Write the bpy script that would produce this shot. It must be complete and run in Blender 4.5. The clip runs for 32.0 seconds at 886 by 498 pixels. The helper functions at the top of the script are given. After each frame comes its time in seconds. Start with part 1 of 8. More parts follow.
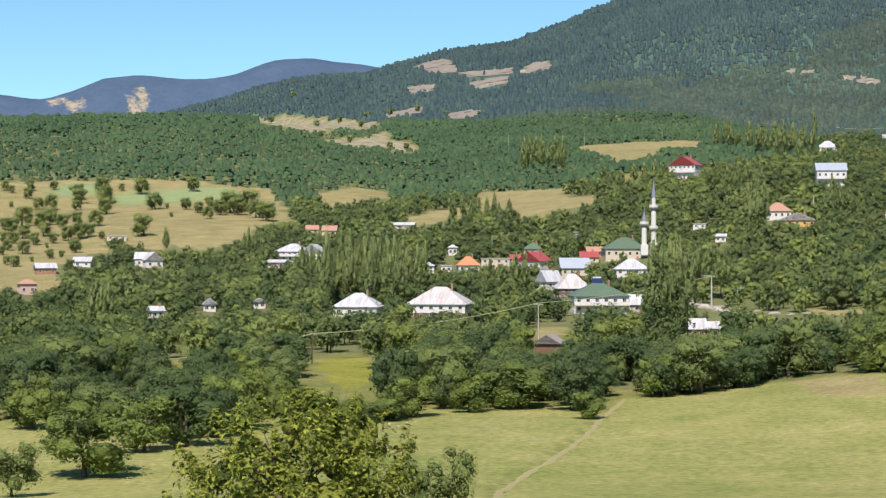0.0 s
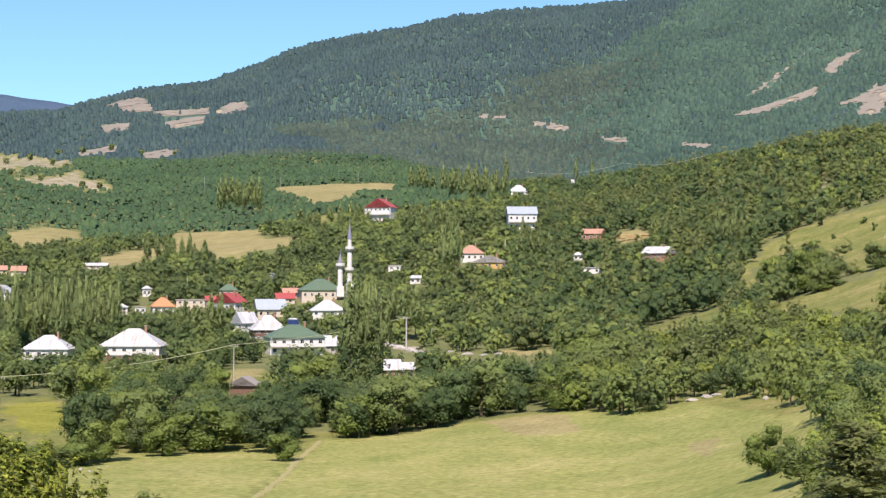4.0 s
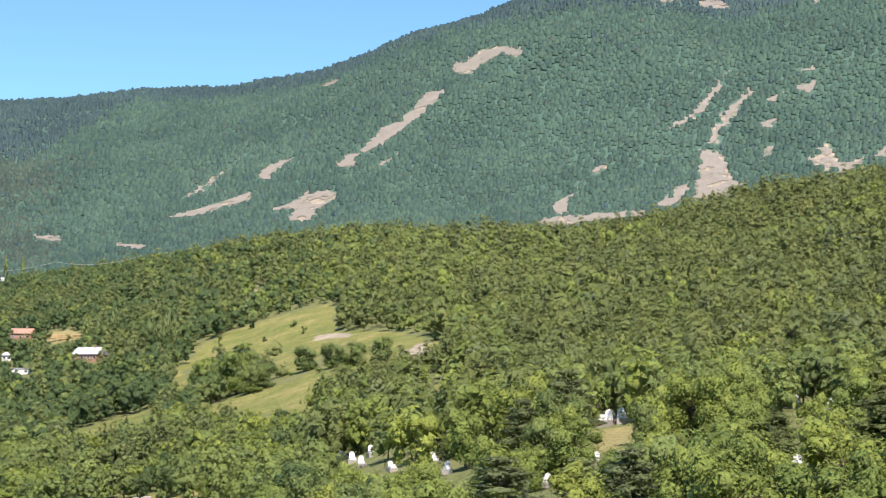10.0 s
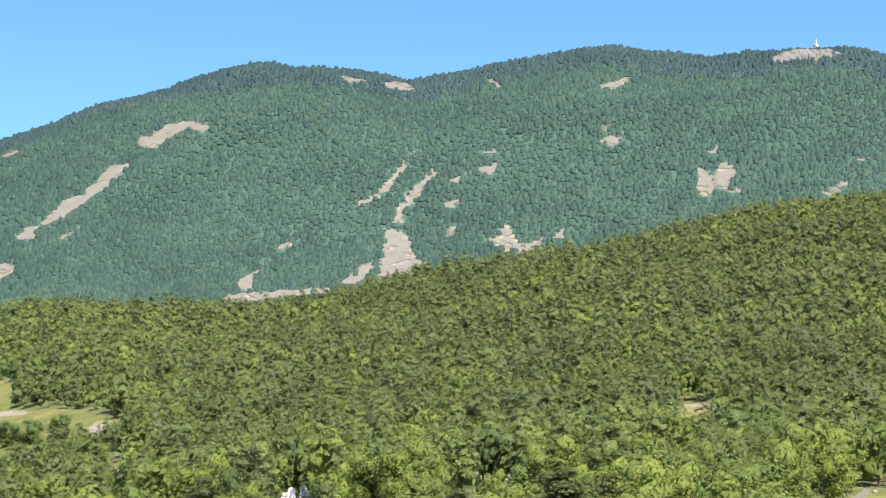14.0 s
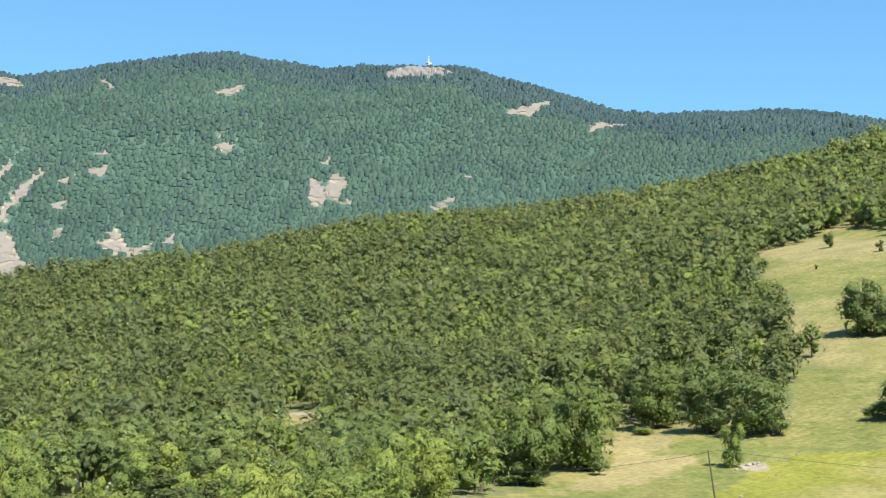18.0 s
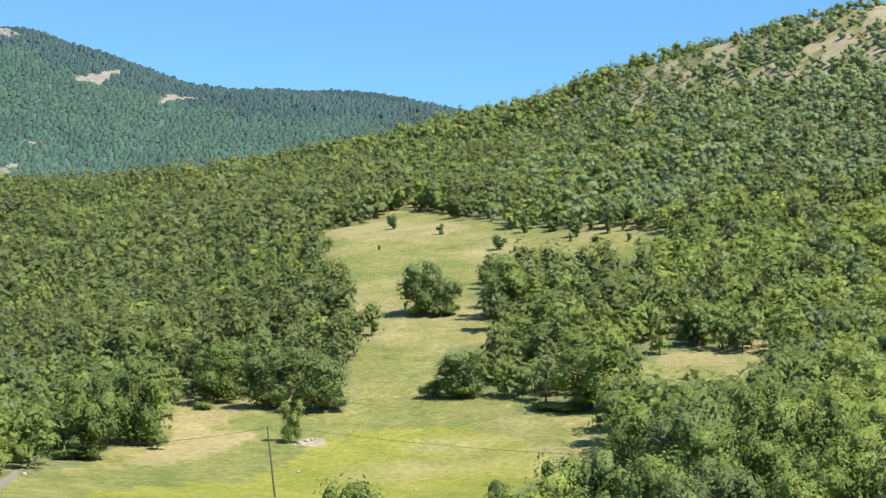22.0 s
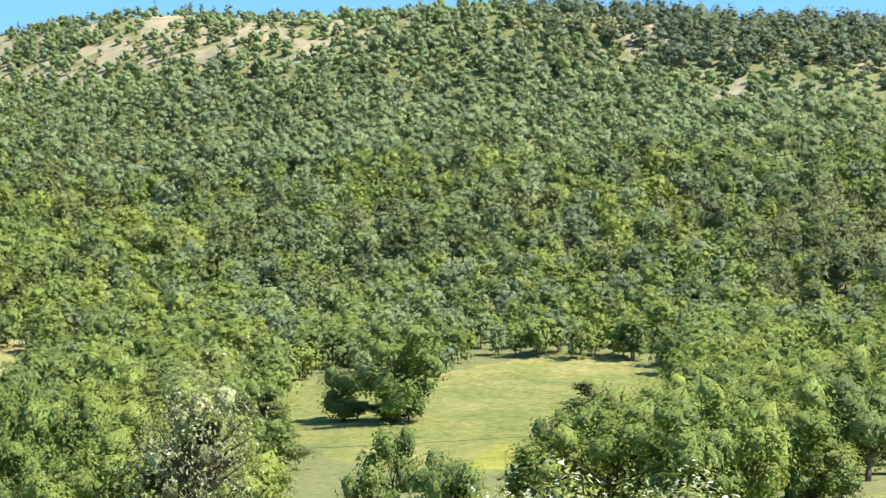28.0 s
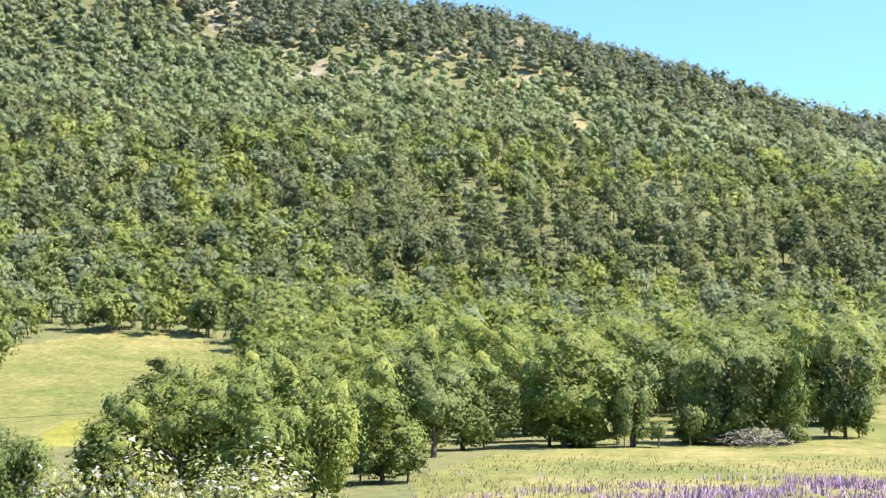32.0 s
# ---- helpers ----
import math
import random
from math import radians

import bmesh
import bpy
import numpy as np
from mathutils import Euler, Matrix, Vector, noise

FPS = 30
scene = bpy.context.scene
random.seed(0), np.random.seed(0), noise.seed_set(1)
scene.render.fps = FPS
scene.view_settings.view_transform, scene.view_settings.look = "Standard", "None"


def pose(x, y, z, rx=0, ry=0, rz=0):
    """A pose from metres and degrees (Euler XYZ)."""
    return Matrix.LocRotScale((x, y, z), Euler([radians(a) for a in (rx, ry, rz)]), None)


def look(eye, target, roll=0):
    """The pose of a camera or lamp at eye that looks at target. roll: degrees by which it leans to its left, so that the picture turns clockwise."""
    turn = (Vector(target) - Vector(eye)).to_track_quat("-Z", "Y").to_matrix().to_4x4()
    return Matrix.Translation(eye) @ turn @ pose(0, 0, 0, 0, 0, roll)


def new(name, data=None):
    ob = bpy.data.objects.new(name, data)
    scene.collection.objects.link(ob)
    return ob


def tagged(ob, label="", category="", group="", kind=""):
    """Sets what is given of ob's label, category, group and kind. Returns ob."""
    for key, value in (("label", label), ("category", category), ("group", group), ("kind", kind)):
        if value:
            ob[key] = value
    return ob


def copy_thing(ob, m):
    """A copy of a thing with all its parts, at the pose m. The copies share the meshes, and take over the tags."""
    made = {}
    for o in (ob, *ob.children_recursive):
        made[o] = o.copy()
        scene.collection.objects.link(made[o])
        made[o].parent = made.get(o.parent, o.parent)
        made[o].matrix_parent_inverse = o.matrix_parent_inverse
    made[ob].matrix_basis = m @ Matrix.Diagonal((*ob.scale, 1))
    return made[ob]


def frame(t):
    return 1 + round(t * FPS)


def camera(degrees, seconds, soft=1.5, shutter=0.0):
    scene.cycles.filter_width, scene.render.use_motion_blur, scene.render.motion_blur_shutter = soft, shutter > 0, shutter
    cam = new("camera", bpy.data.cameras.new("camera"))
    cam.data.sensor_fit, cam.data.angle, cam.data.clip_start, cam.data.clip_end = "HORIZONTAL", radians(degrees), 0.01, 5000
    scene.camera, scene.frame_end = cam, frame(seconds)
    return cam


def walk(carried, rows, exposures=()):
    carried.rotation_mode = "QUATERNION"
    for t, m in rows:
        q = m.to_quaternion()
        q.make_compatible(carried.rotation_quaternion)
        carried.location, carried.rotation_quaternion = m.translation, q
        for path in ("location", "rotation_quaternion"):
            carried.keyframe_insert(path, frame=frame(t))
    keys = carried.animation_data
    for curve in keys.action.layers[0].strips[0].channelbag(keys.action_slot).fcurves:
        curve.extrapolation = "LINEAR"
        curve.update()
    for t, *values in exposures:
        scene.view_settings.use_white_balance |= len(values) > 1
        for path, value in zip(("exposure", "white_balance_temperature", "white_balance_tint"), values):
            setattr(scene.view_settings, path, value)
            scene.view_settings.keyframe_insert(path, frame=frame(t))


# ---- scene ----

EXPOSURES = [(0.0, 0.3, 6620, 20), (3.0, 0.42, 6680, 24), (6.0, 0.62, 6700, 25), (10.0, 0.72, 6560, 22), (12.0, 0.78, 6450, 18), (19.0, 0.8, 6400, 12), (21.0, 0.8, 6350, 12), (24.0, 0.84, 6400, 12), (28.0, 1.22, 6450, 11), (30.0, 1.4, 6420, 15), (32.0, 1.42, 6380, 24)]
DEGREES = 28.099
cam = camera(DEGREES, 32.0, soft=1.3)
# seconds, heading to the right, pitch and roll in degrees: a hand-held turn on one spot
TURN = [
    (0.0, -0.00, 0.24, 0.03), (0.5, 1.29, 0.25, 0.06), (1.0, 2.77, 0.35, -0.10), (1.5, 3.96, 0.37, -0.09),
    (2.0, 4.90, 0.75, -0.00), (2.5, 5.85, 1.11, 0.38), (3.0, 7.04, 1.16, 0.02), (3.5, 8.41, 1.38, -0.02),
    (5.5, 13.69, 2.11, 0.32), (6.0, 14.88, 2.36, 0.31), (6.5, 16.35, 2.68, 0.23), (7.0, 17.96, 3.22, 0.07),
    (7.5, 19.92, 3.60, -0.09), (8.0, 21.93, 3.80, 0.01), (8.5, 23.44, 3.89, -0.04), (9.0, 24.91, 4.23, -0.11),
    (9.5, 26.26, 4.42, 0.06), (10.0, 28.00, 4.91, 0.15), (10.5, 29.64, 5.34, 0.07), (11.0, 31.08, 5.93, -0.03),
    (11.5, 32.27, 6.28, -0.33), (12.0, 33.51, 6.32, -0.56), (12.5, 34.72, 6.49, -0.46), (13.0, 35.85, 6.79, -0.16),
    (13.5, 37.04, 7.17, -0.19), (15.5, 41.94, 7.61, -0.44), (16.0, 43.39, 7.75, -0.54), (16.5, 45.14, 7.80, -0.16),
    (17.0, 47.03, 7.90, 0.36), (17.5, 49.04, 7.83, 0.24), (18.0, 50.90, 7.61, -0.12), (18.5, 52.76, 7.55, -0.34),
    (19.0, 54.63, 7.35, -0.40), (19.5, 56.22, 6.95, 0.19), (20.0, 58.04, 6.99, 0.45), (20.5, 60.24, 6.91, 0.18),
    (21.0, 61.79, 6.57, 0.28), (21.5, 63.38, 6.59, 0.13), (22.0, 64.97, 6.82, 0.19), (22.5, 67.18, 7.22, 0.59),
    (23.0, 68.86, 7.04, 0.56), (23.5, 71.15, 7.13, 0.47), (24.0, 73.96, 7.42, 0.36), (24.5, 75.53, 7.42, 0.37),
    (26.5, 82.55, 7.71, 1.43), (27.0, 84.54, 7.76, 1.32), (27.5, 86.89, 7.55, 1.08), (28.0, 88.65, 7.12, 0.97),
    (28.5, 90.58, 7.16, 1.01), (29.0, 92.03, 7.50, 0.75), (29.5, 93.10, 7.71, 0.68), (30.0, 94.72, 7.45, 0.72),
    (30.5, 96.74, 7.41, 0.37), (31.0, 98.97, 7.31, 0.86), (31.5, 100.74, 6.87, 1.10), (32.0, 102.37, 6.60, 0.90),
]
EYE = Vector((0.0, 0.0, 0.0))


def heading(yaw, pitch, roll):
    a, b = radians(yaw), radians(pitch)
    return look(EYE, EYE + Vector((math.sin(a) * math.cos(b), math.cos(a) * math.cos(b), math.sin(b))), roll)


walk(cam, [(t, heading(a, b, c)) for t, a, b, c in TURN], EXPOSURES)

# ---- sky and sun ----
SUN_AZ, SUN_EL = 193.0, 54.0
world = bpy.data.worlds.new("sky")
scene.world = world
world.use_nodes = True
wn = world.node_tree.nodes
sky = wn.new("ShaderNodeTexSky")
sky.sky_type, sky.sun_disc = "NISHITA", False
sky.sun_elevation, sky.sun_rotation = radians(SUN_EL), radians(SUN_AZ)
sky.altitude, sky.air_density, sky.dust_density, sky.ozone_density = 1100, 1.0, 0.0, 0.6
clear = wn.new("ShaderNodeMix")  # the thin, clear blue of mountain air
clear.data_type, clear.blend_type = "RGBA", "MULTIPLY"
clear.inputs[0].default_value, clear.inputs[7].default_value = 1.0, (0.59, 0.94, 1.06, 1)
world.node_tree.links.new(sky.outputs[0], clear.inputs[6])
world.node_tree.links.new(clear.outputs[2], wn["Background"].inputs[0])
wn["Background"].inputs[1].default_value = 0.11
sun = new("sun", bpy.data.lights.new("sun", "SUN"))
sun.data.energy, sun.data.angle, sun.data.color = 5.0, radians(0.53), (1.0, 0.94, 0.84)
a, b = radians(SUN_AZ), radians(SUN_EL)
sun.matrix_world = look(Vector((math.sin(a) * math.cos(b), math.cos(a) * math.cos(b), math.sin(b))) * 100, (0, 0, 0))

# ---- materials ----
def shader(name, rough=0.8, spec=0.3):
    m = bpy.data.materials.new(name)
    m.use_nodes = True
    t = m.node_tree
    p = t.nodes["Principled BSDF"]
    p.inputs["Roughness"].default_value = rough
    p.inputs["Specular IOR Level"].default_value = spec
    return m, t, p


def node(t, kind, **values):
    n = t.nodes.new(kind)
    for k, v in values.items():
        n.inputs[k].default_value = v
    return n


def grain(t, scale, detail=4.0, rough=0.6):
    """Noise at a scale in cycles a metre, in world space."""
    g = t.nodes.new("ShaderNodeNewGeometry")
    n = node(t, "ShaderNodeTexNoise", Scale=scale, Detail=detail, Roughness=rough)
    t.links.new(g.outputs["Position"], n.inputs["Vector"])
    return n.outputs[0]


def ramp(t, source, *stops):
    r = t.nodes.new("ShaderNodeValToRGB")
    while len(r.color_ramp.elements) < len(stops):
        r.color_ramp.elements.new(0.5)
    for e, (at, c) in zip(r.color_ramp.elements, stops):
        e.position, e.color = at, (*c, 1)
    t.links.new(source, r.inputs[0])
    return r.outputs[0]


def mix(t, factor, one, two, mode="MIX"):
    n = t.nodes.new("ShaderNodeMix")
    n.data_type, n.blend_type = "RGBA", mode
    for i, v in ((0, factor), (6, one), (7, two)):
        if isinstance(v, (int, float)):
            n.inputs[i].default_value = v
        elif isinstance(v, tuple):
            n.inputs[i].default_value = (*v, 1)
        else:
            t.links.new(v, n.inputs[i])
    return n.outputs[2]


def bump(t, p, source, strength, distance):
    b = node(t, "ShaderNodeBump", Strength=strength, Distance=distance)
    t.links.new(source, b.inputs["Height"])
    t.links.new(b.outputs[0], p.inputs["Normal"])


def plain(name, low, high, scale=2.0, rough=0.8, spec=0.3, metal=0.0, rise=0.02):
    """A worn, grained surface between two tones, with stains and fine relief."""
    m, t, p = shader(name, rough, spec)
    p.inputs["Metallic"].default_value = metal
    fine, broad = grain(t, scale * 8), grain(t, scale, 3.0)
    c = mix(t, broad, low, high)
    c = mix(t, 0.35, c, ramp(t, fine, (0.3, low), (0.7, high)))
    t.links.new(c, p.inputs["Base Color"])
    if rise:
        bump(t, p, fine, 0.4, rise)
    return m


def foliage(name, dark, light, dry, through_light=0.35, scale=0.05, leaf=4.6, gaps=0.42, spread=0.23):
    """Leaves: each clump of leaves has its own tone, each tree its own tint, stands of trees differ."""
    m, t, p = shader(name, 0.55, 0.25)
    g = t.nodes.new("ShaderNodeNewGeometry")
    tint = t.nodes.new("ShaderNodeAttribute")
    tint.attribute_name = "tint"
    info = t.nodes.new("ShaderNodeObjectInfo")
    c = mix(t, ramp(t, g.outputs["Random Per Island"], (0.0, (0.5 - spread,) * 3), (1.0, (0.5 + spread,) * 3)), dark, light)
    c = mix(t, ramp(t, tint.outputs["Fac"], (0.6, (0, 0, 0)), (1.0, (0.4, 0.4, 0.4))), c, dry)
    c = mix(t, ramp(t, info.outputs["Random"], (0.6, (0, 0, 0)), (1.0, (0.35, 0.35, 0.35))), c, dry)
    c = mix(t, 1.0, c, ramp(t, grain(t, scale, 2.0), (0.3, (0.8, 0.83, 0.83)), (0.7, (1.14, 1.12, 1.05))), "MULTIPLY")
    c = mix(t, 1.0, c, ramp(t, tint.outputs["Fac"], (0.0, (0.84, 0.85, 0.88)), (0.5, (1.0, 1.0, 1.0)), (1.0, (1.15, 1.13, 1.07))), "MULTIPLY")
    fine = grain(t, leaf, 3.0, 0.75)
    c = mix(t, 1.0, c, ramp(t, fine, (0.36, (0.72, 0.74, 0.76)), (0.5, (1.0, 1.0, 1.0)), (0.66, (1.45, 1.43, 1.3))) if gaps else ramp(t, fine, (0.3, (0.86, 0.87, 0.88)), (0.7, (1.16, 1.15, 1.12))), "MULTIPLY")
    puff = t.nodes.new("ShaderNodeAttribute")  # leaves shade with the rounding of the clump they belong to
    puff.attribute_name = "puff"
    turn = t.nodes.new("ShaderNodeVectorTransform")
    turn.vector_type, turn.convert_from, turn.convert_to = "NORMAL", "OBJECT", "WORLD"
    t.links.new(puff.outputs["Vector"], turn.inputs[0])
    soft = t.nodes.new("ShaderNodeVectorMath")
    soft.operation = "ADD"
    half = t.nodes.new("ShaderNodeVectorMath")
    half.operation = "SCALE"
    half.inputs["Scale"].default_value = 0.5 if gaps else 0.3
    t.links.new(g.outputs["Normal"], half.inputs[0])
    t.links.new(half.outputs[0], soft.inputs[0])
    t.links.new(turn.outputs[0], soft.inputs[1])
    unit = t.nodes.new("ShaderNodeVectorMath")
    unit.operation = "NORMALIZE"
    t.links.new(soft.outputs[0], unit.inputs[0])
    bump(t, p, fine, 1.0 if gaps else 0.3, 0.9 / leaf)
    t.links.new(unit.outputs[0], p.inputs["Normal"].links[0].from_node.inputs["Normal"])
    t.links.new(c, p.inputs["Base Color"])
    tr = t.nodes.new("ShaderNodeBsdfTranslucent")
    t.links.new(p.inputs["Normal"].links[0].from_socket, tr.inputs["Normal"])
    t.links.new(mix(t, 1.0, c, (1.25, 1.28, 0.92), "MULTIPLY"), tr.inputs[0])
    s = t.nodes.new("ShaderNodeMixShader")
    s.inputs[0].default_value = through_light
    t.links.new(p.outputs[0], s.inputs[1])
    t.links.new(tr.outputs[0], s.inputs[2])
    if gaps:  # light and sky show between the leaves
        clear = t.nodes.new("ShaderNodeBsdfTransparent")
        leafy = t.nodes.new("ShaderNodeMixShader")
        t.links.new(ramp(t, fine, (gaps, (0, 0, 0)), (gaps + 0.03, (1, 1, 1))), leafy.inputs[0])
        t.links.new(clear.outputs[0], leafy.inputs[1])
        t.links.new(s.outputs[0], leafy.inputs[2])
        s = leafy
    t.links.new(s.outputs[0], t.nodes["Material Output"].inputs[0])
    return m


OAK = foliage("oak_leaves", (0.12, 0.171, 0.039), (0.252, 0.33, 0.086), (0.28, 0.325, 0.078), 0.36)
GREY_OAK = foliage("dusty_oak_leaves", (0.12, 0.168, 0.05), (0.232, 0.3, 0.098), (0.278, 0.33, 0.093), 0.36)
PINE = foliage("pine_needles", (0.122, 0.16, 0.055), (0.232, 0.275, 0.1), (0.225, 0.235, 0.08), 0.44)
DARK_PINE = foliage("dark_pine_needles", (0.143, 0.18, 0.079), (0.226, 0.274, 0.126), (0.226, 0.244, 0.109), 0.44)
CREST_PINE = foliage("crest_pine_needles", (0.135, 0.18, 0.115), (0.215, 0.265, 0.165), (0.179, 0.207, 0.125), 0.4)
JUNIPER = foliage("juniper_needles", (0.081, 0.122, 0.044), (0.161, 0.225, 0.068), (0.171, 0.207, 0.068), 0.35, 0.05, 3.3, 0.36)
# Hill oaks paler and bluer: the air's haze is put into both colours.
HAZY_OAK = foliage("hazy_oak_leaves", (0.185, 0.255, 0.12), (0.29, 0.375, 0.18), (0.31, 0.365, 0.155), 0.44)
HAZY_GREY_OAK = foliage("hazy_grey_oak_leaves", (0.18, 0.24, 0.135), (0.265, 0.335, 0.19), (0.28, 0.33, 0.165), 0.44)
POPLAR = foliage("poplar_leaves", (0.165, 0.23, 0.085), (0.31, 0.385, 0.155), (0.281, 0.308, 0.128), 0.44)
# The next three: haze over the mountain is put into the leaf colour.
HAZY_BEECH = foliage("hazy_mountain_leaves", (0.054, 0.104, 0.085), (0.084, 0.154, 0.12), (0.092, 0.155, 0.105), 0.35, 0.008, 0.35, 0)
HAZY_MIXED = foliage("hazy_mixed_leaves", (0.062, 0.096, 0.078), (0.09, 0.134, 0.105), (0.1, 0.138, 0.096), 0.35, 0.008, 0.35, 0)
HAZY_FIR = foliage("hazy_fir_needles", (0.036, 0.066, 0.077), (0.057, 0.104, 0.113), (0.06, 0.106, 0.098), 0.25, 0.008, 0.35, 0)
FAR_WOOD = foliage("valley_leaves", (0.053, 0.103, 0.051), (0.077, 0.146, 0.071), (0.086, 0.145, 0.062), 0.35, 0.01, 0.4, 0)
# Pale leaves; their glints and the dark between are put into the tones too.
PALE = foliage("pale_leaves", (0.045, 0.07, 0.016), (0.48, 0.51, 0.27), (0.3, 0.32, 0.12), 0.4, spread=0.5)
SHOOTS = foliage("young_oak_leaves", (0.07, 0.11, 0.018), (0.46, 0.5, 0.08), (0.33, 0.35, 0.075), 0.4, spread=0.5)
BLOSSOM = foliage("blossom_leaves", (0.15, 0.2, 0.045), (0.44, 0.48, 0.16), (0.42, 0.42, 0.14), 0.4, spread=0.5)
PETAL = foliage("white_petals", (0.62, 0.62, 0.52), (0.82, 0.82, 0.74), (0.8, 0.78, 0.6), 0.4, 0.05, 2.6, 0)
SPRING = foliage("bright_oak_leaves", (0.155, 0.212, 0.043), (0.295, 0.36, 0.09), (0.33, 0.365, 0.08), 0.38)
GARDEN = foliage("garden_leaves", (0.068, 0.118, 0.04), (0.134, 0.2, 0.08), (0.168, 0.2, 0.075), 0.44)
BARK = plain("bark", (0.07, 0.055, 0.04), (0.16, 0.13, 0.10), 3.0, 0.9, 0.1)


def ground_material():
    m, t, p = shader("ground", 0.95, 0.1)
    a = t.nodes.new("ShaderNodeAttribute")
    a.attribute_name = "cover"
    sep = t.nodes.new("ShaderNodeSeparateColor")
    t.links.new(a.outputs["Color"], sep.inputs[0])
    broad, patch, fine = grain(t, 0.012, 4), grain(t, 0.09, 5), grain(t, 1.2, 5)
    soil = mix(t, patch, (0.12, 0.145, 0.055), (0.19, 0.19, 0.085))
    dry = ramp(t, mix(t, 0.45, patch, grain(t, 0.035, 5, 0.65)), (0.36, (0.135, 0.165, 0.05)), (0.5, (0.195, 0.2, 0.068)), (0.64, (0.28, 0.248, 0.106)))
    lush = ramp(t, patch, (0.35, (0.18, 0.195, 0.035)), (0.65, (0.265, 0.26, 0.055)))
    rock = ramp(t, patch, (0.3, (0.23, 0.2, 0.15)), (0.7, (0.4, 0.345, 0.265)))
    straw = ramp(t, patch, (0.3, (0.215, 0.192, 0.085)), (0.7, (0.325, 0.28, 0.132)))
    turf = ramp(t, grain(t, 0.35, 5, 0.7), (0.3, (0.74, 0.8, 0.7)), (0.7, (1.2, 1.15, 1.15)))
    dry = mix(t, 1.0, dry, turf, "MULTIPLY")
    edge = lambda k: ramp(t, mix(t, 0.5, sep.outputs[k], patch), (0.42, (0, 0, 0)), (0.58, (1, 1, 1)))
    # distant wood floor: the same bluish haze put into the soil colour
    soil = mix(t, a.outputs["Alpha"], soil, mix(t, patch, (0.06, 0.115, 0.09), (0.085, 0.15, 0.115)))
    fresh = t.nodes.new("ShaderNodeAttribute")
    fresh.attribute_name = "fresh"
    blades = ramp(t, grain(t, 0.8, 6, 0.8), (0.3, (0.78, 0.82, 0.75)), (0.7, (1.2, 1.16, 1.2)))
    dry = mix(t, fresh.outputs["Fac"], dry, ramp(t, mix(t, 0.5, patch, grain(t, 0.03, 5, 0.65)), (0.36, (0.19, 0.225, 0.065)), (0.52, (0.27, 0.275, 0.095)), (0.64, (0.335, 0.315, 0.132))))
    dry = mix(t, 1.0, dry, blades, "MULTIPLY")
    wood = t.nodes.new("ShaderNodeAttribute")  # blue of the haze, put into the ground colour of the far range
    wood.attribute_name = "far_haze"
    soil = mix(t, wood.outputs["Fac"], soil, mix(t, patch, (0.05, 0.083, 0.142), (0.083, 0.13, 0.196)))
    c = mix(t, edge(0), soil, dry)
    c = mix(t, edge(2), c, lush)
    c = mix(t, edge(1), c, rock)
    fade = t.nodes.new("ShaderNodeAttribute")
    fade.attribute_name = "straw"
    c = mix(t, ramp(t, mix(t, 0.25, fade.outputs["Fac"], patch), (0.34, (0, 0, 0)), (0.62, (1, 1, 1))), c, straw)
    sown = t.nodes.new("ShaderNodeAttribute")  # pale green strips of crop
    sown.attribute_name = "pasture"
    c = mix(t, sown.outputs["Fac"], c, mix(t, patch, (0.2, 0.265, 0.115), (0.27, 0.33, 0.16)))
    c = mix(t, 1.0, c, ramp(t, fine, (0.3, (0.68, 0.7, 0.66)), (0.7, (1.22, 1.2, 1.2))), "MULTIPLY")
    c = mix(t, 1.0, c, ramp(t, broad, (0.3, (0.86, 0.9, 0.86)), (0.7, (1.1, 1.07, 1.05))), "MULTIPLY")
    t.links.new(c, p.inputs["Base Color"])
    bump(t, p, fine, 0.6, 0.25)
    return m


GROUND = ground_material()

# ---- the lie of the land ----
# Stations round the standpoint (degrees to the right of north), and at each a chain of knots: distance and rise.
STATIONS = np.array([-180, -60, -14, -7, 0, 7, 14, 20, 26, 32, 38, 44, 50, 56, 62, 68, 74, 80, 86, 92, 98, 104, 110, 117, 150, 180], float)


def row(*v):
    return np.array(v, float)


# distance of the near ridge (the valley hill in the north) and of the fold behind it
RIDGE_D = 1.2 * row(700, 900, 1600, 1600, 1500, 1100, 1000, 850, 780, 700, 680, 670, 680, 700, 700, 640, 560, 500, 470, 460, 450, 440, 430, 430, 500, 700)
RIDGE_E = row(8, 5, 4.2, 4.4, 3.9, 3.4, 3.7, 4.5, 5.2, 5.15, 6.25, 7.2, 8.4, 8.75, 9.75, 11.3, 13.0, 14.0, 14.2, 14.5, 14.2, 13.6, 12.1, 10.0, 8, 8)
KNOTS = []


def knot(distance, rise):
    """One more fold of the land: its distance and its rise in degrees at each station."""
    KNOTS.append((distance, rise))


knot(1.2 * row(*[40] * 26), row(-6, -9, -13, -13, -13, -13, -12, -11.5, -11, -10.5, -10, -10, -10, -9.5, -9.5, -9, -8.5, -7.5, -6.5, -5.5, -4.5, -3.5, -3.2, -3, -3, -6))
knot(1.2 * row(*[95] * 26), row(-2, -6, -8.5, -8.5, -8.5, -8.5, -8.2, -7.5, -5.5, -4, -3.5, -3, -3, -3, -2.6, -2.4, -2.2, -1.8, -1.3, -0.8, -0.3, 0, 0.1, 0.1, 0, -2))
knot(1.2 * row(*[150] * 26), row(0, -4, -7, -7, -7, -7, -6.8, -5.4, -2.6, -1.2, -0.6, -0.5, -0.6, -0.9, -1.0, -0.7, -0.2, 0.5, 1, 1.3, 1.5, 1.7, 1.9, 2.0, 1.5, 0))
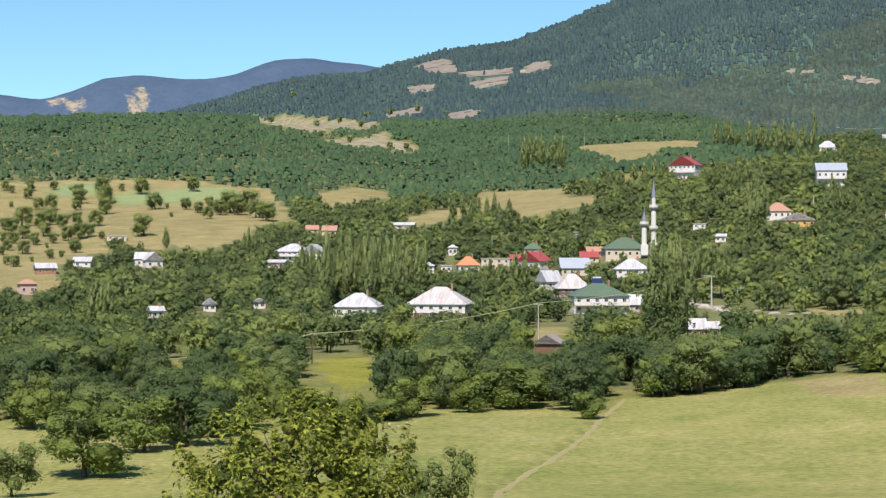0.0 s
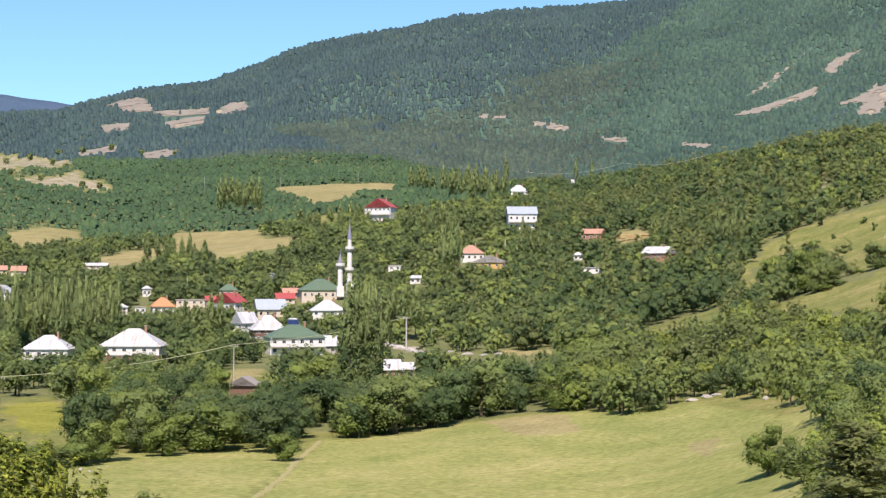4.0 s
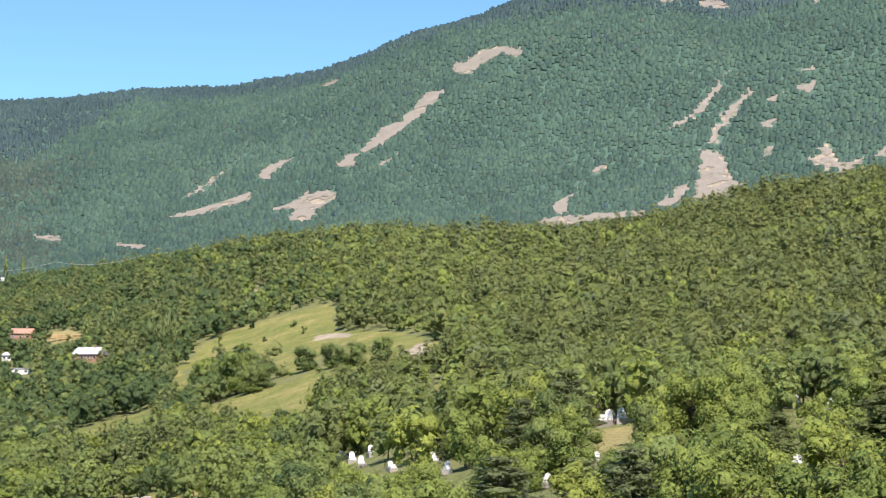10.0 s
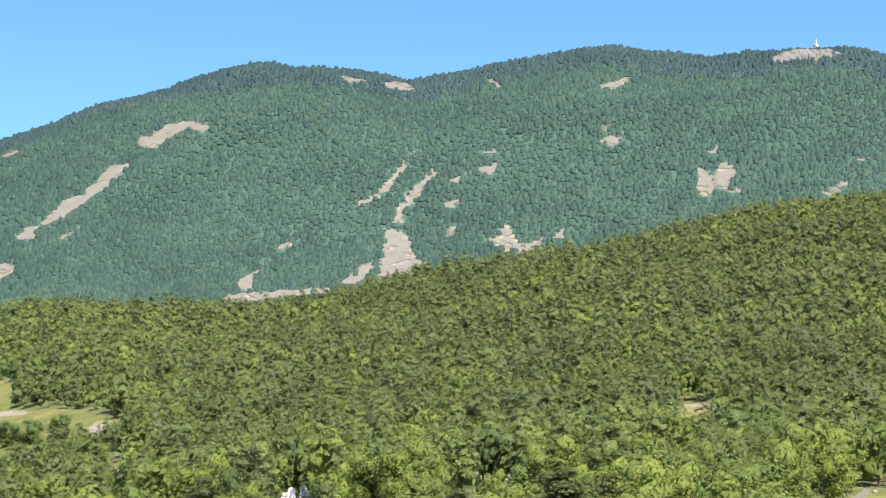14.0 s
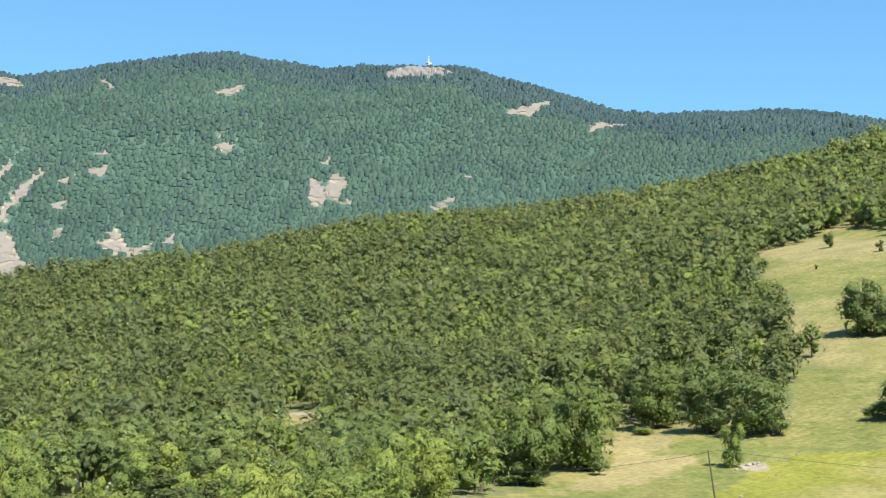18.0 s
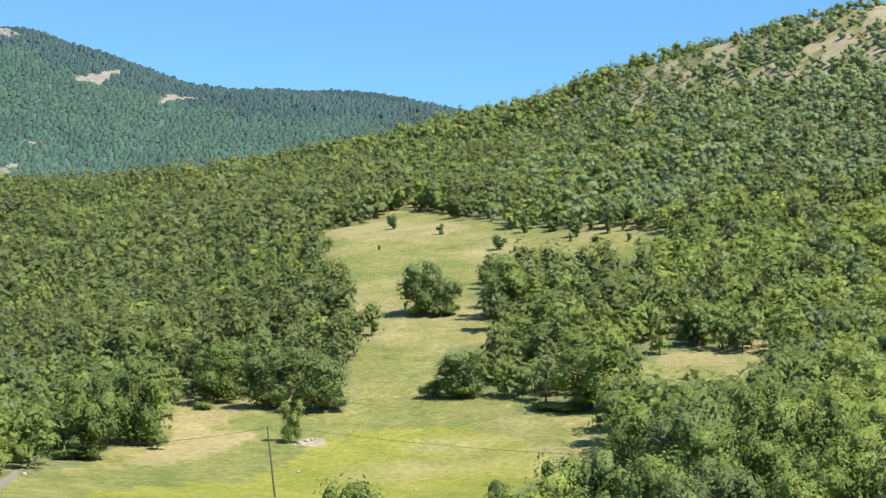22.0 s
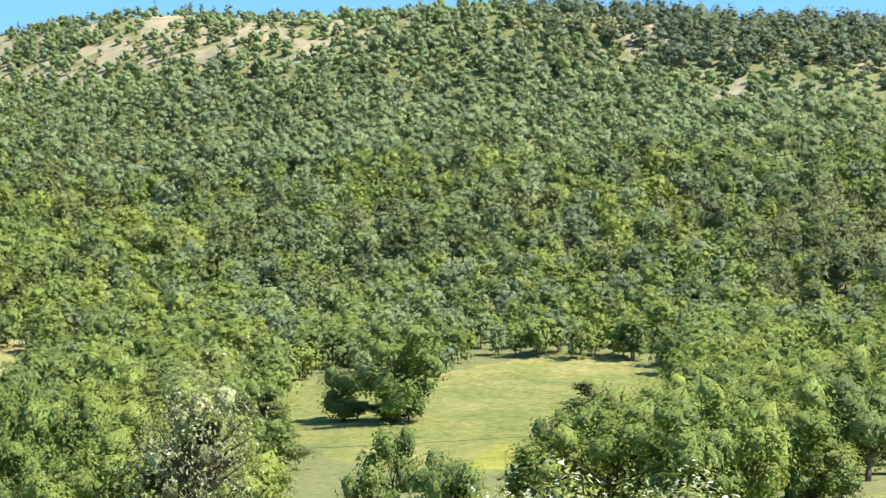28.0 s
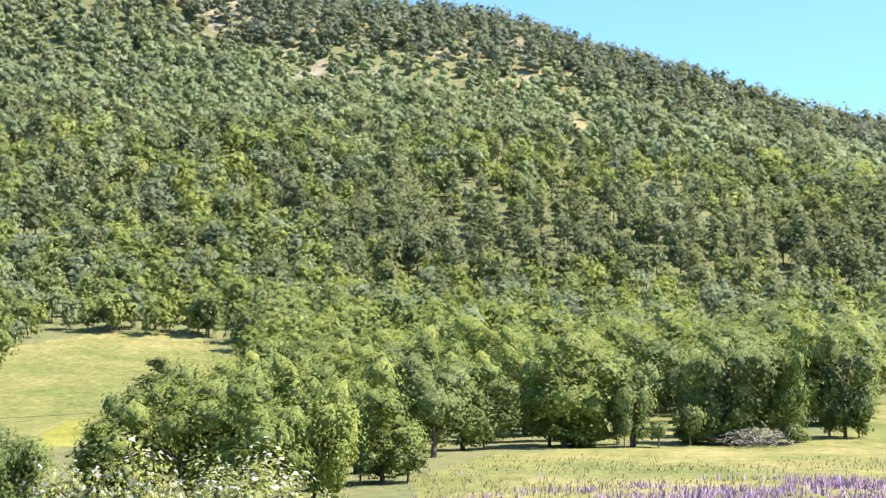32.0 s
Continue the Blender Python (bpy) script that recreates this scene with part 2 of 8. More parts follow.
knot(1.2 * row(*[225] * 26), row(2, -2, -4.7, -4.6, -4.6, -4.5, -3.9, -3.0, -0.8, 0.3, 0.8, 1.2, 1.6, 2.4, 3.0, 3.2, 3.4, 3.8, 4.2, 4.5, 4.5, 4.5, 4.3, 4.2, 3, 2))
knot(1.2 * row(*[400] * 13, 390, 370, 350, 330, 320, 310, 310, 305, 305, 300, 300, 350, 400),
     row(5, 1, -2.3, -2.2, -2.1, -2.0, -1.5, -0.2, 1.6, 2.7, 3.4, 4.1, 4.7, 5.9, 7.4, 7.7, 8.0, 8.4, 8.8, 9.2, 9.2, 9.0, 8.4, 7.6, 5, 5))
knot(1.2 * row(550, 700, 850, 850, 820, 780, 740, 640, 600, 560, 545, 536, 545, 560, 560, 512, 450, 410, 390, 385, 378, 370, 365, 365, 420, 550),
     row(7, 3, 1.2, 1.3, 1.3, 2.0, 2.5, 2.9, 3.9, 4.1, 5.0, 5.9, 6.8, 7.6, 9.0, 10.0, 11.2, 11.6, 11.6, 11.9, 11.9, 11.4, 10.3, 9.0, 7, 7))
knot(RIDGE_D, RIDGE_E)
knot(RIDGE_D * row(1.4, 1.4, 1.3, 1.3, 1.25, 1.35, 1.35, 1.4, 1.4, 1.4, 1.4, 1.4, 1.4, 1.4, 1.3, 1.3, 1.35, 1.4, 1.4, 1.4, 1.4, 1.4, 1.4, 1.4, 1.4, 1.4),
     row(6, 4, 3.2, 3.6, 4.4, 3.9, 3.2, 3.2, 3.6, 3.6, 4.6, 5.6, 6.6, 7.0, 7.6, 8.5, 10, 11, 11, 11, 11, 10, 9, 8, 6, 6))
knot(1.2 * row(1800, 2200, 2700, 2700, 2350, 1900, 1750, 1650, 1650, 1680, 1650, 1650, 1650, 1680, 1700, 1750, 1800, 1800, 1800, 1800, 1800, 1800, 1800, 1800, 1800, 1800),
     row(6, 4, 3.0, 3.4, 5.7, 5.0, 3.6, 4.2, 4.9, 5.25, 5.5, 6.0, 6.8, 7.4, 8.0, 8.5, 8.5, 8.5, 8.5, 8.5, 8.5, 8, 7, 7, 6, 6))
# crest of the great mountain and of the far blue range: degrees, rise
CREST = [(-180, 5), (-60, 4), (-14, 3.9), (-10, 4.5), (-8.4, 4.85), (-6.5, 5.4), (-4.1, 5.9), (-2.6, 6.1), (-1, 6.3), (0, 6.55), (2, 6.75), (4, 7.5), (6, 8.1), (8.4, 8.7), (10.3, 9.2), (12, 9.4), (15, 9.45), (18, 9.8), (21, 9.98),
         (23.4, 10.4), (25.2, 11.05), (27, 11.75), (28.8, 12.3), (30.6, 12.8), (32.5, 13.15), (34.3, 13.1), (36.2, 12.85), (37.2, 12.6), (38, 12.8), (40, 13.25), (42, 13.55),
         (43.6, 13.65), (45.4, 13.4), (47.2, 13.2), (48.3, 13.3), (51.2, 13.35), (53.1, 12.95), (55, 12.5), (56.8, 12.1), (60.5, 11.85), (62.4, 11.75), (64.2, 11.4), (66.2, 11.05), (72, 10), (117, 8), (180, 5)]
FAR = [(-180, 4), (-60, 4.5), (-16, 5.0), (-14, 5.0), (-13, 4.95), (-12, 5.15), (-10.7, 5.65), (-9.7, 5.78), (-8.2, 5.7), (-7, 5.8), (-5.5, 6.3), (-4.3, 6.38), (-3, 6.22), (-1.9, 6.08), (-1, 6.2), (4, 6.0), (60, 6.0), (180, 4)]
CREST, FAR = np.array(CREST, float), np.array(FAR, float)
CREST_D = 1.2 * row(2600, 2900, 3400, 3300, 3000, 2900, 2800, 2700, 2600, 2550, 2500, 2500, 2500, 2500, 2600, 2700, 2800, 2800, 2800, 2800, 2800, 2800, 2800, 2800, 2700, 2600)


def value_noise(x, y, seed=0):
    """Smooth noise of unit cell, from -1 to 1, for arrays."""
    xi, yi = np.floor(x).astype(np.int64), np.floor(y).astype(np.int64)
    u, v = x - xi, y - yi
    u, v = u * u * (3 - 2 * u), v * v * (3 - 2 * v)

    def cell(i, j):
        n = (i * 374761393 + j * 668265263 + seed * 1442695041) & 0x7FFFFFFF
        n = ((n ^ (n >> 13)) * 1274126177) & 0x7FFFFFFF
        return ((n ^ (n >> 16)) & 0xFFFF) / 32767.5 - 1

    return (cell(xi, yi) * (1 - u) + cell(xi + 1, yi) * u) * (1 - v) + (cell(xi, yi + 1) * (1 - u) + cell(xi + 1, yi + 1) * u) * v


def fractal(x, y, scale, octaves=4, seed=0):
    return sum(value_noise(x / scale * 2**k, y / scale * 2**k, seed + k) * 0.5**k for k in range(octaves))


def smooth_table(at, xs, ys):
    """Monotone cubic through (xs, ys), for an array of places."""
    h, d = np.diff(xs), np.diff(ys) / np.diff(xs)
    m = np.zeros_like(ys)
    w = (d[1:] * d[:-1]) > 0
    m[1:-1][w] = 2 * d[1:][w] * d[:-1][w] / (d[1:][w] + d[:-1][w])
    i = np.clip(np.searchsorted(xs, at) - 1, 0, len(xs) - 2)
    u = (at - xs[i]) / h[i]
    return ys[i] * (1 + 2 * u) * (1 - u) ** 2 + m[i] * h[i] * u * (1 - u) ** 2 + ys[i + 1] * u * u * (3 - 2 * u) + m[i + 1] * h[i] * u * u * (u - 1)


def chains(az):
    """Knots (distance, height) along each bearing."""
    tan = lambda e: np.tan(np.radians(e))
    ds, zs = [0 * az, 0 * az + 5], [0 * az - 1.7, 0 * az - 1.75]
    for d, e in KNOTS:
        dist = smooth_table(az, STATIONS, d)
        ds.append(dist), zs.append(dist * tan(smooth_table(az, STATIONS, e)) - (np.interp(az, [60, 68, 74, 78, 84, 89, 95, 104, 112], [3.0, 1.0, -1.4, -2.8, -3.6, -2.6, -0.8, 0.0, 0.8]) if d is RIDGE_D else 0.0))
    dist = smooth_table(az, STATIONS, CREST_D)
    top = dist * tan(smooth_table(az, CREST[:, 0], CREST[:, 1])) - np.interp(az, [8, 20, 30, 33, 37.5, 43, 47, 50, 53, 57, 62], [18, 14, 10, 8, 2, 12, 15, 16, 22, 22, 8])
    ds.append(dist), zs.append(top)
    far = 4820 * tan(smooth_table(az, FAR[:, 0], FAR[:, 1]))
    ds.append(0 * az + 4320), zs.append(np.minimum(0.62 * top, 0.66 * far))
    ds += [0 * az + 4820, 0 * az + 4985]
    zs += [far, 0.8 * far]
    return np.stack(ds, -1), np.stack(zs, -1)


def ground(x, y):
    """Height of the land at arrays of places."""
    x, y = np.atleast_1d(np.asarray(x, float)), np.atleast_1d(np.asarray(y, float))
    r, az = np.hypot(x, y), np.degrees(np.arctan2(x, y))
    ds, zs = chains(az)
    h = np.diff(ds, axis=-1)
    d = np.diff(zs, axis=-1) / h
    m = np.zeros_like(zs)
    same = d[..., 1:] * d[..., :-1] > 0
    m[..., 1:-1] = np.where(same, 2 * d[..., 1:] * d[..., :-1] / np.where(same, d[..., 1:] + d[..., :-1], 1), 0)
    i = np.clip((r[..., None] >= ds).sum(-1) - 1, 0, ds.shape[-1] - 2)
    pick = lambda q, k: np.take_along_axis(q, k[..., None], -1)[..., 0]
    d0, hh = pick(ds, i), pick(h, i)
    u = np.clip((r - d0) / hh, 0, 1)
    z = (pick(zs, i) * (1 + 2 * u) * (1 - u) ** 2 + pick(m, i) * hh * u * (1 - u) ** 2
         + pick(zs, i + 1) * u * u * (3 - 2 * u) + pick(m, i + 1) * hh * u * u * (u - 1))
    rough = np.clip((r - 70) / 480, 0, 1)
    z = z + rough * fractal(x, y, 70, 4, 3) * 1.3 + np.clip((r - 1700) / 1000, 0, 1) * fractal(x, y, 300, 4, 9) * 12
    return z + np.clip(r / 60, 0, 1) * fractal(x, y, 9, 3, 5) * 0.12


def high_slope(x, y):
    """The hill's upper slope in the east: 1 where the wood gives way to low scrub."""
    az, r = np.degrees(np.arctan2(x, y)), np.hypot(x, y)
    top = np.interp(az, [66, 72, 80, 90, 98, 104, 110], [580, 530, 490, 490, 440, 430, 440])
    return np.clip((az - 66) / 6, 0, 1) * np.clip((112 - az) / 6, 0, 1) * np.clip((r - top + 25 * fractal(x, y, 60, 2, 92)) / 40, 0, 1)


def stony(x, y):
    """Small bare patches in the scrub, drawn out down the slope."""
    az, r = np.arctan2(x, y), np.hypot(x, y)
    bare = fractal(az * 480, r * 0.5, 4, 2, 91) + 0.35 * fractal(x, y, 60, 2, 93)
    bare = bare + 0.22 * np.clip((88 - np.degrees(az)) / 8, 0, 1)
    return high_slope(x, y) * np.clip((bare - 0.1) * 4, 0, 1)

# ---- clearings, fields, screes: outlines in metres east and north ----
REGIONS = []


def region(kind, *outline):
    REGIONS.append((kind, np.array(outline, float)))


region("meadow", (-30, 102), (-69, 232), (-52, 233), (-30, 206), (-11, 235), (-2, 243), (18, 253), (18, 235), (25, 257), (39, 265), (55, 283), (68, 278), (74, 256), (84, 261), (89, 260), (89, 241), (89, 239), (80, 203), (73, 177), (63, 158), (66, 188), (57, 165), (36, 124), (19, 75), (-5, 81))
region("meadow", (-28, 312), (-27, 352), (-23, 369), (-16, 371), (-11, 336), (-11, 285), (-16, 274), (-21, 281))
region("meadow", (-57, 361), (-55, 373), (-52, 370), (-49, 341), (-52, 335))
region("meadow", (-39, 334), (-36, 341), (-33, 303), (-35, 302))
region("meadow", (25, 443), (35, 447), (33, 417), (27, 407))
region("meadow", (27, 277), (33, 283), (30, 263), (26, 261))
region("meadow", (44, 363), (55, 383), (48, 358))
region("straw", (-321, 1192), (-266, 1220), (-226, 1212), (-178, 1228), (-141, 1210), (-116, 1195), (-99, 1090), (-83, 972), (-95, 944), (-95, 861), (-111, 799), (-128, 846), (-126, 800), (-162, 870), (-155, 803), (-159, 726), (-151, 654), (-165, 614))
region("pasture", (-268, 1198), (-235, 1203), (-223, 1140), (-246, 1127))
region("pasture", (-213, 1143), (-148, 1207), (-131, 1163), (-160, 1104), (-198, 1078))
region("straw", (-83, 1165), (-63, 1210), (-40, 1197), (-34, 1142), (-64, 1089), (-74, 1079))
region("straw", (25, 1169), (75, 1094), (73, 1018), (87, 989), (79, 926), (64, 927), (47, 895), (31, 1021), (21, 992))
region("straw", (-20, 963), (2, 1058), (17, 1037), (2, 916), (-13, 898))
region("straw", (112, 1515), (135, 1536), (241, 1656), (202, 1385), (177, 1398), (128, 1231), (124, 1413))
region("meadow", (108, 1141), (127, 1121), (121, 1067), (105, 1073))
region("upland", (-386, 3559), (-270, 3344), (-201, 3071), (-135, 2668), (-84, 2381), (-73, 2059), (-84, 1896), (-115, 1871), (-109, 1721), (-134, 1714), (-159, 1738), (-182, 1782))
region("upland", (-113, 1620), (-96, 1689), (-76, 1722), (-70, 1807), (-65, 1960), (-55, 1837), (-50, 1732), (-32, 1726), (-21, 1649), (-22, 1570), (-36, 1580), (-56, 1592), (-71, 1572), (-91, 1590))
region("scree", (-11, 2340), (35, 2370), (57, 2304), (28, 2158))
region("scree", (-58, 2843), (-13, 2798), (-17, 2739), (-48, 2751))
region("scree", (-86, 2573), (-27, 2489), (-26, 2420), (-73, 2416))
region("scree", (32, 2776), (103, 2791), (92, 2609), (48, 2690))
region("scree", (-60, 3192), (-14, 3119), (11, 3088), (26, 2874), (-23, 2929))
region("scree", (28, 2885), (111, 2872), (114, 2800), (42, 2839))
region("scree", (120, 2797), (142, 2854), (168, 2824), (171, 2746), (147, 2773), (125, 2778))
# Pale fields of the far range: scree tone puts haze into the colour.
region("scree", (-908, 4568), (-852, 4583), (-760, 4619), (-770, 4595), (-828, 4557), (-882, 4542))
region("scree", (-814, 4534), (-752, 4570), (-676, 4595), (-684, 4578), (-749, 4553), (-784, 4530))
region("scree", (-1006, 4611), (-938, 4596), (-924, 4573), (-947, 4568), (-988, 4572))
region("scree", (-961, 4539), (-928, 4544), (-918, 4530), (-948, 4523))
region("scree", (-1121, 4477), (-1068, 4499), (-1074, 4480), (-1116, 4459))
region("scree", (-1015, 4654), (-986, 4610), (-1037, 4615))
region("scree", (472, 2481), (520, 2465), (518, 2456), (473, 2468))
region("scree", (549, 2437), (593, 2396), (584, 2371), (552, 2416))
region("scree", (616, 2303), (634, 2255), (633, 2237), (609, 2278))
region("scree", (672, 2151), (690, 2077), (681, 2062), (671, 2124))
region("fresh", (27, 265), (22, 240), (18, 222), (13, 199), (5, 167), (2, 86), (50, 80), (84, 180), (84, 258), (67, 276), (54, 279))
region("green", (-24, 331), (-22, 358), (-15, 352), (-12, 328), (-13, 295), (-17, 286))
region("fresh", (-75, 240), (-20, 244), (25, 263), (21, 240), (17, 222), (12, 199), (4, 167), (1, 86), (-20, 60), (-45, 130))
region("straw", (-174, 725), (-158, 726), (-143, 656), (-143, 617), (-149, 622))
region("straw", (20, 439), (26, 465), (31, 448), (28, 408), (22, 417))
region("meadow", (20, 439), (26, 465), (31, 448), (28, 408), (22, 417))
region("straw", (54, 263), (61, 267), (67, 270), (65, 261), (59, 257))
region("straw", (53, 277), (65, 273), (64, 248), (54, 249))
region("straw", (69, 219), (74, 217), (66, 198))
region("meadow", (179, 510), (209, 585), (230, 611), (250, 620), (273, 605), (237, 511), (199, 449), (184, 429), (187, 447), (218, 522), (220, 561), (200, 553), (181, 504))
region("meadow", (156, 422), (169, 426), (177, 412), (191, 430), (189, 398), (191, 384), (173, 378), (165, 373), (133, 303), (147, 354))
region("meadow", (238, 518), (234, 470), (216, 404), (189, 367), (187, 393), (197, 428))
region("scree", (238, 536), (240, 522), (226, 492), (231, 515))
region("scree", (198, 398), (217, 419), (216, 411), (190, 376))
region("meadow", (134, 473), (150, 476), (160, 470), (155, 449), (129, 414))
region("scree", (298, 751), (303, 747), (285, 705), (287, 720))
region("scree", (263, 752), (269, 749), (254, 710))
region("straw", (210, 773), (219, 754), (215, 714), (204, 734))
region("straw", (100, 492), (113, 474), (102, 431), (95, 460))
region("scree", (76, 542), (82, 514), (79, 488), (75, 506))
region("meadow", (363, 204), (395, 216), (423, 219), (441, 216), (414, 191), (384, 158), (377, 142), (367, 120), (357, 112), (341, 112), (342, 129), (347, 146), (347, 151), (310, 137), (285, 130), (276, 121), (261, 115), (253, 119), (223, 106), (222, 95), (220, 88), (222, 77), (209, 74), (185, 66), (182, 73), (134, 61), (98, 48), (91, 77), (140, 113), (155, 117), (172, 123), (181, 122), (211, 140), (208, 133), (205, 126), (210, 112), (253, 133), (260, 133), (285, 146), (326, 173))
region("meadow", (244, 83), (258, 79), (254, 65), (236, 65), (233, 78))
region("straw", (251, 84), (257, 79), (253, 69), (246, 74))
region("green", (119, 92), (143, 104), (161, 99), (188, 106), (194, 106), (203, 99), (205, 92), (199, 82), (190, 76), (182, 70), (141, 64), (101, 49), (91, 75))
region("straw", (179, 120), (190, 125), (193, 115), (177, 112), (162, 114), (157, 116))
region("scree", (189, 108), (193, 107), (188, 104), (185, 106))
region("straw", (400, 220), (417, 213), (392, 176), (374, 176), (370, 196))
region("meadow", (227, 26), (231, 16), (240, 3), (247, -3), (250, -8), (247, -14), (249, -19), (225, -25), (209, -21), (210, -15), (188, -7), (144, -1), (133, 2), (161, 14), (199, 22))
region("green", (165, 1), (174, -2), (154, -2), (147, 0), (145, 2))
region("meadow", (232, 27), (231, 20), (221, 19), (227, 26))
region("meadow", (41, -8), (94, -19), (112, -29), (113, -35), (116, -41), (115, -50), (128, -60), (165, -82), (164, -90), (30, -18))
region("meadow", (134, -42), (152, -55), (127, -46), (120, -38))
region("scree", (239, 232), (242, 227), (213, 198), (218, 210))
region("scree", (239, 232), (239, 222), (204, 191), (211, 205))
region("straw", (416, -121), (423, -126), (408, -122), (401, -117))
region("scree", (1188, 2289), (1205, 2255), (1133, 2217), (1096, 2202), (1054, 2184), (1026, 2179), (1011, 2156), (992, 2174), (1018, 2208), (1034, 2188), (1073, 2223), (1084, 2237), (1114, 2234), (1150, 2252))
region("scree", (1028, 2123), (1081, 2142), (1049, 2121), (1027, 2111))
region("scree", (916, 2268), (947, 2292), (973, 2281), (946, 2269), (914, 2231), (908, 2239))
region("scree", (799, 2248), (850, 2291), (926, 2354), (849, 2279), (810, 2249))
region("scree", (742, 2169), (770, 2172), (819, 2187), (860, 2200), (884, 2200), (861, 2172), (822, 2164), (778, 2149))
region("scree", (855, 2089), (911, 2108), (943, 2145), (924, 2111), (955, 2108), (943, 2071), (880, 2018), (856, 2024), (888, 2072))
region("scree", (1267, 2347), (1303, 2342), (1340, 2319), (1344, 2276), (1328, 2257), (1319, 2299), (1288, 2296), (1261, 2283), (1248, 2313))
region("scree", (1154, 2590), (1175, 2563), (1154, 2536), (1143, 2553))
region("scree", (1364, 1924), (1418, 1941), (1479, 1972), (1530, 2005), (1499, 1979), (1430, 1932), (1380, 1920))
region("scree", (1403, 1885), (1468, 1920), (1513, 1941), (1502, 1919), (1464, 1904), (1419, 1882), (1386, 1857), (1392, 1876))
region("scree", (1230, 1915), (1269, 1912), (1253, 1904), (1225, 1901))
region("scree", (1136, 1852), (1176, 1870), (1221, 1901), (1193, 1877), (1150, 1840), (1130, 1808), (1124, 1813))
region("scree", (1097, 1821), (1136, 1807), (1180, 1776), (1213, 1753), (1190, 1744), (1129, 1771), (1082, 1783))
region("scree", (1358, 1849), (1374, 1858), (1382, 1828), (1346, 1769), (1333, 1727), (1305, 1721), (1272, 1722), (1254, 1720), (1319, 1797))
region("scree", (1229, 1758), (1277, 1785), (1301, 1791), (1276, 1761), (1248, 1740), (1230, 1748))
region("scree", (1499, 1897), (1533, 1888), (1508, 1880))
region("scree", (1462, 1854), (1489, 1845), (1463, 1832))
region("scree", (1427, 1805), (1435, 1794), (1407, 1774))
region("scree", (1430, 1722), (1475, 1742), (1472, 1722), (1453, 1679), (1486, 1679), (1469, 1665), (1422, 1659), (1429, 1677), (1433, 1716))
region("scree", (1493, 1666), (1520, 1678), (1498, 1647))
region("scree", (1549, 1887), (1581, 1876), (1552, 1861))
region("scree", (1576, 1912), (1608, 1901), (1587, 1895))
region("scree", (1816, 1928), (1851, 1922), (1899, 1923), (1856, 1910), (1826, 1896))
region("scree", (1730, 1825), (1735, 1816), (1721, 1807))
region("scree", (1701, 1798), (1732, 1785), (1703, 1767), (1700, 1781))
region("scree", (1602, 2304), (1638, 2268), (1581, 2244))
region("scree", (1645, 2240), (1771, 2348), (1691, 2219), (1641, 2219))
region("scree", (1781, 2150), (1777, 2125), (1744, 2068), (1743, 2084))
region("scree", (1730, 1642), (1738, 1640), (1719, 1601), (1681, 1571), (1689, 1599))
region("scree", (1759, 1628), (1771, 1622), (1764, 1590), (1715, 1577), (1716, 1548), (1705, 1543), (1709, 1587))
region("scree", (1782, 1675), (1793, 1660), (1777, 1649), (1771, 1659))
region("scree", (1747, 1444), (1781, 1448), (1800, 1436), (1752, 1425))
region("scree", (2092, 1578), (2140, 1572), (2249, 1598), (2097, 1531), (2078, 1558))
region("scree", (2118, 1448), (2227, 1496), (2303, 1454), (2225, 1471), (2116, 1442))
region("scree", (1851, 1480), (1872, 1463), (1856, 1460))
region("scree", (1646, 1550), (1647, 1530), (1639, 1518))
region("straw", (212, 209), (234, 225), (228, 213), (210, 197))
region("straw", (223, 219), (240, 230), (233, 219), (214, 203))
region("straw", (102, 158), (106, 155), (92, 134), (90, 138))
region("straw", (143, 275), (163, 302), (142, 262), (135, 256))
region("straw", (207, 134), (190, 129), (194, 121), (206, 127))

def inside(x, y, outline):
    hit = np.zeros(len(x), bool)
    lo, hi = outline.min(0), outline.max(0)
    near = np.nonzero((x >= lo[0]) & (x <= hi[0]) & (y >= lo[1]) & (y <= hi[1]))[0]
    if not len(near):
        return hit
    px, py, odd = x[near], y[near], np.zeros(len(near), bool)
    for (ax, ay), (bx, by) in zip(outline, np.roll(outline, -1, 0)):
        if ay != by:
            odd ^= ((ay > py) != (by > py)) & (px < (bx - ax) * (py - ay) / (by - ay) + ax)
    hit[near] = odd
    return hit


def covered(x, y, *kinds):
    hit = np.zeros(len(x), bool)
    for kind, outline in REGIONS:
        if kind in kinds:
            hit |= inside(x, y, outline)
    if "scree" in kinds and hit.any():  # bushes break up the far screes
        k = np.nonzero(hit & (np.hypot(x, y) > 1300))[0]
        hit[k] &= fractal(x[k], y[k], 34, 3, 71) < 0.85
    return hit


def wobble(x, y):
    """Ragged edges for the outlines of fields and screes."""
    d = np.hypot(x, y)
    s = np.clip(d / 60, 2, 12)
    return x + s * 0.35 * fractal(x, y, 14, 2, 31), y + s * 0.35 * fractal(x, y, 14, 2, 47)


def build_mesh(name, co, faces=None, quads=None, material=None, smooth=False):
    me = bpy.data.meshes.new(name)
    co = np.asarray(co, np.float32)
    if quads is None:
        me.from_pydata(co.tolist(), [], faces)
    else:
        q = np.asarray(quads, np.int32)
        me.vertices.add(len(co)), me.loops.add(q.size), me.polygons.add(len(q))
        me.vertices.foreach_set("co", co.ravel())
        me.loops.foreach_set("vertex_index", q.ravel())
        me.polygons.foreach_set("loop_start", np.arange(0, q.size, q.shape[1], dtype=np.int32))
        me.update(calc_edges=True)
    if material:
        me.materials.append(material)
    if smooth:
        me.polygons.foreach_set("use_smooth", np.ones(len(me.polygons), bool))
    return me


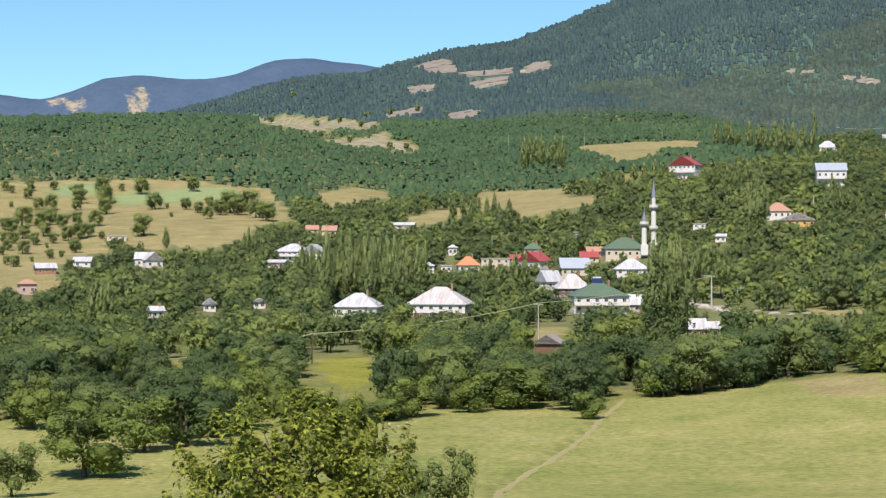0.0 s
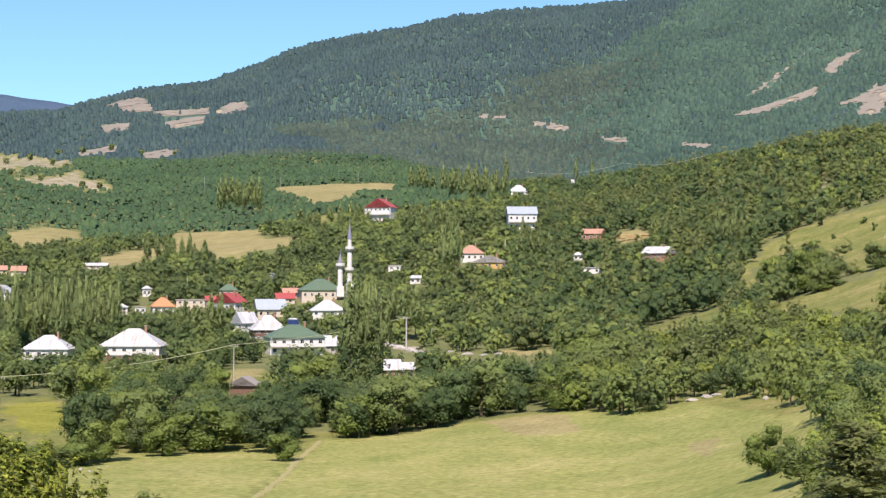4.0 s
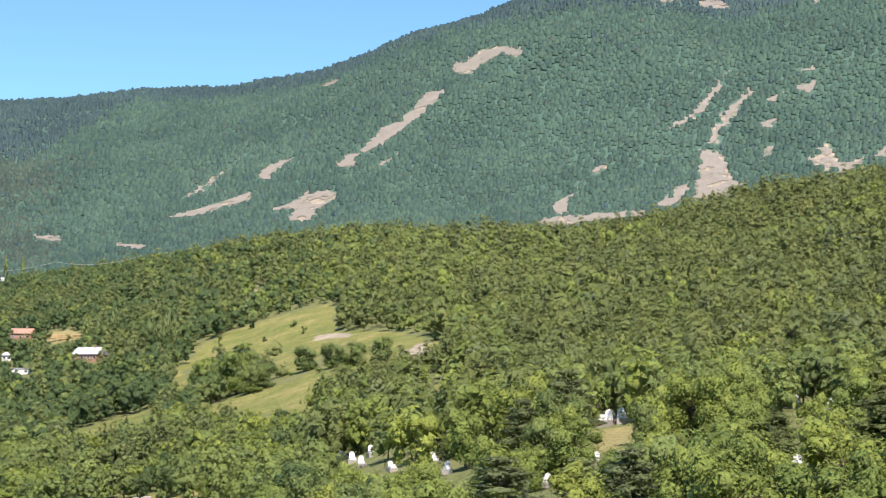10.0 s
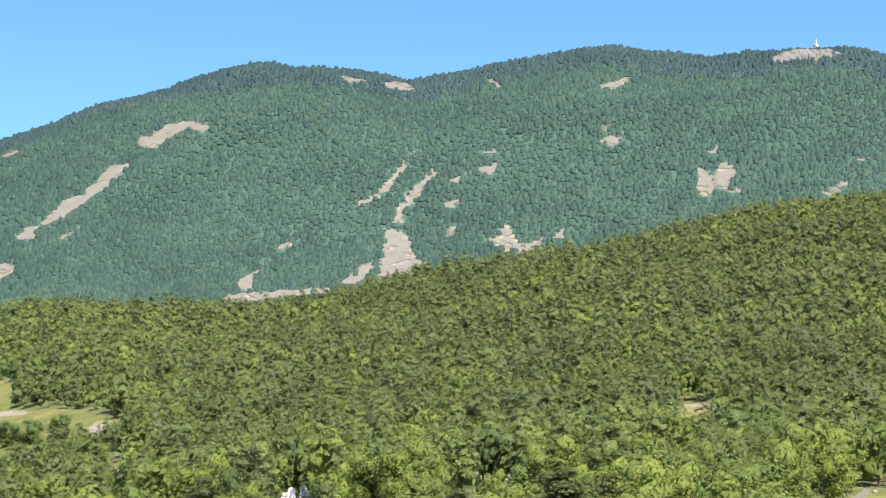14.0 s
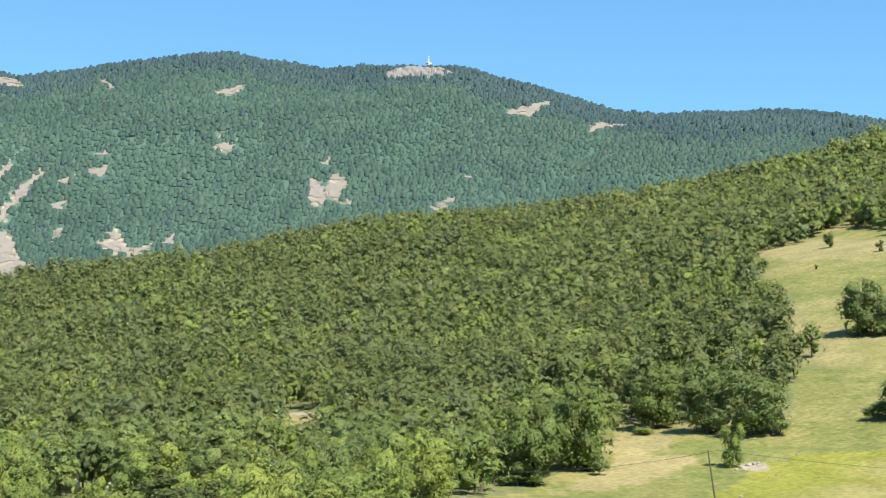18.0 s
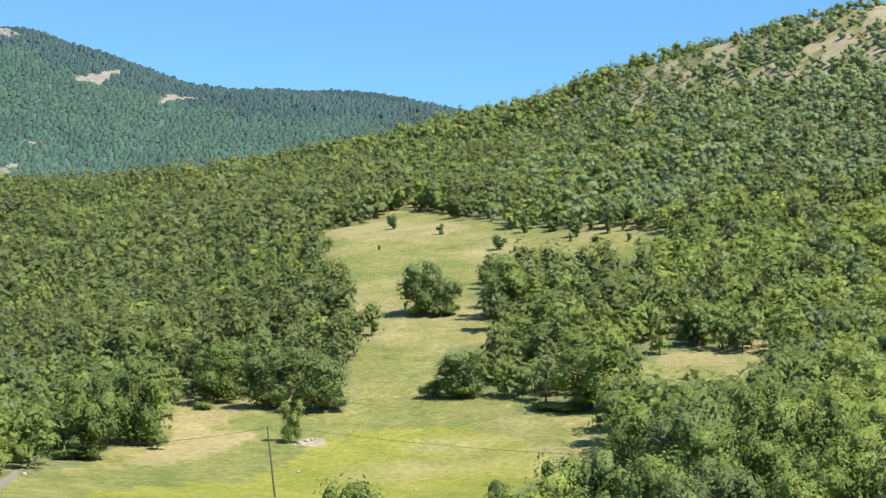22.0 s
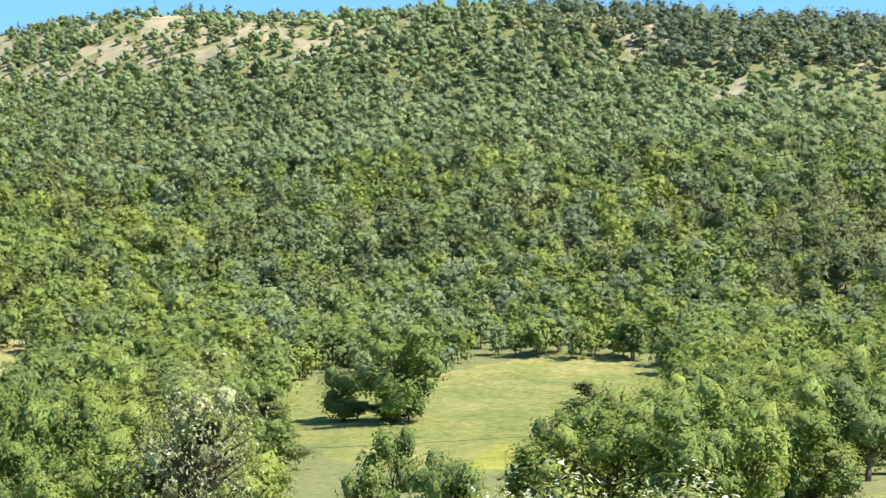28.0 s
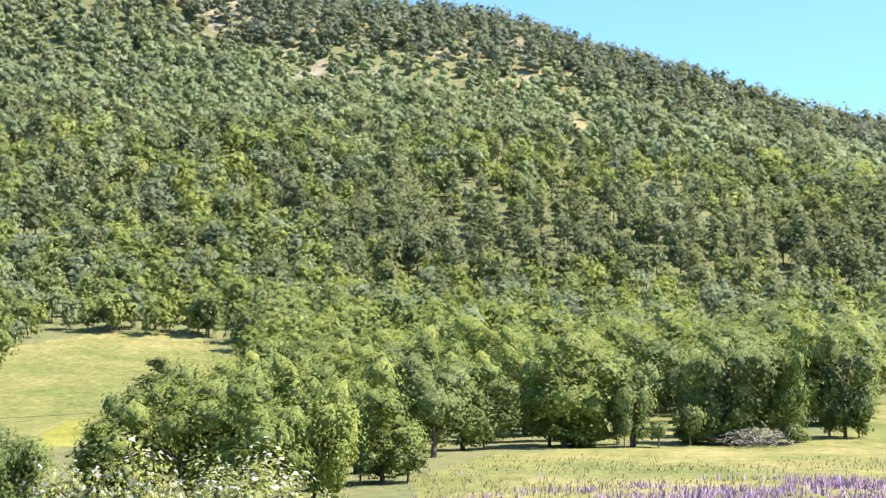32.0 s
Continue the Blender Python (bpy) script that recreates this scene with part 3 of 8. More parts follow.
def faded_meadow(x, y):
    """The grass below the hill has dried out in patches."""
    az, r = np.degrees(np.arctan2(x, y)), np.hypot(x, y)
    return np.clip((az - 50) / 4, 0, 1) * np.clip((84 - az) / 4, 0, 1) * np.clip((r - 165) / 30, 0, 1) * (r < 520) * np.clip(0.27 + 0.4 * fractal(x, y, 22, 3, 95), 0, 0.65)


def build_ground():
    fine = np.arange(-16, 119.01, 0.32)
    coarse = np.arange(122, 343.9, 6.0)
    az = np.concatenate([fine, coarse])
    rs = np.concatenate([[0.02, 4, 9, 16], np.geomspace(24, 150, 46)[:-1], np.linspace(150, 580, 90)[:-1], np.linspace(580, 1600, 70)[:-1], np.linspace(1600, 3150, 90)[:-1], np.linspace(3150, 4985, 30)])
    a, r = np.meshgrid(np.radians(az), rs)
    x, y = (r * np.sin(a)).ravel(), (r * np.cos(a)).ravel()
    co = np.stack([x, y, ground(x, y)], 1)
    n, k = len(az), len(rs)
    i, j = np.meshgrid(np.arange(n), np.arange(k - 1))
    i2 = (i + 1) % n
    quads = np.stack([j * n + i, j * n + i2, (j + 1) * n + i2, (j + 1) * n + i], -1).reshape(-1, 4)[:, ::-1]
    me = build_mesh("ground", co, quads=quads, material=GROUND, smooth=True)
    wx, wy = wobble(x, y)
    cover = np.zeros((len(x), 4), np.float32)
    step = np.clip(np.hypot(x, y) * 0.0025, 0.3, 8)
    blur = lambda *kinds: sum(covered(wx + i * step, wy + j * step, *kinds).astype(float) for i, j in ((0, 0), (1, 0), (-1, 0), (0, 1), (0, -1))) / 5
    cover[:, 0] = blur("meadow", "pasture", "upland")
    cover[:, 0] = np.maximum(cover[:, 0], (np.hypot(x, y) < 285) & (np.degrees(a.ravel()) < 24))
    # upland fields take part rock tone: haze's paleness put into their colour
    cover[:, 1] = np.maximum(np.maximum(blur("scree", "rock"), 0.55 * blur("upland")), 0.9 * stony(x, y))
    far = np.hypot(x, y)
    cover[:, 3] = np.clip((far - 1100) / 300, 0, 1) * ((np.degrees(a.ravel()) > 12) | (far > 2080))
    cover[:, 2] = covered(wx, wy, "green")
    me.attributes.new("cover", "FLOAT_COLOR", "POINT").data.foreach_set("color", cover.ravel())
    me.attributes.new("straw", "FLOAT", "POINT").data.foreach_set("value", np.maximum(blur("straw") * (1 - blur("pasture")), 0.45 * high_slope(x, y) + faded_meadow(x, y)).astype(np.float32))
    me.attributes.new("fresh", "FLOAT", "POINT").data.foreach_set("value", (0.88 * covered(x, y, "fresh")).astype(np.float32))
    me.attributes.new("pasture", "FLOAT", "POINT").data.foreach_set("value", blur("pasture").astype(np.float32))
    me.attributes.new("far_haze", "FLOAT", "POINT").data.foreach_set("value", np.clip((far - 3700) / 200, 0, 1).astype(np.float32))
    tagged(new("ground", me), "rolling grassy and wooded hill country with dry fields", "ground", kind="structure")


build_ground()


SCREE = plain("scree_stones", (0.165, 0.152, 0.122), (0.3, 0.27, 0.22), 0.05, 0.95, 0.1)


def laid(x, y):
    """Height of the far slope as its broad facets lie, without the fine bumps."""
    ring, turn = 1550 / 89, 0.32
    r, a = (np.hypot(x, y) - 1600) / ring, (np.degrees(np.arctan2(x, y)) + 16) / turn
    i, j = np.floor(r), np.floor(a)
    u, v = r - i, a - j
    at = lambda p, q: ground((1600 + p * ring) * np.sin(np.radians(q * turn - 16)), (1600 + p * ring) * np.cos(np.radians(q * turn - 16)))
    return (at(i, j) * (1 - v) + at(i, j + 1) * v) * (1 - u) + (at(i + 1, j) * (1 - v) + at(i + 1, j + 1) * v) * u


def scree_sheet(outline):
    """Loose stones on the far slope: a ragged sheet that lies on the ground."""
    cell = 2.4
    lo, hi = outline.min(0) - 4, outline.max(0) + 4
    gx, gy = np.meshgrid(np.arange(lo[0], hi[0], cell), np.arange(lo[1], hi[1], cell))
    x, y = gx.ravel(), gy.ravel()
    near = inside(x + 5 * fractal(x, y, 13, 2, 33), y + 5 * fractal(x, y, 13, 2, 34), outline) & (fractal(x, y, 16, 2, 73) < 0.62)
    x, y = x[near], y[near]
    if len(x) < 3:
        return
    half = cell * 0.58
    corners = np.stack([np.stack([x + i * half, y + j * half], 1) for i, j in ((-1, -1), (1, -1), (1, 1), (-1, 1))], 1).reshape(-1, 2)
    co = np.column_stack([corners, laid(corners[:, 0], corners[:, 1]) + 0.9])
    me = build_mesh("scree", co, quads=np.arange(len(co)).reshape(-1, 4), material=SCREE)
    tagged(new("scree", me), "pale scree of loose stones on the mountain slope", "scree", kind="structure")


def draw_screes():
    for kind, outline in REGIONS:
        if kind == "scree" and 1400 < np.hypot(*outline[0]) < 3600:
            scree_sheet(outline)


def ribbon(name, points, wide, material, label, lift=0.12):
    """A trodden path: a strip on the ground along the points, its edges uneven."""
    pts = [Vector((*p, 0)) for p in points]
    line = []
    for a, b in zip(pts, pts[1:]):
        n = max(2, int((b - a).length / 1.2))
        line += [(a.lerp(b, i / n), (b - a).normalized()) for i in range(n)]
    rng = np.random.default_rng(len(line))
    co = []
    for p, d in line:
        side = Vector((-d.y, d.x, 0)) * wide / 2
        for f in (-1, 0, 1):
            q = p + side * (f * rng.uniform(0.6, 1.4) + rng.normal(0, 0.12))
            co.append((q.x, q.y, float(ground(q.x, q.y)[0]) + lift - 0.1 * abs(f)))
    quads = [(3 * i + k, 3 * i + k + 1, 3 * i + k + 4, 3 * i + k + 3) for i in range(len(line) - 1) for k in (0, 1)]
    tagged(new(name, build_mesh(name, co, quads=quads, material=material, smooth=True)), label, "path", kind="structure")

# ---- which slopes are in sight: the highest rise of the land before each place ----
SIGHT_AZ, SIGHT_R = np.arange(-18, 121, 0.5), np.geomspace(20, 4950, 280)
_a, _r = np.meshgrid(np.radians(SIGHT_AZ), SIGHT_R)
_z = ground((_r * np.sin(_a)).ravel(), (_r * np.cos(_a)).ravel()).reshape(_r.shape)
SIGHT = np.maximum.accumulate(_z / _r, axis=0)


def in_sight(x, y, z, tall):
    r, az = np.hypot(x, y), np.degrees(np.arctan2(x, y))
    i = np.clip(((az + 18) / 0.5).round().astype(int), 0, len(SIGHT_AZ) - 1)
    j = np.clip(np.searchsorted(SIGHT_R, r - 12) - 1, 0, len(SIGHT_R) - 1)
    return (z + tall) / r > SIGHT[j, i] - 0.0015

# ---- trees ----
RNG = np.random.default_rng(7)


def leaf_clumps(centre, out, size, rng, spread=0.32):
    """Ragged three-cornered leaf clumps at the centres, facing roughly outwards and up."""
    n = len(centre)
    nor = out + rng.normal(0, spread, (n, 3)) + [0, 0, 0.35]
    nor /= np.linalg.norm(nor, axis=1, keepdims=True) + 1e-9
    side = np.cross(nor, rng.normal(0, 1, (n, 3)))
    side /= np.linalg.norm(side, axis=1, keepdims=True) + 1e-9
    up = np.cross(nor, side)
    s = np.broadcast_to(np.asarray(size, float), (n,))[:, None]
    corners = []
    for k in range(3):
        a = k * 2.0944 + rng.uniform(-0.5, 0.5, (n, 1))
        corners.append(centre + (side * np.cos(a) + up * np.sin(a)) * s * rng.uniform(0.65, 1.35, (n, 1)))
    return np.stack(corners, 1).reshape(-1, 3)


G = (1 + 5**0.5) / 2
ICO_V = np.array([(-1, G, 0), (1, G, 0), (-1, -G, 0), (1, -G, 0), (0, -1, G), (0, 1, G), (0, -1, -G), (0, 1, -G), (G, 0, -1), (G, 0, 1), (-G, 0, -1), (-G, 0, 1)]) / math.hypot(1, G)
ICO_F = np.array([(0, 11, 5), (0, 5, 1), (0, 1, 7), (0, 7, 10), (0, 10, 11), (1, 5, 9), (5, 11, 4), (11, 10, 2), (10, 7, 6), (7, 1, 8),
                  (3, 9, 4), (3, 4, 2), (3, 2, 6), (3, 6, 8), (3, 8, 9), (4, 9, 5), (2, 4, 11), (6, 2, 10), (8, 6, 7), (9, 8, 1)])
_k = np.arange(5) * 2 * np.pi / 5
DOME_V = np.concatenate([[(0, 0, 1)], np.stack([0.72 * np.cos(_k), 0.72 * np.sin(_k), 0 * _k + 0.62], 1), np.stack([np.cos(_k + 0.63), np.sin(_k + 0.63), 0 * _k - 1.1], 1)])
DOME_F = np.array([(0, 1 + i, 1 + (i + 1) % 5) for i in range(5)] + [(1 + i, 6 + i, 1 + (i + 1) % 5) for i in range(5)] + [(6 + i, 6 + (i + 1) % 5, 1 + (i + 1) % 5) for i in range(5)])
CAP_V = np.concatenate([[(0, 0, 1)], np.stack([0.6 * np.cos(_k), 0.6 * np.sin(_k), 0 * _k + 0.68], 1), np.stack([np.cos(_k + 0.63), np.sin(_k + 0.63), 0 * _k - 1.45], 1)])
GEM_V = np.array([(0, 0, 1), (1, 0, 0), (0, 1, 0), (-1, 0, 0), (0, -1, 0), (0, 0, -1)], float)
GEM_F = np.array([(0, 1 + i, 1 + (i + 1) % 4) for i in range(4)] + [(5, 1 + (i + 1) % 4, 1 + i) for i in range(4)])
CORES = {"cap": (CAP_V, DOME_F), "gem": (GEM_V, GEM_F), "round": (ICO_V, ICO_F), "shrub": (ICO_V, ICO_F), "column": (ICO_V, ICO_F), "dome": (DOME_V, DOME_F), "pine": (ICO_V, ICO_F)}


def cores(shape, centre, radii, rng, uneven=0.16):
    """Lumpy leaf masses inside the crowns: one at each centre."""
    v, f = CORES[shape]
    n = len(centre)
    co = v[None] * rng.uniform(1 - uneven, 1 + uneven, (n, len(v), 1)) * radii[:, None] + centre[:, None]
    faces = f[None] + (np.arange(n) * len(v))[:, None, None]
    return co.reshape(-1, 3), faces.reshape(-1, 3)


LOBES = []


def crown_points(shape, h, w, k, rng, lobes=0):
    """k places and outward directions in the crowns of n trees of height h and width w, foot at the origin."""
    n = len(h)
    d = rng.normal(0, 1, (n, k, 3))
    d /= np.linalg.norm(d, axis=2, keepdims=True)
    H, W = h[:, None], w[:, None]
    if shape == "pine":
        u = 1 - np.sqrt(rng.uniform(0.0, 1, (n, k)))
        a = rng.uniform(0, 2 * np.pi, (n, k))
        foot = 0.08
        rad = (1 - u) ** 0.48 * W / 2 * rng.uniform(0.55, 1.08, (n, k))
        p = np.stack([np.cos(a) * rad, np.sin(a) * rad, H * (foot + (1 - foot) * u)], -1)
        o = np.stack([np.cos(a), np.sin(a), 0 * a + 0.55], -1)
        return p, o
    low, high = {"round": (0.03, 1.0), "column": (0.04, 1.0), "shrub": (0.0, 1.0)}[shape]
    mid, half = (low + high) / 2, (high - low) / 2
    if lobes:
        c = rng.normal(0, 1, (n, lobes, 3))
        c /= np.linalg.norm(c, axis=2, keepdims=True)
        c *= rng.uniform(0.35, 0.72, (n, lobes, 1))
        if shape in ("round", "shrub"):
            zz = rng.uniform(-0.72, 0.68, (n, lobes))
            aa = rng.uniform(0, 2 * np.pi, (n, lobes))
            rr = np.sqrt(rng.uniform(0.08, 1, (n, lobes))) * 0.66 * np.sqrt(1 - (0.9 * zz - 0.12).clip(-0.9, 0.9) ** 2)
            c = np.stack([np.cos(aa) * rr, np.sin(aa) * rr, zz], -1)
        which = rng.integers(0, lobes, (n, k))
        lr = rng.uniform(0.30, 0.52, (n, lobes))
        LOBES.clear()
        LOBES.append((c, lr))
        q = np.take_along_axis(c, which[..., None], 1) + d * np.take_along_axis(lr, which, 1)[..., None] * rng.uniform(0.55, 1.05, (n, k, 1)) ** 0.5
    else:
        q = d * rng.uniform(0.62, 1.02, (n, k, 1))
    if shape == "round":
        q[..., 2] = np.maximum(q[..., 2], -0.92 + 0.1 * q[..., 0])
    if shape == "column":
        pinch = 1 - 0.55 * np.clip(q[..., 2], 0, 1) ** 1.5
        q[..., :2] *= pinch[..., None]
    p = np.stack([q[..., 0] * W / 2, q[..., 1] * W / 2, H * (mid + half * q[..., 2])], -1)
    return p, d * [1, 1, 0.8] + [0, 0, 0.25]


def trunk_mesh(co_list, quad_list, base, h, w, rng, sides=5, bend=0.05):
    """Tapered, slightly bent trunk, added to the lists."""
    levels = 4
    a = np.arange(sides) * 2 * np.pi / sides
    lean = rng.normal(0, bend, 2)
    rings = []
    for k in range(levels):
        f = k / (levels - 1)
        r = w * (1 - 0.65 * f) * (1.35 if k == 0 else 1)
        c = np.array(base) + [lean[0] * f * f * h, lean[1] * f * f * h, f * h - (0.3 if k == 0 else 0)]
        rings.append(np.stack([c[0] + np.cos(a) * r, c[1] + np.sin(a) * r, 0 * a + c[2]], 1))
    start = sum(len(c) for c in co_list)
    co_list.append(np.concatenate(rings))
    for k in range(levels - 1):
        for s in range(sides):
            s2 = (s + 1) % sides
            quad_list.append((start + k * sides + s, start + k * sides + s2, start + (k + 1) * sides + s2, start + (k + 1) * sides + s))
    return rings[-1].mean(0)


def limb(co_list, quad_list, p0, p1, r0, r1, sides=4):
    d = np.array(p1) - p0
    d = d / np.linalg.norm(d)
    u = np.cross(d, [0.3, 0.9, 0.1])
    u /= np.linalg.norm(u)
    v = np.cross(d, u)
    start = sum(len(c) for c in co_list)
    for p, r in ((p0, r0), (p1, r1)):
        co_list.append(np.array([np.array(p) + (u * math.cos(t) + v * math.sin(t)) * r for t in np.arange(sides) * 2 * math.pi / sides]))
    for s in range(sides):
        s2 = (s + 1) % sides
        quad_list.append((start + s, start + s2, start + sides + s2, start + sides + s))


def set_tint(me, values):
    me.attributes.new("tint", "FLOAT", "POINT").data.foreach_set("value", np.asarray(values, np.float32))


def set_puff(me, vectors, up=0.15):
    v = np.asarray(vectors, np.float32)
    v = v / (np.linalg.norm(v, axis=1, keepdims=True) + 1e-9) + [0, 0, up]
    v /= np.linalg.norm(v, axis=1, keepdims=True) + 1e-9
    me.attributes.new("puff", "FLOAT_VECTOR", "POINT").data.foreach_set("vector", v.astype(np.float32).ravel())


def forest(name, x, y, h, w, shape, k, material, label, lobes=0, fine=0.9, category="forest", core="", fill=0.78, up=0.5, trunks=False):
    """Many trees as one mesh: rounded leaf masses in each crown, and k leaf clumps round them."""
    n = len(x)
    if not n:
        return
    foot = np.stack([x, y, ground(x, y) - 0.1], 1)
    low = 0.12 if shape == "pine" else 0.02 if trunks else 0.06
    centre = foot + np.stack([0 * h, 0 * h, h * (1 + low) / 2 * 0.98], 1)
    radii = np.stack([w / 2 * fill, w / 2 * fill, h * (1 - low) / 2 * fill], 1)
    tint = RNG.uniform(0, 1, n)
    if lobes:
        mass, size = lobe_places(shape, n, lobes, RNG)
        mids = (centre[:, None] + mass * radii[:, None]).reshape(-1, 3)
        flatten = np.array([1.15, 1.15, 0.75]) if shape == "pine" else np.array([1.0, 1.0, 0.95])
        co, faces = cores(core or "round", mids, (size[..., None] * radii[:, None] * flatten * (0.62 if k > 100 else 0.84)).reshape(-1, 3), RNG, 0.34)
    else:
        co, faces = cores(core or shape, centre, radii, RNG)
        mids = centre
    per = len(co) // n
    tints = np.repeat(tint, per)
    size = np.repeat(np.stack([w, w, h], 1), per, 0) / 2
    puffs = (co - np.repeat(mids, len(co) // len(mids), 0)) / np.linalg.norm(radii.mean(0)) * (1.8 if lobes else 1) + 0.6 * (co - np.repeat(centre, per, 0)) / size
    smooth = len(faces)
    if k:
        if lobes:
            pick = RNG.integers(0, lobes, (n, k))
            o = RNG.normal(0, 1, (n, k, 3))
            o /= np.linalg.norm(o, axis=2, keepdims=True)
            o[..., 2] = np.where(o[..., 2] < -0.6, -o[..., 2], o[..., 2])
            take = lambda q: np.take_along_axis(q.reshape(n, lobes, 3), pick[..., None], 1)
            p = take(mids) + o * radii[:, None] * RNG.uniform(0.36, 0.74, (n, k, 1))
            p -= foot[:, None]
        else:
            p, o = crown_points(shape, h, w, k, RNG)
        size = np.repeat(np.sqrt(h * w) * fine / math.sqrt(max(k, 50)), k) * RNG.uniform(0.6, 1.3, n * k)
        leaves = leaf_clumps((p + foot[:, None]).reshape(-1, 3), o.reshape(-1, 3), size, RNG)
        faces = np.concatenate([faces, np.arange(len(leaves)).reshape(-1, 3) + len(co)])
        co = np.concatenate([co, leaves])
        tints = np.concatenate([tints, np.repeat(tint, 3 * k)])
        o = o / np.linalg.norm(o, axis=2, keepdims=True) + 0.8 * (p + (foot - centre)[:, None]) / np.stack([w, w, h], 1)[:, None] * 2
        puffs = np.concatenate([puffs, np.repeat(o.reshape(-1, 3), 3, 0)])
    crowns = len(faces)
    if trunks:
        a = np.arange(4) * 1.571
        ring = np.stack([np.cos(a), np.sin(a), 0 * a], 1)
        stem = np.concatenate([ring[None] * (0.022 * h[:, None, None]) + foot[:, None] - [0, 0, 0.3], ring[None] * (0.012 * h[:, None, None]) + foot[:, None] + [0, 0, 1] * (0.55 * h[:, None, None])], 1)
        sides = np.array([q for i in range(4) for q in ((i, (i + 1) % 4, 4 + i), ((i + 1) % 4, 4 + (i + 1) % 4, 4 + i))])
        faces = np.concatenate([faces, (sides[None] + (np.arange(n) * 8)[:, None, None] + len(co)).reshape(-1, 3)])
        co = np.concatenate([co, stem.reshape(-1, 3)])
        tints = np.concatenate([tints, np.zeros(8 * n)])
        puffs = np.concatenate([puffs, np.tile(np.concatenate([ring, ring]), (n, 1))])
    me = build_mesh(name, co, quads=faces, material=material)
    if trunks:
        me.materials.append(BARK)
        me.polygons.foreach_set("material_index", (np.arange(len(faces)) >= crowns).astype(np.int32))
    flags = np.zeros(len(faces), bool)
    flags[:smooth] = True
    me.polygons.foreach_set("use_smooth", flags)
    set_tint(me, tints)
    set_puff(me, puffs, up)
    tagged(new(name, me), label, category, kind="stuff")


def lobe_places(shape, n, lobes, rng):
    """Places and sizes of the leaf masses in a crown of unit radii."""
    z = np.linspace(-0.62, 0.6, lobes) + rng.uniform(-0.15, 0.15, (n, lobes))
    a = np.arange(lobes) * 2.4 + rng.uniform(-0.5, 0.5, (n, lobes)) + rng.uniform(0, 6.28, (n, 1))
    if shape == "pine":
        z = np.linspace(-0.7, 0.86, lobes) + rng.uniform(-0.1, 0.1, (n, lobes))
        r = 0.5 * np.clip(0.8 - 0.75 * z, 0.03, 1.2) * rng.uniform(0.7, 1.25, (n, lobes))
        size = np.clip(0.42 - 0.24 * z, 0.16, 0.6) * rng.uniform(0.8, 1.25, (n, lobes))
    else:
        r = 0.5 * np.sqrt(np.clip(1 - z * z, 0.1, 1))
        size = rng.uniform(0.3, 0.58, (n, lobes))
    return np.stack([np.cos(a) * r, np.sin(a) * r, z], -1), size


PROTOTYPES = {}


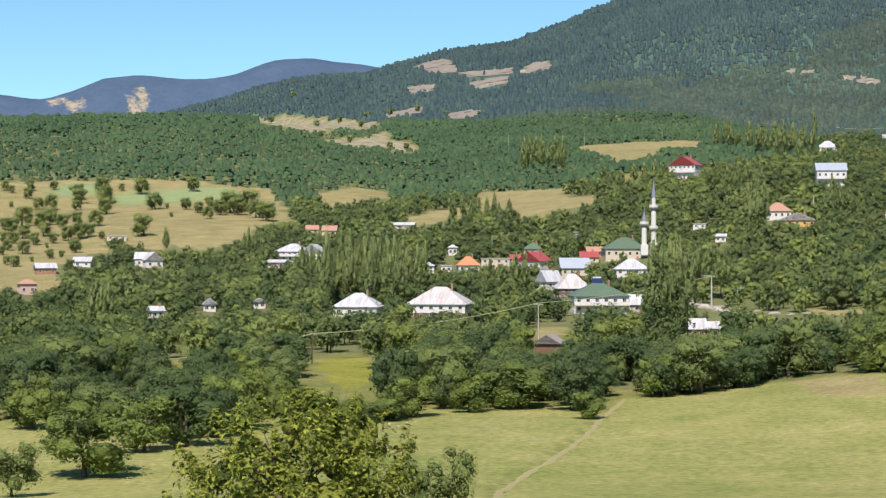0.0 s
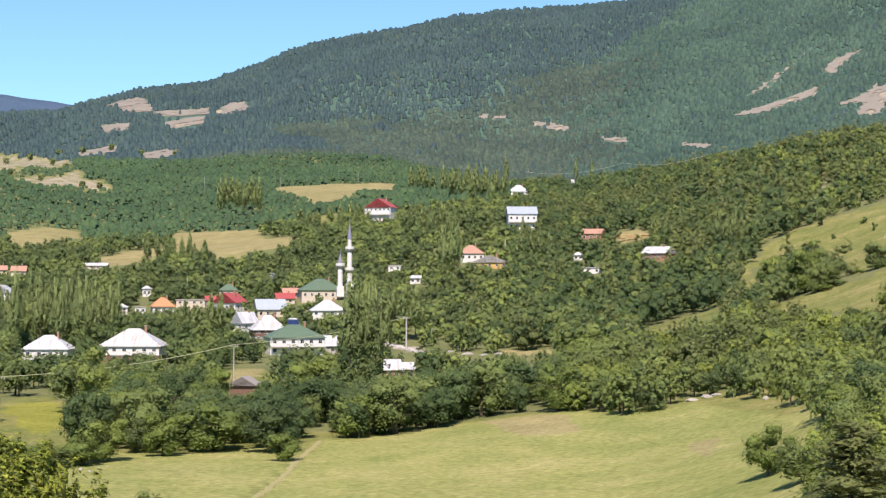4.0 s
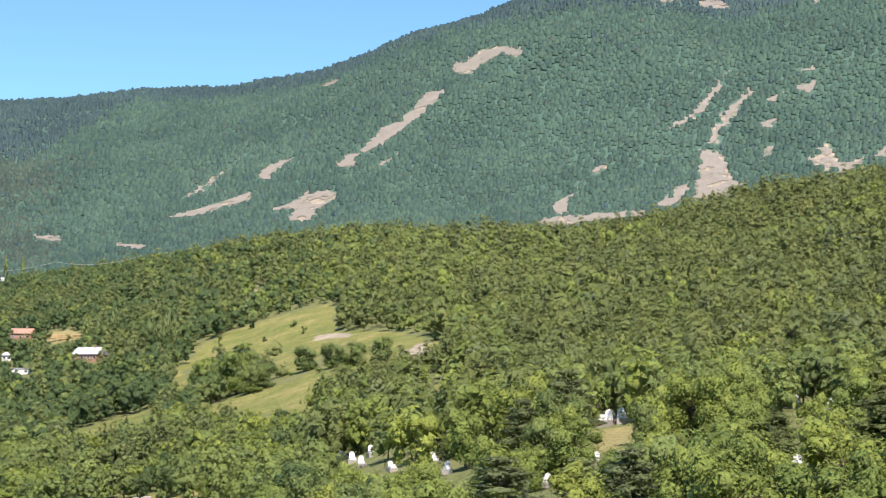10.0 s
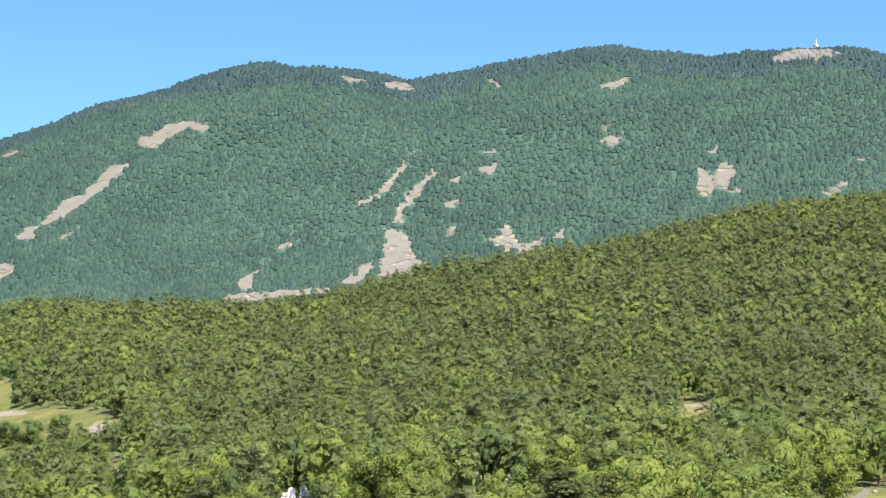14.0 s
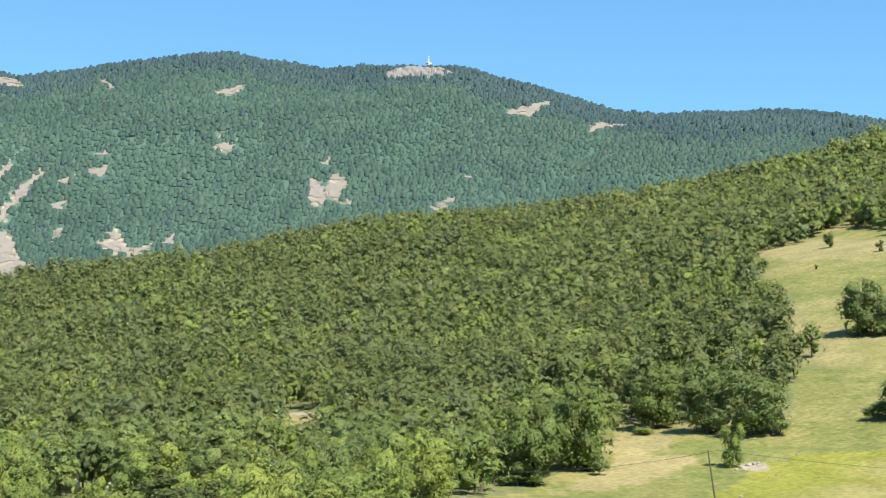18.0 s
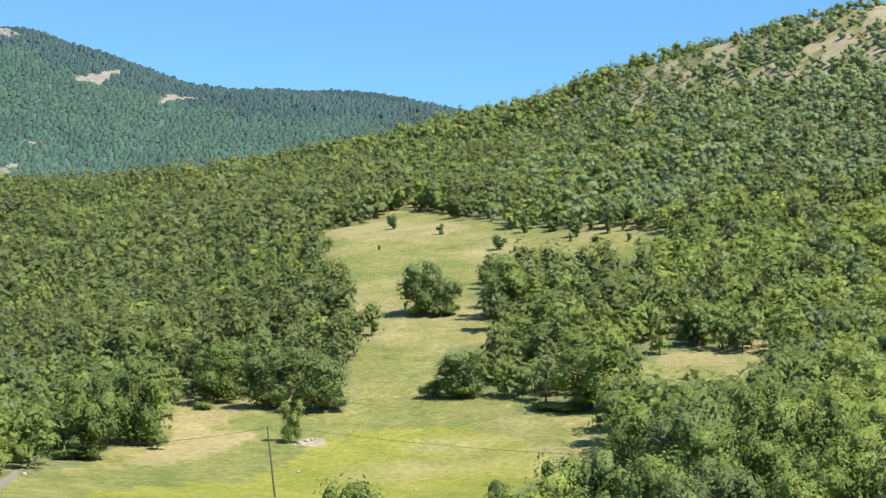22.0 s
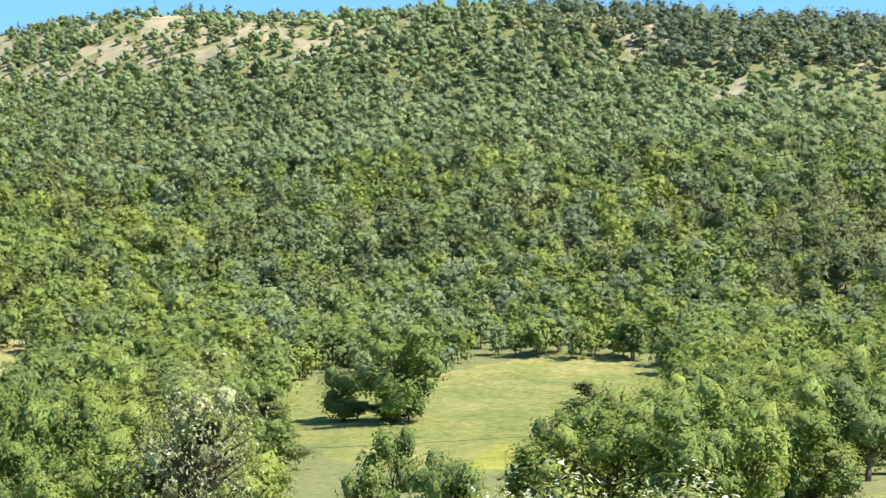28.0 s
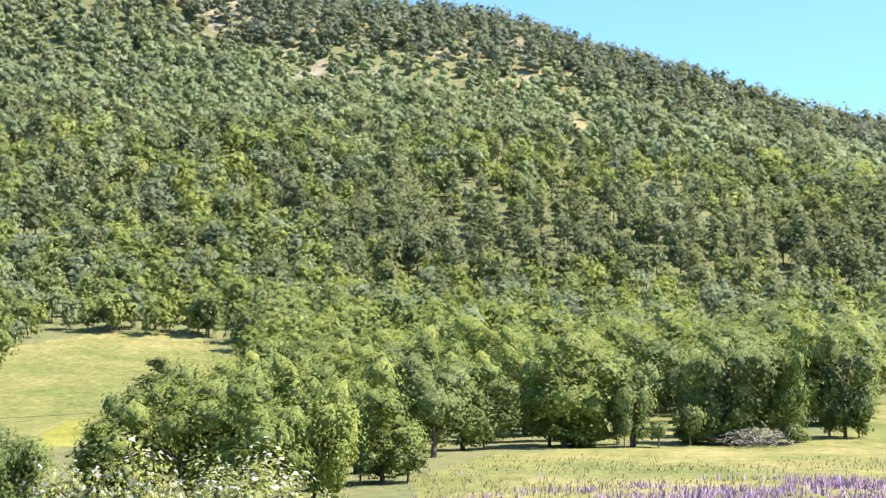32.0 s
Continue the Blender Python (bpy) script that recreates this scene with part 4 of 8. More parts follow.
def prototype(name, shape, h, w, k, material, label, category, group, lobes=7, seed=1, stem=0.32, stems=1, fine=0.8, core=0.6, blossoms=0, boughs=5, sprays=0):
    """One tree of its own: trunk with limbs, and a crown."""
    rng = np.random.default_rng(seed)
    root = new(name)
    tagged(root, label, category, group)
    tc, tq = [], []
    for s in range(stems):
        at = rng.normal(0, 0.25 if stems > 1 else 0.0, 2)
        tip = trunk_mesh(tc, tq, (at[0], at[1], 0), h * (0.62 if shape in ("round", "shrub") else 0.9), w * 0.018 + 0.03, rng, 6)
        if shape == "round":
            for i in range(boughs):
                t = rng.uniform(0.35, 0.95)
                a = rng.uniform(0, 6.28)
                p0 = np.array([at[0], at[1], 0]) * (1 - t) + tip * t
                limb(tc, tq, p0, p0 + [math.cos(a) * w * 0.3, math.sin(a) * w * 0.3, h * rng.uniform(0.08, 0.22)], w * 0.014, 0.012)
    trunk = new("trunk", build_mesh("trunk", np.concatenate(tc), quads=tq, material=BARK, smooth=True))
    trunk.parent = root
    p, o = crown_points(shape, np.array([h]), np.array([w]), k, rng, lobes)
    if sprays:  # upswept leafy shoots with gaps between them
        zz, aa = rng.uniform(-0.7, 1, sprays), rng.uniform(0, 6.28, sprays)
        rr = np.sqrt(rng.uniform(0.1, 1, sprays)) * np.sqrt(np.clip(1.08 - zz * zz, 0.1, 1)) * 0.95
        c = np.stack([np.cos(aa) * rr * w / 2, np.sin(aa) * rr * w / 2, h * (0.5 + 0.44 * zz)], 1)
        axis = (c - [0, 0, h * 0.3]) / h + [0, 0, 0.35]
        axis /= np.linalg.norm(axis, axis=1, keepdims=True)
        long, pick = rng.uniform(0.07, 0.2, sprays) * h, rng.integers(0, sprays, k)
        t = rng.uniform(-0.6, 0.5, k)
        d = rng.normal(0, 1, (k, 3))
        d /= np.linalg.norm(d, axis=1, keepdims=True)
        p = (c[pick] + axis[pick] * (t * long[pick])[:, None] + d * (long[pick] * (0.42 - 0.5 * t))[:, None] * rng.uniform(0.3, 1, (k, 1)))[None]
        o = (d + axis[pick])[None]
    leaves = leaf_clumps(p[0], o[0], math.sqrt(h * w) / math.sqrt(k) * 1.25 * fine * rng.uniform(0.6, 1.4, k), rng)
    if lobes:
        c, lr = LOBES[0][0][0], LOBES[0][1][0]
        low, high = {"round": (0.03, 1.0), "column": (0.04, 1.0), "shrub": (0.0, 1.0)}[shape]
        c = c * [w / 2, w / 2, h * (high - low) / 2] + [0, 0, h * (low + high) / 2]
        co, faces = cores(shape, c, (lr * core)[:, None] * [w / 2, w / 2, h * (high - low) / 2], rng, 0.3)
    else:  # tiers of upswept branches
        c, lr = lobe_places("pine", 1, 22, rng)
        half = np.array([w / 2, w / 2, h * 0.48])
        co, faces = cores("gem", c[0] * half + [0, 0, h * 0.5], lr[0][:, None] * half * [0.9, 0.9, 0.3], rng, 0.3)
        o = rng.normal(0, 1, (1, k, 3))
        o /= np.linalg.norm(o, axis=2, keepdims=True)
        pick = rng.integers(0, 22, k)
        p = (c[0][pick] * half + [0, 0, h * 0.5] + o[0] * lr[0][pick][:, None] * half * [1.25, 1.25, 0.42] * rng.uniform(0.4, 1.0, (k, 1)) ** 0.5)[None]
        leaves = leaf_clumps(p[0], o[0] * 0.5 + [0, 0, 0.4], math.sqrt(h * w) / math.sqrt(k) * 1.25 * fine * rng.uniform(0.6, 1.4, k), rng)
    me = build_mesh("crown", np.concatenate([co, leaves]), quads=np.concatenate([faces, np.arange(3 * k).reshape(-1, 3) + len(co)]), material=material)
    set_tint(me, np.zeros(len(co) + 3 * k) + rng.uniform(0.3, 0.7))
    size = np.array([w, w, h]) / 2
    inner = (co - [0, 0, h / 2]) / size
    outer = o[0] / np.linalg.norm(o[0], axis=1, keepdims=True) + 0.6 * (p[0] - [0, 0, h / 2]) / size
    set_puff(me, np.concatenate([inner, np.repeat(outer, 3, 0)]), 0.4)
    crown = new("crown", me)
    crown.parent = root
    if blossoms:
        q = rng.integers(0, k, blossoms)
        petals = leaf_clumps(p[0][q] * [1.03, 1.03, 1.02], o[0][q], 0.065 * rng.uniform(0.6, 1.5, blossoms), rng)
        bloom = build_mesh("blossom", petals, quads=np.arange(3 * blossoms).reshape(-1, 3), material=PETAL)
        set_tint(bloom, np.zeros(len(petals)))
        set_puff(bloom, np.repeat(o[0][q], 3, 0))
        new("blossom", bloom).parent = root
    PROTOTYPES.setdefault(name, []).append([root, h, w, False])


def plant(name, x, y, h, w=None, kind=None, sink=0.1, label=""):
    """Sets a tree of that name at (x, y), as tall as h and as wide as w."""
    choice = PROTOTYPES[name]
    entry = choice[int(RNG.integers(len(choice))) if kind is None else kind % len(choice)]
    root, h0, w0, used = entry
    z = float(ground(x, y)[0]) - sink
    s = h / h0
    sw = s if w is None else w / w0
    turn = Euler((0, 0, float(RNG.uniform(0, 6.28))))
    m = Matrix.LocRotScale((x, y, z), turn, (sw, sw, s))
    if used:
        f = root.scale  # a copy takes over the size of the first tree
        ob = copy_thing(root, Matrix.LocRotScale((x, y, z), turn, (sw / f.x, sw / f.y, s / f.z)))
    else:
        root.matrix_basis, entry[3], ob = m, True, root
    if label:
        ob["label"] = label
    return ob


OAK_TEXT = ("bushy green oak tree with a dense rounded crown", "tree", "oaks on the slopes")
GARDEN_TEXT = ("rounded dark-green tree of the orchards below the village", "tree", "orchard trees")
DUSTY_TEXT = ("grey-green oak tree with a loose uneven crown", "tree", "grey oaks on the slopes")
PINE_TEXT = ("olive-green young pine tree with upswept branches", "tree", "pines on the slopes")
POPLAR_TEXT = ("tall slender green poplar tree in the village", "tree", "poplars in the village")
JUNIPER_TEXT = ("small dark juniper bush standing in dry grass", "bush", "junipers on the meadow")
prototype("oak_tree", "round", 7, 6.4, 2300, OAK, *OAK_TEXT, 14, 1)
prototype("oak_tree", "round", 7.6, 6.0, 2300, OAK, *OAK_TEXT, 16, 2)
prototype("oak_tree", "round", 6.4, 6.8, 2300, OAK, *OAK_TEXT, 15, 3, stems=2)
prototype("oak_tree", "round", 7.2, 6.4, 2300, OAK, *OAK_TEXT, 18, 23)
prototype("bright_oak_tree", "round", 6.8, 6.4, 2300, SPRING, "bright yellow-green oak tree with a loose rounded crown", "tree", "bright oaks on the slopes", 16, 26, stems=2)
prototype("undergrowth_bush", "shrub", 2.2, 3.4, 700, OAK, "low leafy oak bush under the trees", "bush", "undergrowth bushes", 8, 27, core=0.62)
prototype("undergrowth_bush", "shrub", 2.0, 3.0, 700, GREY_OAK, "low grey-green bush under the trees", "bush", "undergrowth bushes", 9, 28, core=0.62)
prototype("garden_tree", "round", 7, 6.6, 1300, GARDEN, *GARDEN_TEXT, 12, 41)
prototype("garden_tree", "round", 7.6, 6.0, 1300, GARDEN, *GARDEN_TEXT, 15, 42, stems=2)
prototype("garden_tree", "round", 6.6, 7.0, 1300, GARDEN, *GARDEN_TEXT, 14, 43)
prototype("scrub_tree", "round", 6.4, 5.8, 1300, GREY_OAK, "grey-green tree of the orchards below the village", "tree", "grey orchard trees", 14, 44, stems=2)
prototype("dusty_oak_tree", "round", 7, 6.2, 2200, GREY_OAK, *DUSTY_TEXT, 15, 4, stems=3)
prototype("dusty_oak_tree", "round", 7.6, 5.6, 2200, GREY_OAK, *DUSTY_TEXT, 14, 5, core=0.58)
prototype("dusty_oak_tree", "round", 6.6, 6.4, 2200, GREY_OAK, *DUSTY_TEXT, 17, 24, stems=2)
prototype("pine_tree", "pine", 8, 5.2, 2200, PINE, *PINE_TEXT, 0, 6)
prototype("pine_tree", "pine", 8.6, 4.8, 2200, PINE, *PINE_TEXT, 0, 7)
prototype("dark_pine_tree", "pine", 8.4, 5.6, 2200, DARK_PINE, "dark green pine tree standing among oaks", "tree", "dark pines by the graves", 0, 46)
prototype("poplar_tree", "column", 18, 4.2, 1300, POPLAR, *POPLAR_TEXT, 22, 8, core=0.5)
prototype("poplar_tree", "column", 17, 3.8, 1300, POPLAR, *POPLAR_TEXT, 24, 9, core=0.5)
prototype("juniper_bush", "shrub", 2.6, 2.4, 280, JUNIPER, *JUNIPER_TEXT, 5, 10)
prototype("juniper_bush", "shrub", 3.0, 2.6, 280, JUNIPER, *JUNIPER_TEXT, 8, 11)
prototype("juniper_bush", "shrub", 2.4, 2.8, 280, JUNIPER, *JUNIPER_TEXT, 7, 25)
prototype("near_oak_tree", "round", 9, 9, 26000, SHOOTS, "large leafy oak tree standing close by with yellowish shoots", "tree", "", 52, 30, stems=3, core=0.26, fine=1.5, boughs=6, sprays=190)
prototype("pale_tree", "round", 9, 8, 8000, PALE, "leafy tree with pale glinting leaves and dark limbs", "tree", "", 40, 31, stems=4, core=0.22, fine=0.75, blossoms=500, boughs=14)
prototype("flowering_bush", "round", 4, 4, 4200, BLOSSOM, "bush with yellow-green leaves and white blossom", "bush", "blossoming bushes close by", 22, 32, stems=3, core=0.3, fine=0.85, blossoms=1000, boughs=9)

# ---- planting ----
HOUSE_SPOTS = []  # x, y, radius kept free
OPEN_SPOTS = []  # what is not overgrown from the valley side


def hides_clearing(x, y, h):
    """True where a tree would stand before an open field, as seen across the valley."""
    d = np.hypot(x, y)
    z = ground(x, y)
    top = (z + 0.85 * h) / d
    bad = np.zeros(len(x), bool)
    for step in (4, 8, 13, 20, 30, 45, 65, 95, 140, 190):
        s = step * np.clip(d / 320, 0.6, 1.8)
        fx, fy = x * (1 + s / d), y * (1 + s / d)
        live = np.nonzero(~bad)[0]
        low = ground(fx[live], fy[live]) / (d[live] + s[live]) < top[live]
        live = live[low]
        if len(live):
            wx, wy = wobble(fx[live], fy[live])
            bad[live] |= covered(wx, wy, "meadow", "scree", "straw", "upland", "green")
    az = np.arctan2(x, y)
    for sx, sy, free, *lift in OPEN_SPOTS:
        r, b = math.hypot(sx, sy), math.atan2(sx, sy)
        foot = (float(ground(sx, sy)[0]) + (lift[0] if lift else 0.12 * free + 0.3)) / r
        bad |= (np.abs(az - b) * d < 0.6 * free + (0.22 if free > 0.5 else 0.2) * h) & (d < r) & (top > foot)
    return bad


def scatter(az0, az1, r0, r1, gap, h0, h1, wide, keep_clear=True, seed=0, sparse=None, low=None):
    """Jittered places for trees between two bearings and two distances: x, y, height, width."""
    rng = np.random.default_rng(seed)
    a0, a1 = radians(az0), radians(az1)
    corner = [(r * math.sin(t), r * math.cos(t)) for r in (r0, r1) for t in np.linspace(a0, a1, 9)]
    lo, hi = np.min(corner, 0), np.max(corner, 0)
    gx, gy = np.meshgrid(np.arange(lo[0], hi[0], gap), np.arange(lo[1], hi[1], gap))
    x = (gx + rng.uniform(-0.5, 0.5, gx.shape) * gap).ravel()
    y = (gy + rng.uniform(-0.5, 0.5, gx.shape) * gap).ravel()
    r, az = np.hypot(x, y), np.degrees(np.arctan2(x, y))
    ok = (r > r0) & (r < r1) & (az > az0) & (az < az1)
    x, y = x[ok], y[ok]
    h = rng.uniform(h0, h1, len(x)) * (1 + 0.22 * fractal(x, y, 40, 2, 21))
    if low is not None:
        h = h * low(x, y)
    if sparse is not None:
        ok = rng.uniform(0, 1, len(x)) < sparse(x, y)
        x, y, h = x[ok], y[ok], h[ok]
    ok = in_sight(x, y, ground(x, y), h)
    x, y, h = x[ok], y[ok], h[ok]
    wx, wy = wobble(x, y)
    ok = ~covered(wx, wy, "meadow", "scree", "straw", "upland", "green", "yard")
    ok |= covered(wx, wy, "scree") & (rng.uniform(0, 1, len(x)) < 0.16)
    ok &= ~(covered(wx, wy, "rock") & (rng.uniform(0, 1, len(x)) < 0.75))
    for hx, hy, free in HOUSE_SPOTS:
        ok &= np.hypot(x - hx, y - hy) > free
    x, y, h = x[ok], y[ok], h[ok]
    if keep_clear:
        ok = ~hides_clearing(x, y, h)
        x, y, h = x[ok], y[ok], h[ok]
    return x, y, h, h * rng.uniform(wide * 0.8, wide * 1.25, len(x))


def split(p, chance, seed):
    """Parts the places by a chance for each (an array or function of x, y)."""
    x, y, h, w = p
    pick = np.random.default_rng(seed).uniform(0, 1, len(x)) < chance(x, y)
    return tuple(q[pick] for q in p), tuple(q[~pick] for q in p)


def stand(name, x, y, h, w, kind=None, label="", free=None):
    """A tree that stands apart, with the ground round it kept free."""
    HOUSE_SPOTS.append((x, y, w * 0.5 + 1.0 if free is None else free))
    return plant(name, x, y, h, w, kind, label=label)

# ---- village: materials and builders ----
def streaked(name, clean, stain):
    """Sheet metal in panels, some faded or stained, with runs of rust."""
    m, t, p = shader(name, 0.5, 0.4)
    co = t.nodes.new("ShaderNodeTexCoord")
    stretch = node(t, "ShaderNodeMapping", Scale=(1.1, 0.16, 0.16))
    t.links.new(co.outputs["Object"], stretch.inputs[0])
    runs = node(t, "ShaderNodeTexNoise", Scale=1.0, Detail=4.0, Roughness=0.65)
    t.links.new(stretch.outputs[0], runs.inputs[0])
    c = mix(t, ramp(t, runs.outputs[0], (0.48, (0, 0, 0)), (0.68, (0.85, 0.85, 0.85))), clean, stain)
    c = mix(t, 1.0, c, ramp(t, grain(t, 2.5), (0.3, (0.85, 0.85, 0.85)), (0.7, (1.1, 1.1, 1.1))), "MULTIPLY")
    t.links.new(c, p.inputs["Base Color"])
    return m


WHITE = plain("white_plaster", (0.55, 0.54, 0.50), (0.74, 0.73, 0.69), 0.6, 0.85)
CREAM = plain("cream_plaster", (0.50, 0.43, 0.32), (0.62, 0.54, 0.42), 0.6, 0.85)
YELLOW = plain("ochre_plaster", (0.55, 0.34, 0.10), (0.66, 0.43, 0.15), 0.6, 0.85)
PINK = plain("rose_plaster", (0.48, 0.33, 0.26), (0.60, 0.44, 0.36), 0.6, 0.85)
BRICK = plain("brick_wall", (0.28, 0.14, 0.09), (0.42, 0.24, 0.16), 1.5, 0.9)
WOOD = plain("dark_boards", (0.13, 0.07, 0.05), (0.24, 0.14, 0.10), 1.2, 0.85)
GREY_BOARDS = plain("weathered_boards", (0.20, 0.18, 0.16), (0.34, 0.31, 0.28), 1.2, 0.9)
PALE_WOOD = plain("stacked_boards", (0.42, 0.29, 0.13), (0.60, 0.44, 0.22), 1.2, 0.85)
ZINC = streaked("zinc_sheet", (0.50, 0.52, 0.54), (0.36, 0.35, 0.34))
RUSTY = streaked("rusting_sheet", (0.50, 0.50, 0.49), (0.40, 0.32, 0.26))
BLUE_ROOF = plain("blue_grey_sheet", (0.28, 0.33, 0.38), (0.40, 0.45, 0.50), 0.5, 0.5, 0.4)
RED_ROOF = plain("red_sheet", (0.30, 0.055, 0.05), (0.40, 0.09, 0.085), 0.5, 0.55, 0.4)
TILE_ROOF = plain("clay_tiles", (0.34, 0.18, 0.12), (0.46, 0.28, 0.20), 1.0, 0.85)
ORANGE_ROOF = plain("orange_sheet", (0.46, 0.19, 0.085), (0.54, 0.26, 0.13), 0.6, 0.7)
GREEN_ROOF = plain("green_sheet", (0.075, 0.125, 0.08), (0.12, 0.18, 0.115), 0.4, 0.55, 0.4)
DARK = plain("dark_opening", (0.02, 0.02, 0.02), (0.05, 0.045, 0.04), 2.0, 0.6)
LEAD = plain("lead_spire", (0.16, 0.17, 0.22), (0.26, 0.27, 0.33), 0.5, 0.5, 0.5)
CONCRETE = plain("concrete", (0.36, 0.35, 0.32), (0.52, 0.50, 0.46), 1.5, 0.9)
STONE = plain("pale_stone", (0.25, 0.23, 0.195), (0.42, 0.39, 0.335), 1.0, 0.9)
MARBLE = plain("white_marble", (0.66, 0.66, 0.64), (0.84, 0.84, 0.82), 2.0, 0.6)
WIRE = plain("cable", (0.04, 0.04, 0.04), (0.08, 0.08, 0.08), 2.0, 0.6, rise=0)
CORD = plain("yellowish_cable", (0.42, 0.43, 0.24), (0.55, 0.55, 0.32), 2.0, 0.5, rise=0)
TRODDEN = plain("trodden_earth", (0.23, 0.215, 0.085), (0.34, 0.3, 0.135), 0.5, 0.95)
PALE_WIRE = plain("bright_cable", (0.34, 0.36, 0.28), (0.46, 0.47, 0.38), 2.0, 0.5, rise=0)
GLASS, _t, _p = shader("window_glass", 0.08, 0.5)
_p.inputs["Base Color"].default_value = (0.03, 0.035, 0.04, 1)
PANEL, _t, _p = shader("solar_glass", 0.1, 0.6)
_p.inputs["Base Color"].default_value = (0.02, 0.035, 0.09, 1)


def part(name, bm, material, parent, label=""):
    me = bpy.data.meshes.new(name)
    bm.to_mesh(me)
    bm.free()
    me.materials.append(material)
    ob = new(name, me)
    ob.parent = parent
    if label:
        ob["label"] = label
    return ob


def block(*boxes):
    """Boxes (x0, y0, z0, x1, y1, z1) in one bmesh, with lightly broken edges."""
    bm = bmesh.new()
    for x0, y0, z0, x1, y1, z1 in boxes:
        m = Matrix.LocRotScale(((x0 + x1) / 2, (y0 + y1) / 2, (z0 + z1) / 2), None, (x1 - x0, y1 - y0, z1 - z0))
        bmesh.ops.create_cube(bm, size=1, matrix=m)
    return bm


def lathe(profile, sides=16):
    bm = bmesh.new()
    rings = [[bm.verts.new((math.cos(k * 2 * math.pi / sides) * r, math.sin(k * 2 * math.pi / sides) * r, z)) for k in range(sides)] for r, z in profile]
    for a, b in zip(rings, rings[1:]):
        for k in range(sides):
            bm.faces.new((a[k], a[(k + 1) % sides], b[(k + 1) % sides], b[k]))
    bm.faces.new(rings[0][::-1]), bm.faces.new(rings[-1])
    return bm


def roof_mesh(kind, w, d, h, over=0.5, thick=0.14):
    """A hipped, gabled or lean-to roof over w by d, its eaves at z = 0."""
    bm = bmesh.new()
    x, y = w / 2 + over, d / 2 + over
    if kind == "hip":
        r = max(x - y, x * 0.06)
        ridge = [(-r, 0, h), (r, 0, h)]
    elif kind == "gable":
        ridge = [(-x, 0, h), (x, 0, h)]
    elif kind == "cross":  # gable towards the front
        ridge = [(0, -y, h), (0, y, h)]
    else:
        ridge = [(-x, y, h), (x, y, h)]
    low = [(-x, -y, 0), (x, -y, 0), (x, y, 0), (-x, y, 0)]
    for s in (0, -thick):
        v = [bm.verts.new((a, b, c + s)) for a, b, c in low + ridge]
        if kind in ("hip", "gable"):
            f = [(0, 1, 5, 4), (2, 3, 4, 5), (1, 2, 5), (3, 0, 4)]
        elif kind == "cross":
            f = [(1, 2, 5, 4), (3, 0, 4, 5), (0, 1, 4), (2, 3, 5)]
        else:
            f = [(0, 1, 5, 4), (1, 2, 5), (3, 0, 4)] if False else [(0, 1, 5, 4)]
        for q in f:
            q = [v[i] for i in q]
            bm.faces.new(q if s == 0 else q[::-1])
    bm.verts.ensure_lookup_table()
    n = 6
    for i, j in ((0, 1), (1, 2), (2, 3), (3, 0)):
        if kind == "shed" and i != 0:
            continue
        bm.faces.new((bm.verts[i], bm.verts[n + i], bm.verts[n + j], bm.verts[j]))
    bmesh.ops.recalc_face_normals(bm, faces=bm.faces)
    return bm


def seams(kind, w, d, h, over=0.5, gap=0.9):
    """Standing seams of a sheet roof: thin ribs that run up the front and back slopes."""
    bm = bmesh.new()
    x, y = w / 2 + over, d / 2 + over
    r = max(x - y, x * 0.06) if kind == "hip" else x
    n = int(2 * x / gap)
    for i in range(1, n):
        px = -x + i * 2 * x / n
        reach = 1.0 if abs(px) <= r else max(0.05, (x - abs(px)) / max(x - r, 0.01))
        for s in (-1, 1):
            a, b = Vector((px, s * y, 0.0)), Vector((px, s * y * (1 - reach), h * reach))
            side, up = Vector((0.03, 0, 0)), Vector((0, 0, 0.06))
            v = [bm.verts.new(p) for p in (a - side, a + side, b + side, b - side, a + up, b + up)]
            bm.faces.new((v[0], v[4], v[5], v[3])), bm.faces.new((v[4], v[1], v[2], v[5]))
    return bm


def window(root, x, z, w, h, y, frame_material=None, side=None):
    """A framed pane in the front wall (or, with side, in an end wall)."""
    t = 0.09
    fr = block((-w / 2, -0.06, 0, -w / 2 + t, 0.03, h), (w / 2 - t, -0.06, 0, w / 2, 0.03, h), (-w / 2, -0.06, 0, w / 2, 0.03, t), (-w / 2, -0.06, h - t, w / 2, 0.03, h), (-0.03, -0.05, 0, 0.03, 0.03, h))
    ob = part("window", fr, frame_material or WHITE, root)
    ob.matrix_basis = pose(x, y, z) if side is None else pose(side, x, z, 0, 0, 90 if side > 0 else -90)
    part("pane", block((-w / 2 + t, -0.02, t, w / 2 - t, 0.02, h - t)), GLASS, ob, "dark window glass")


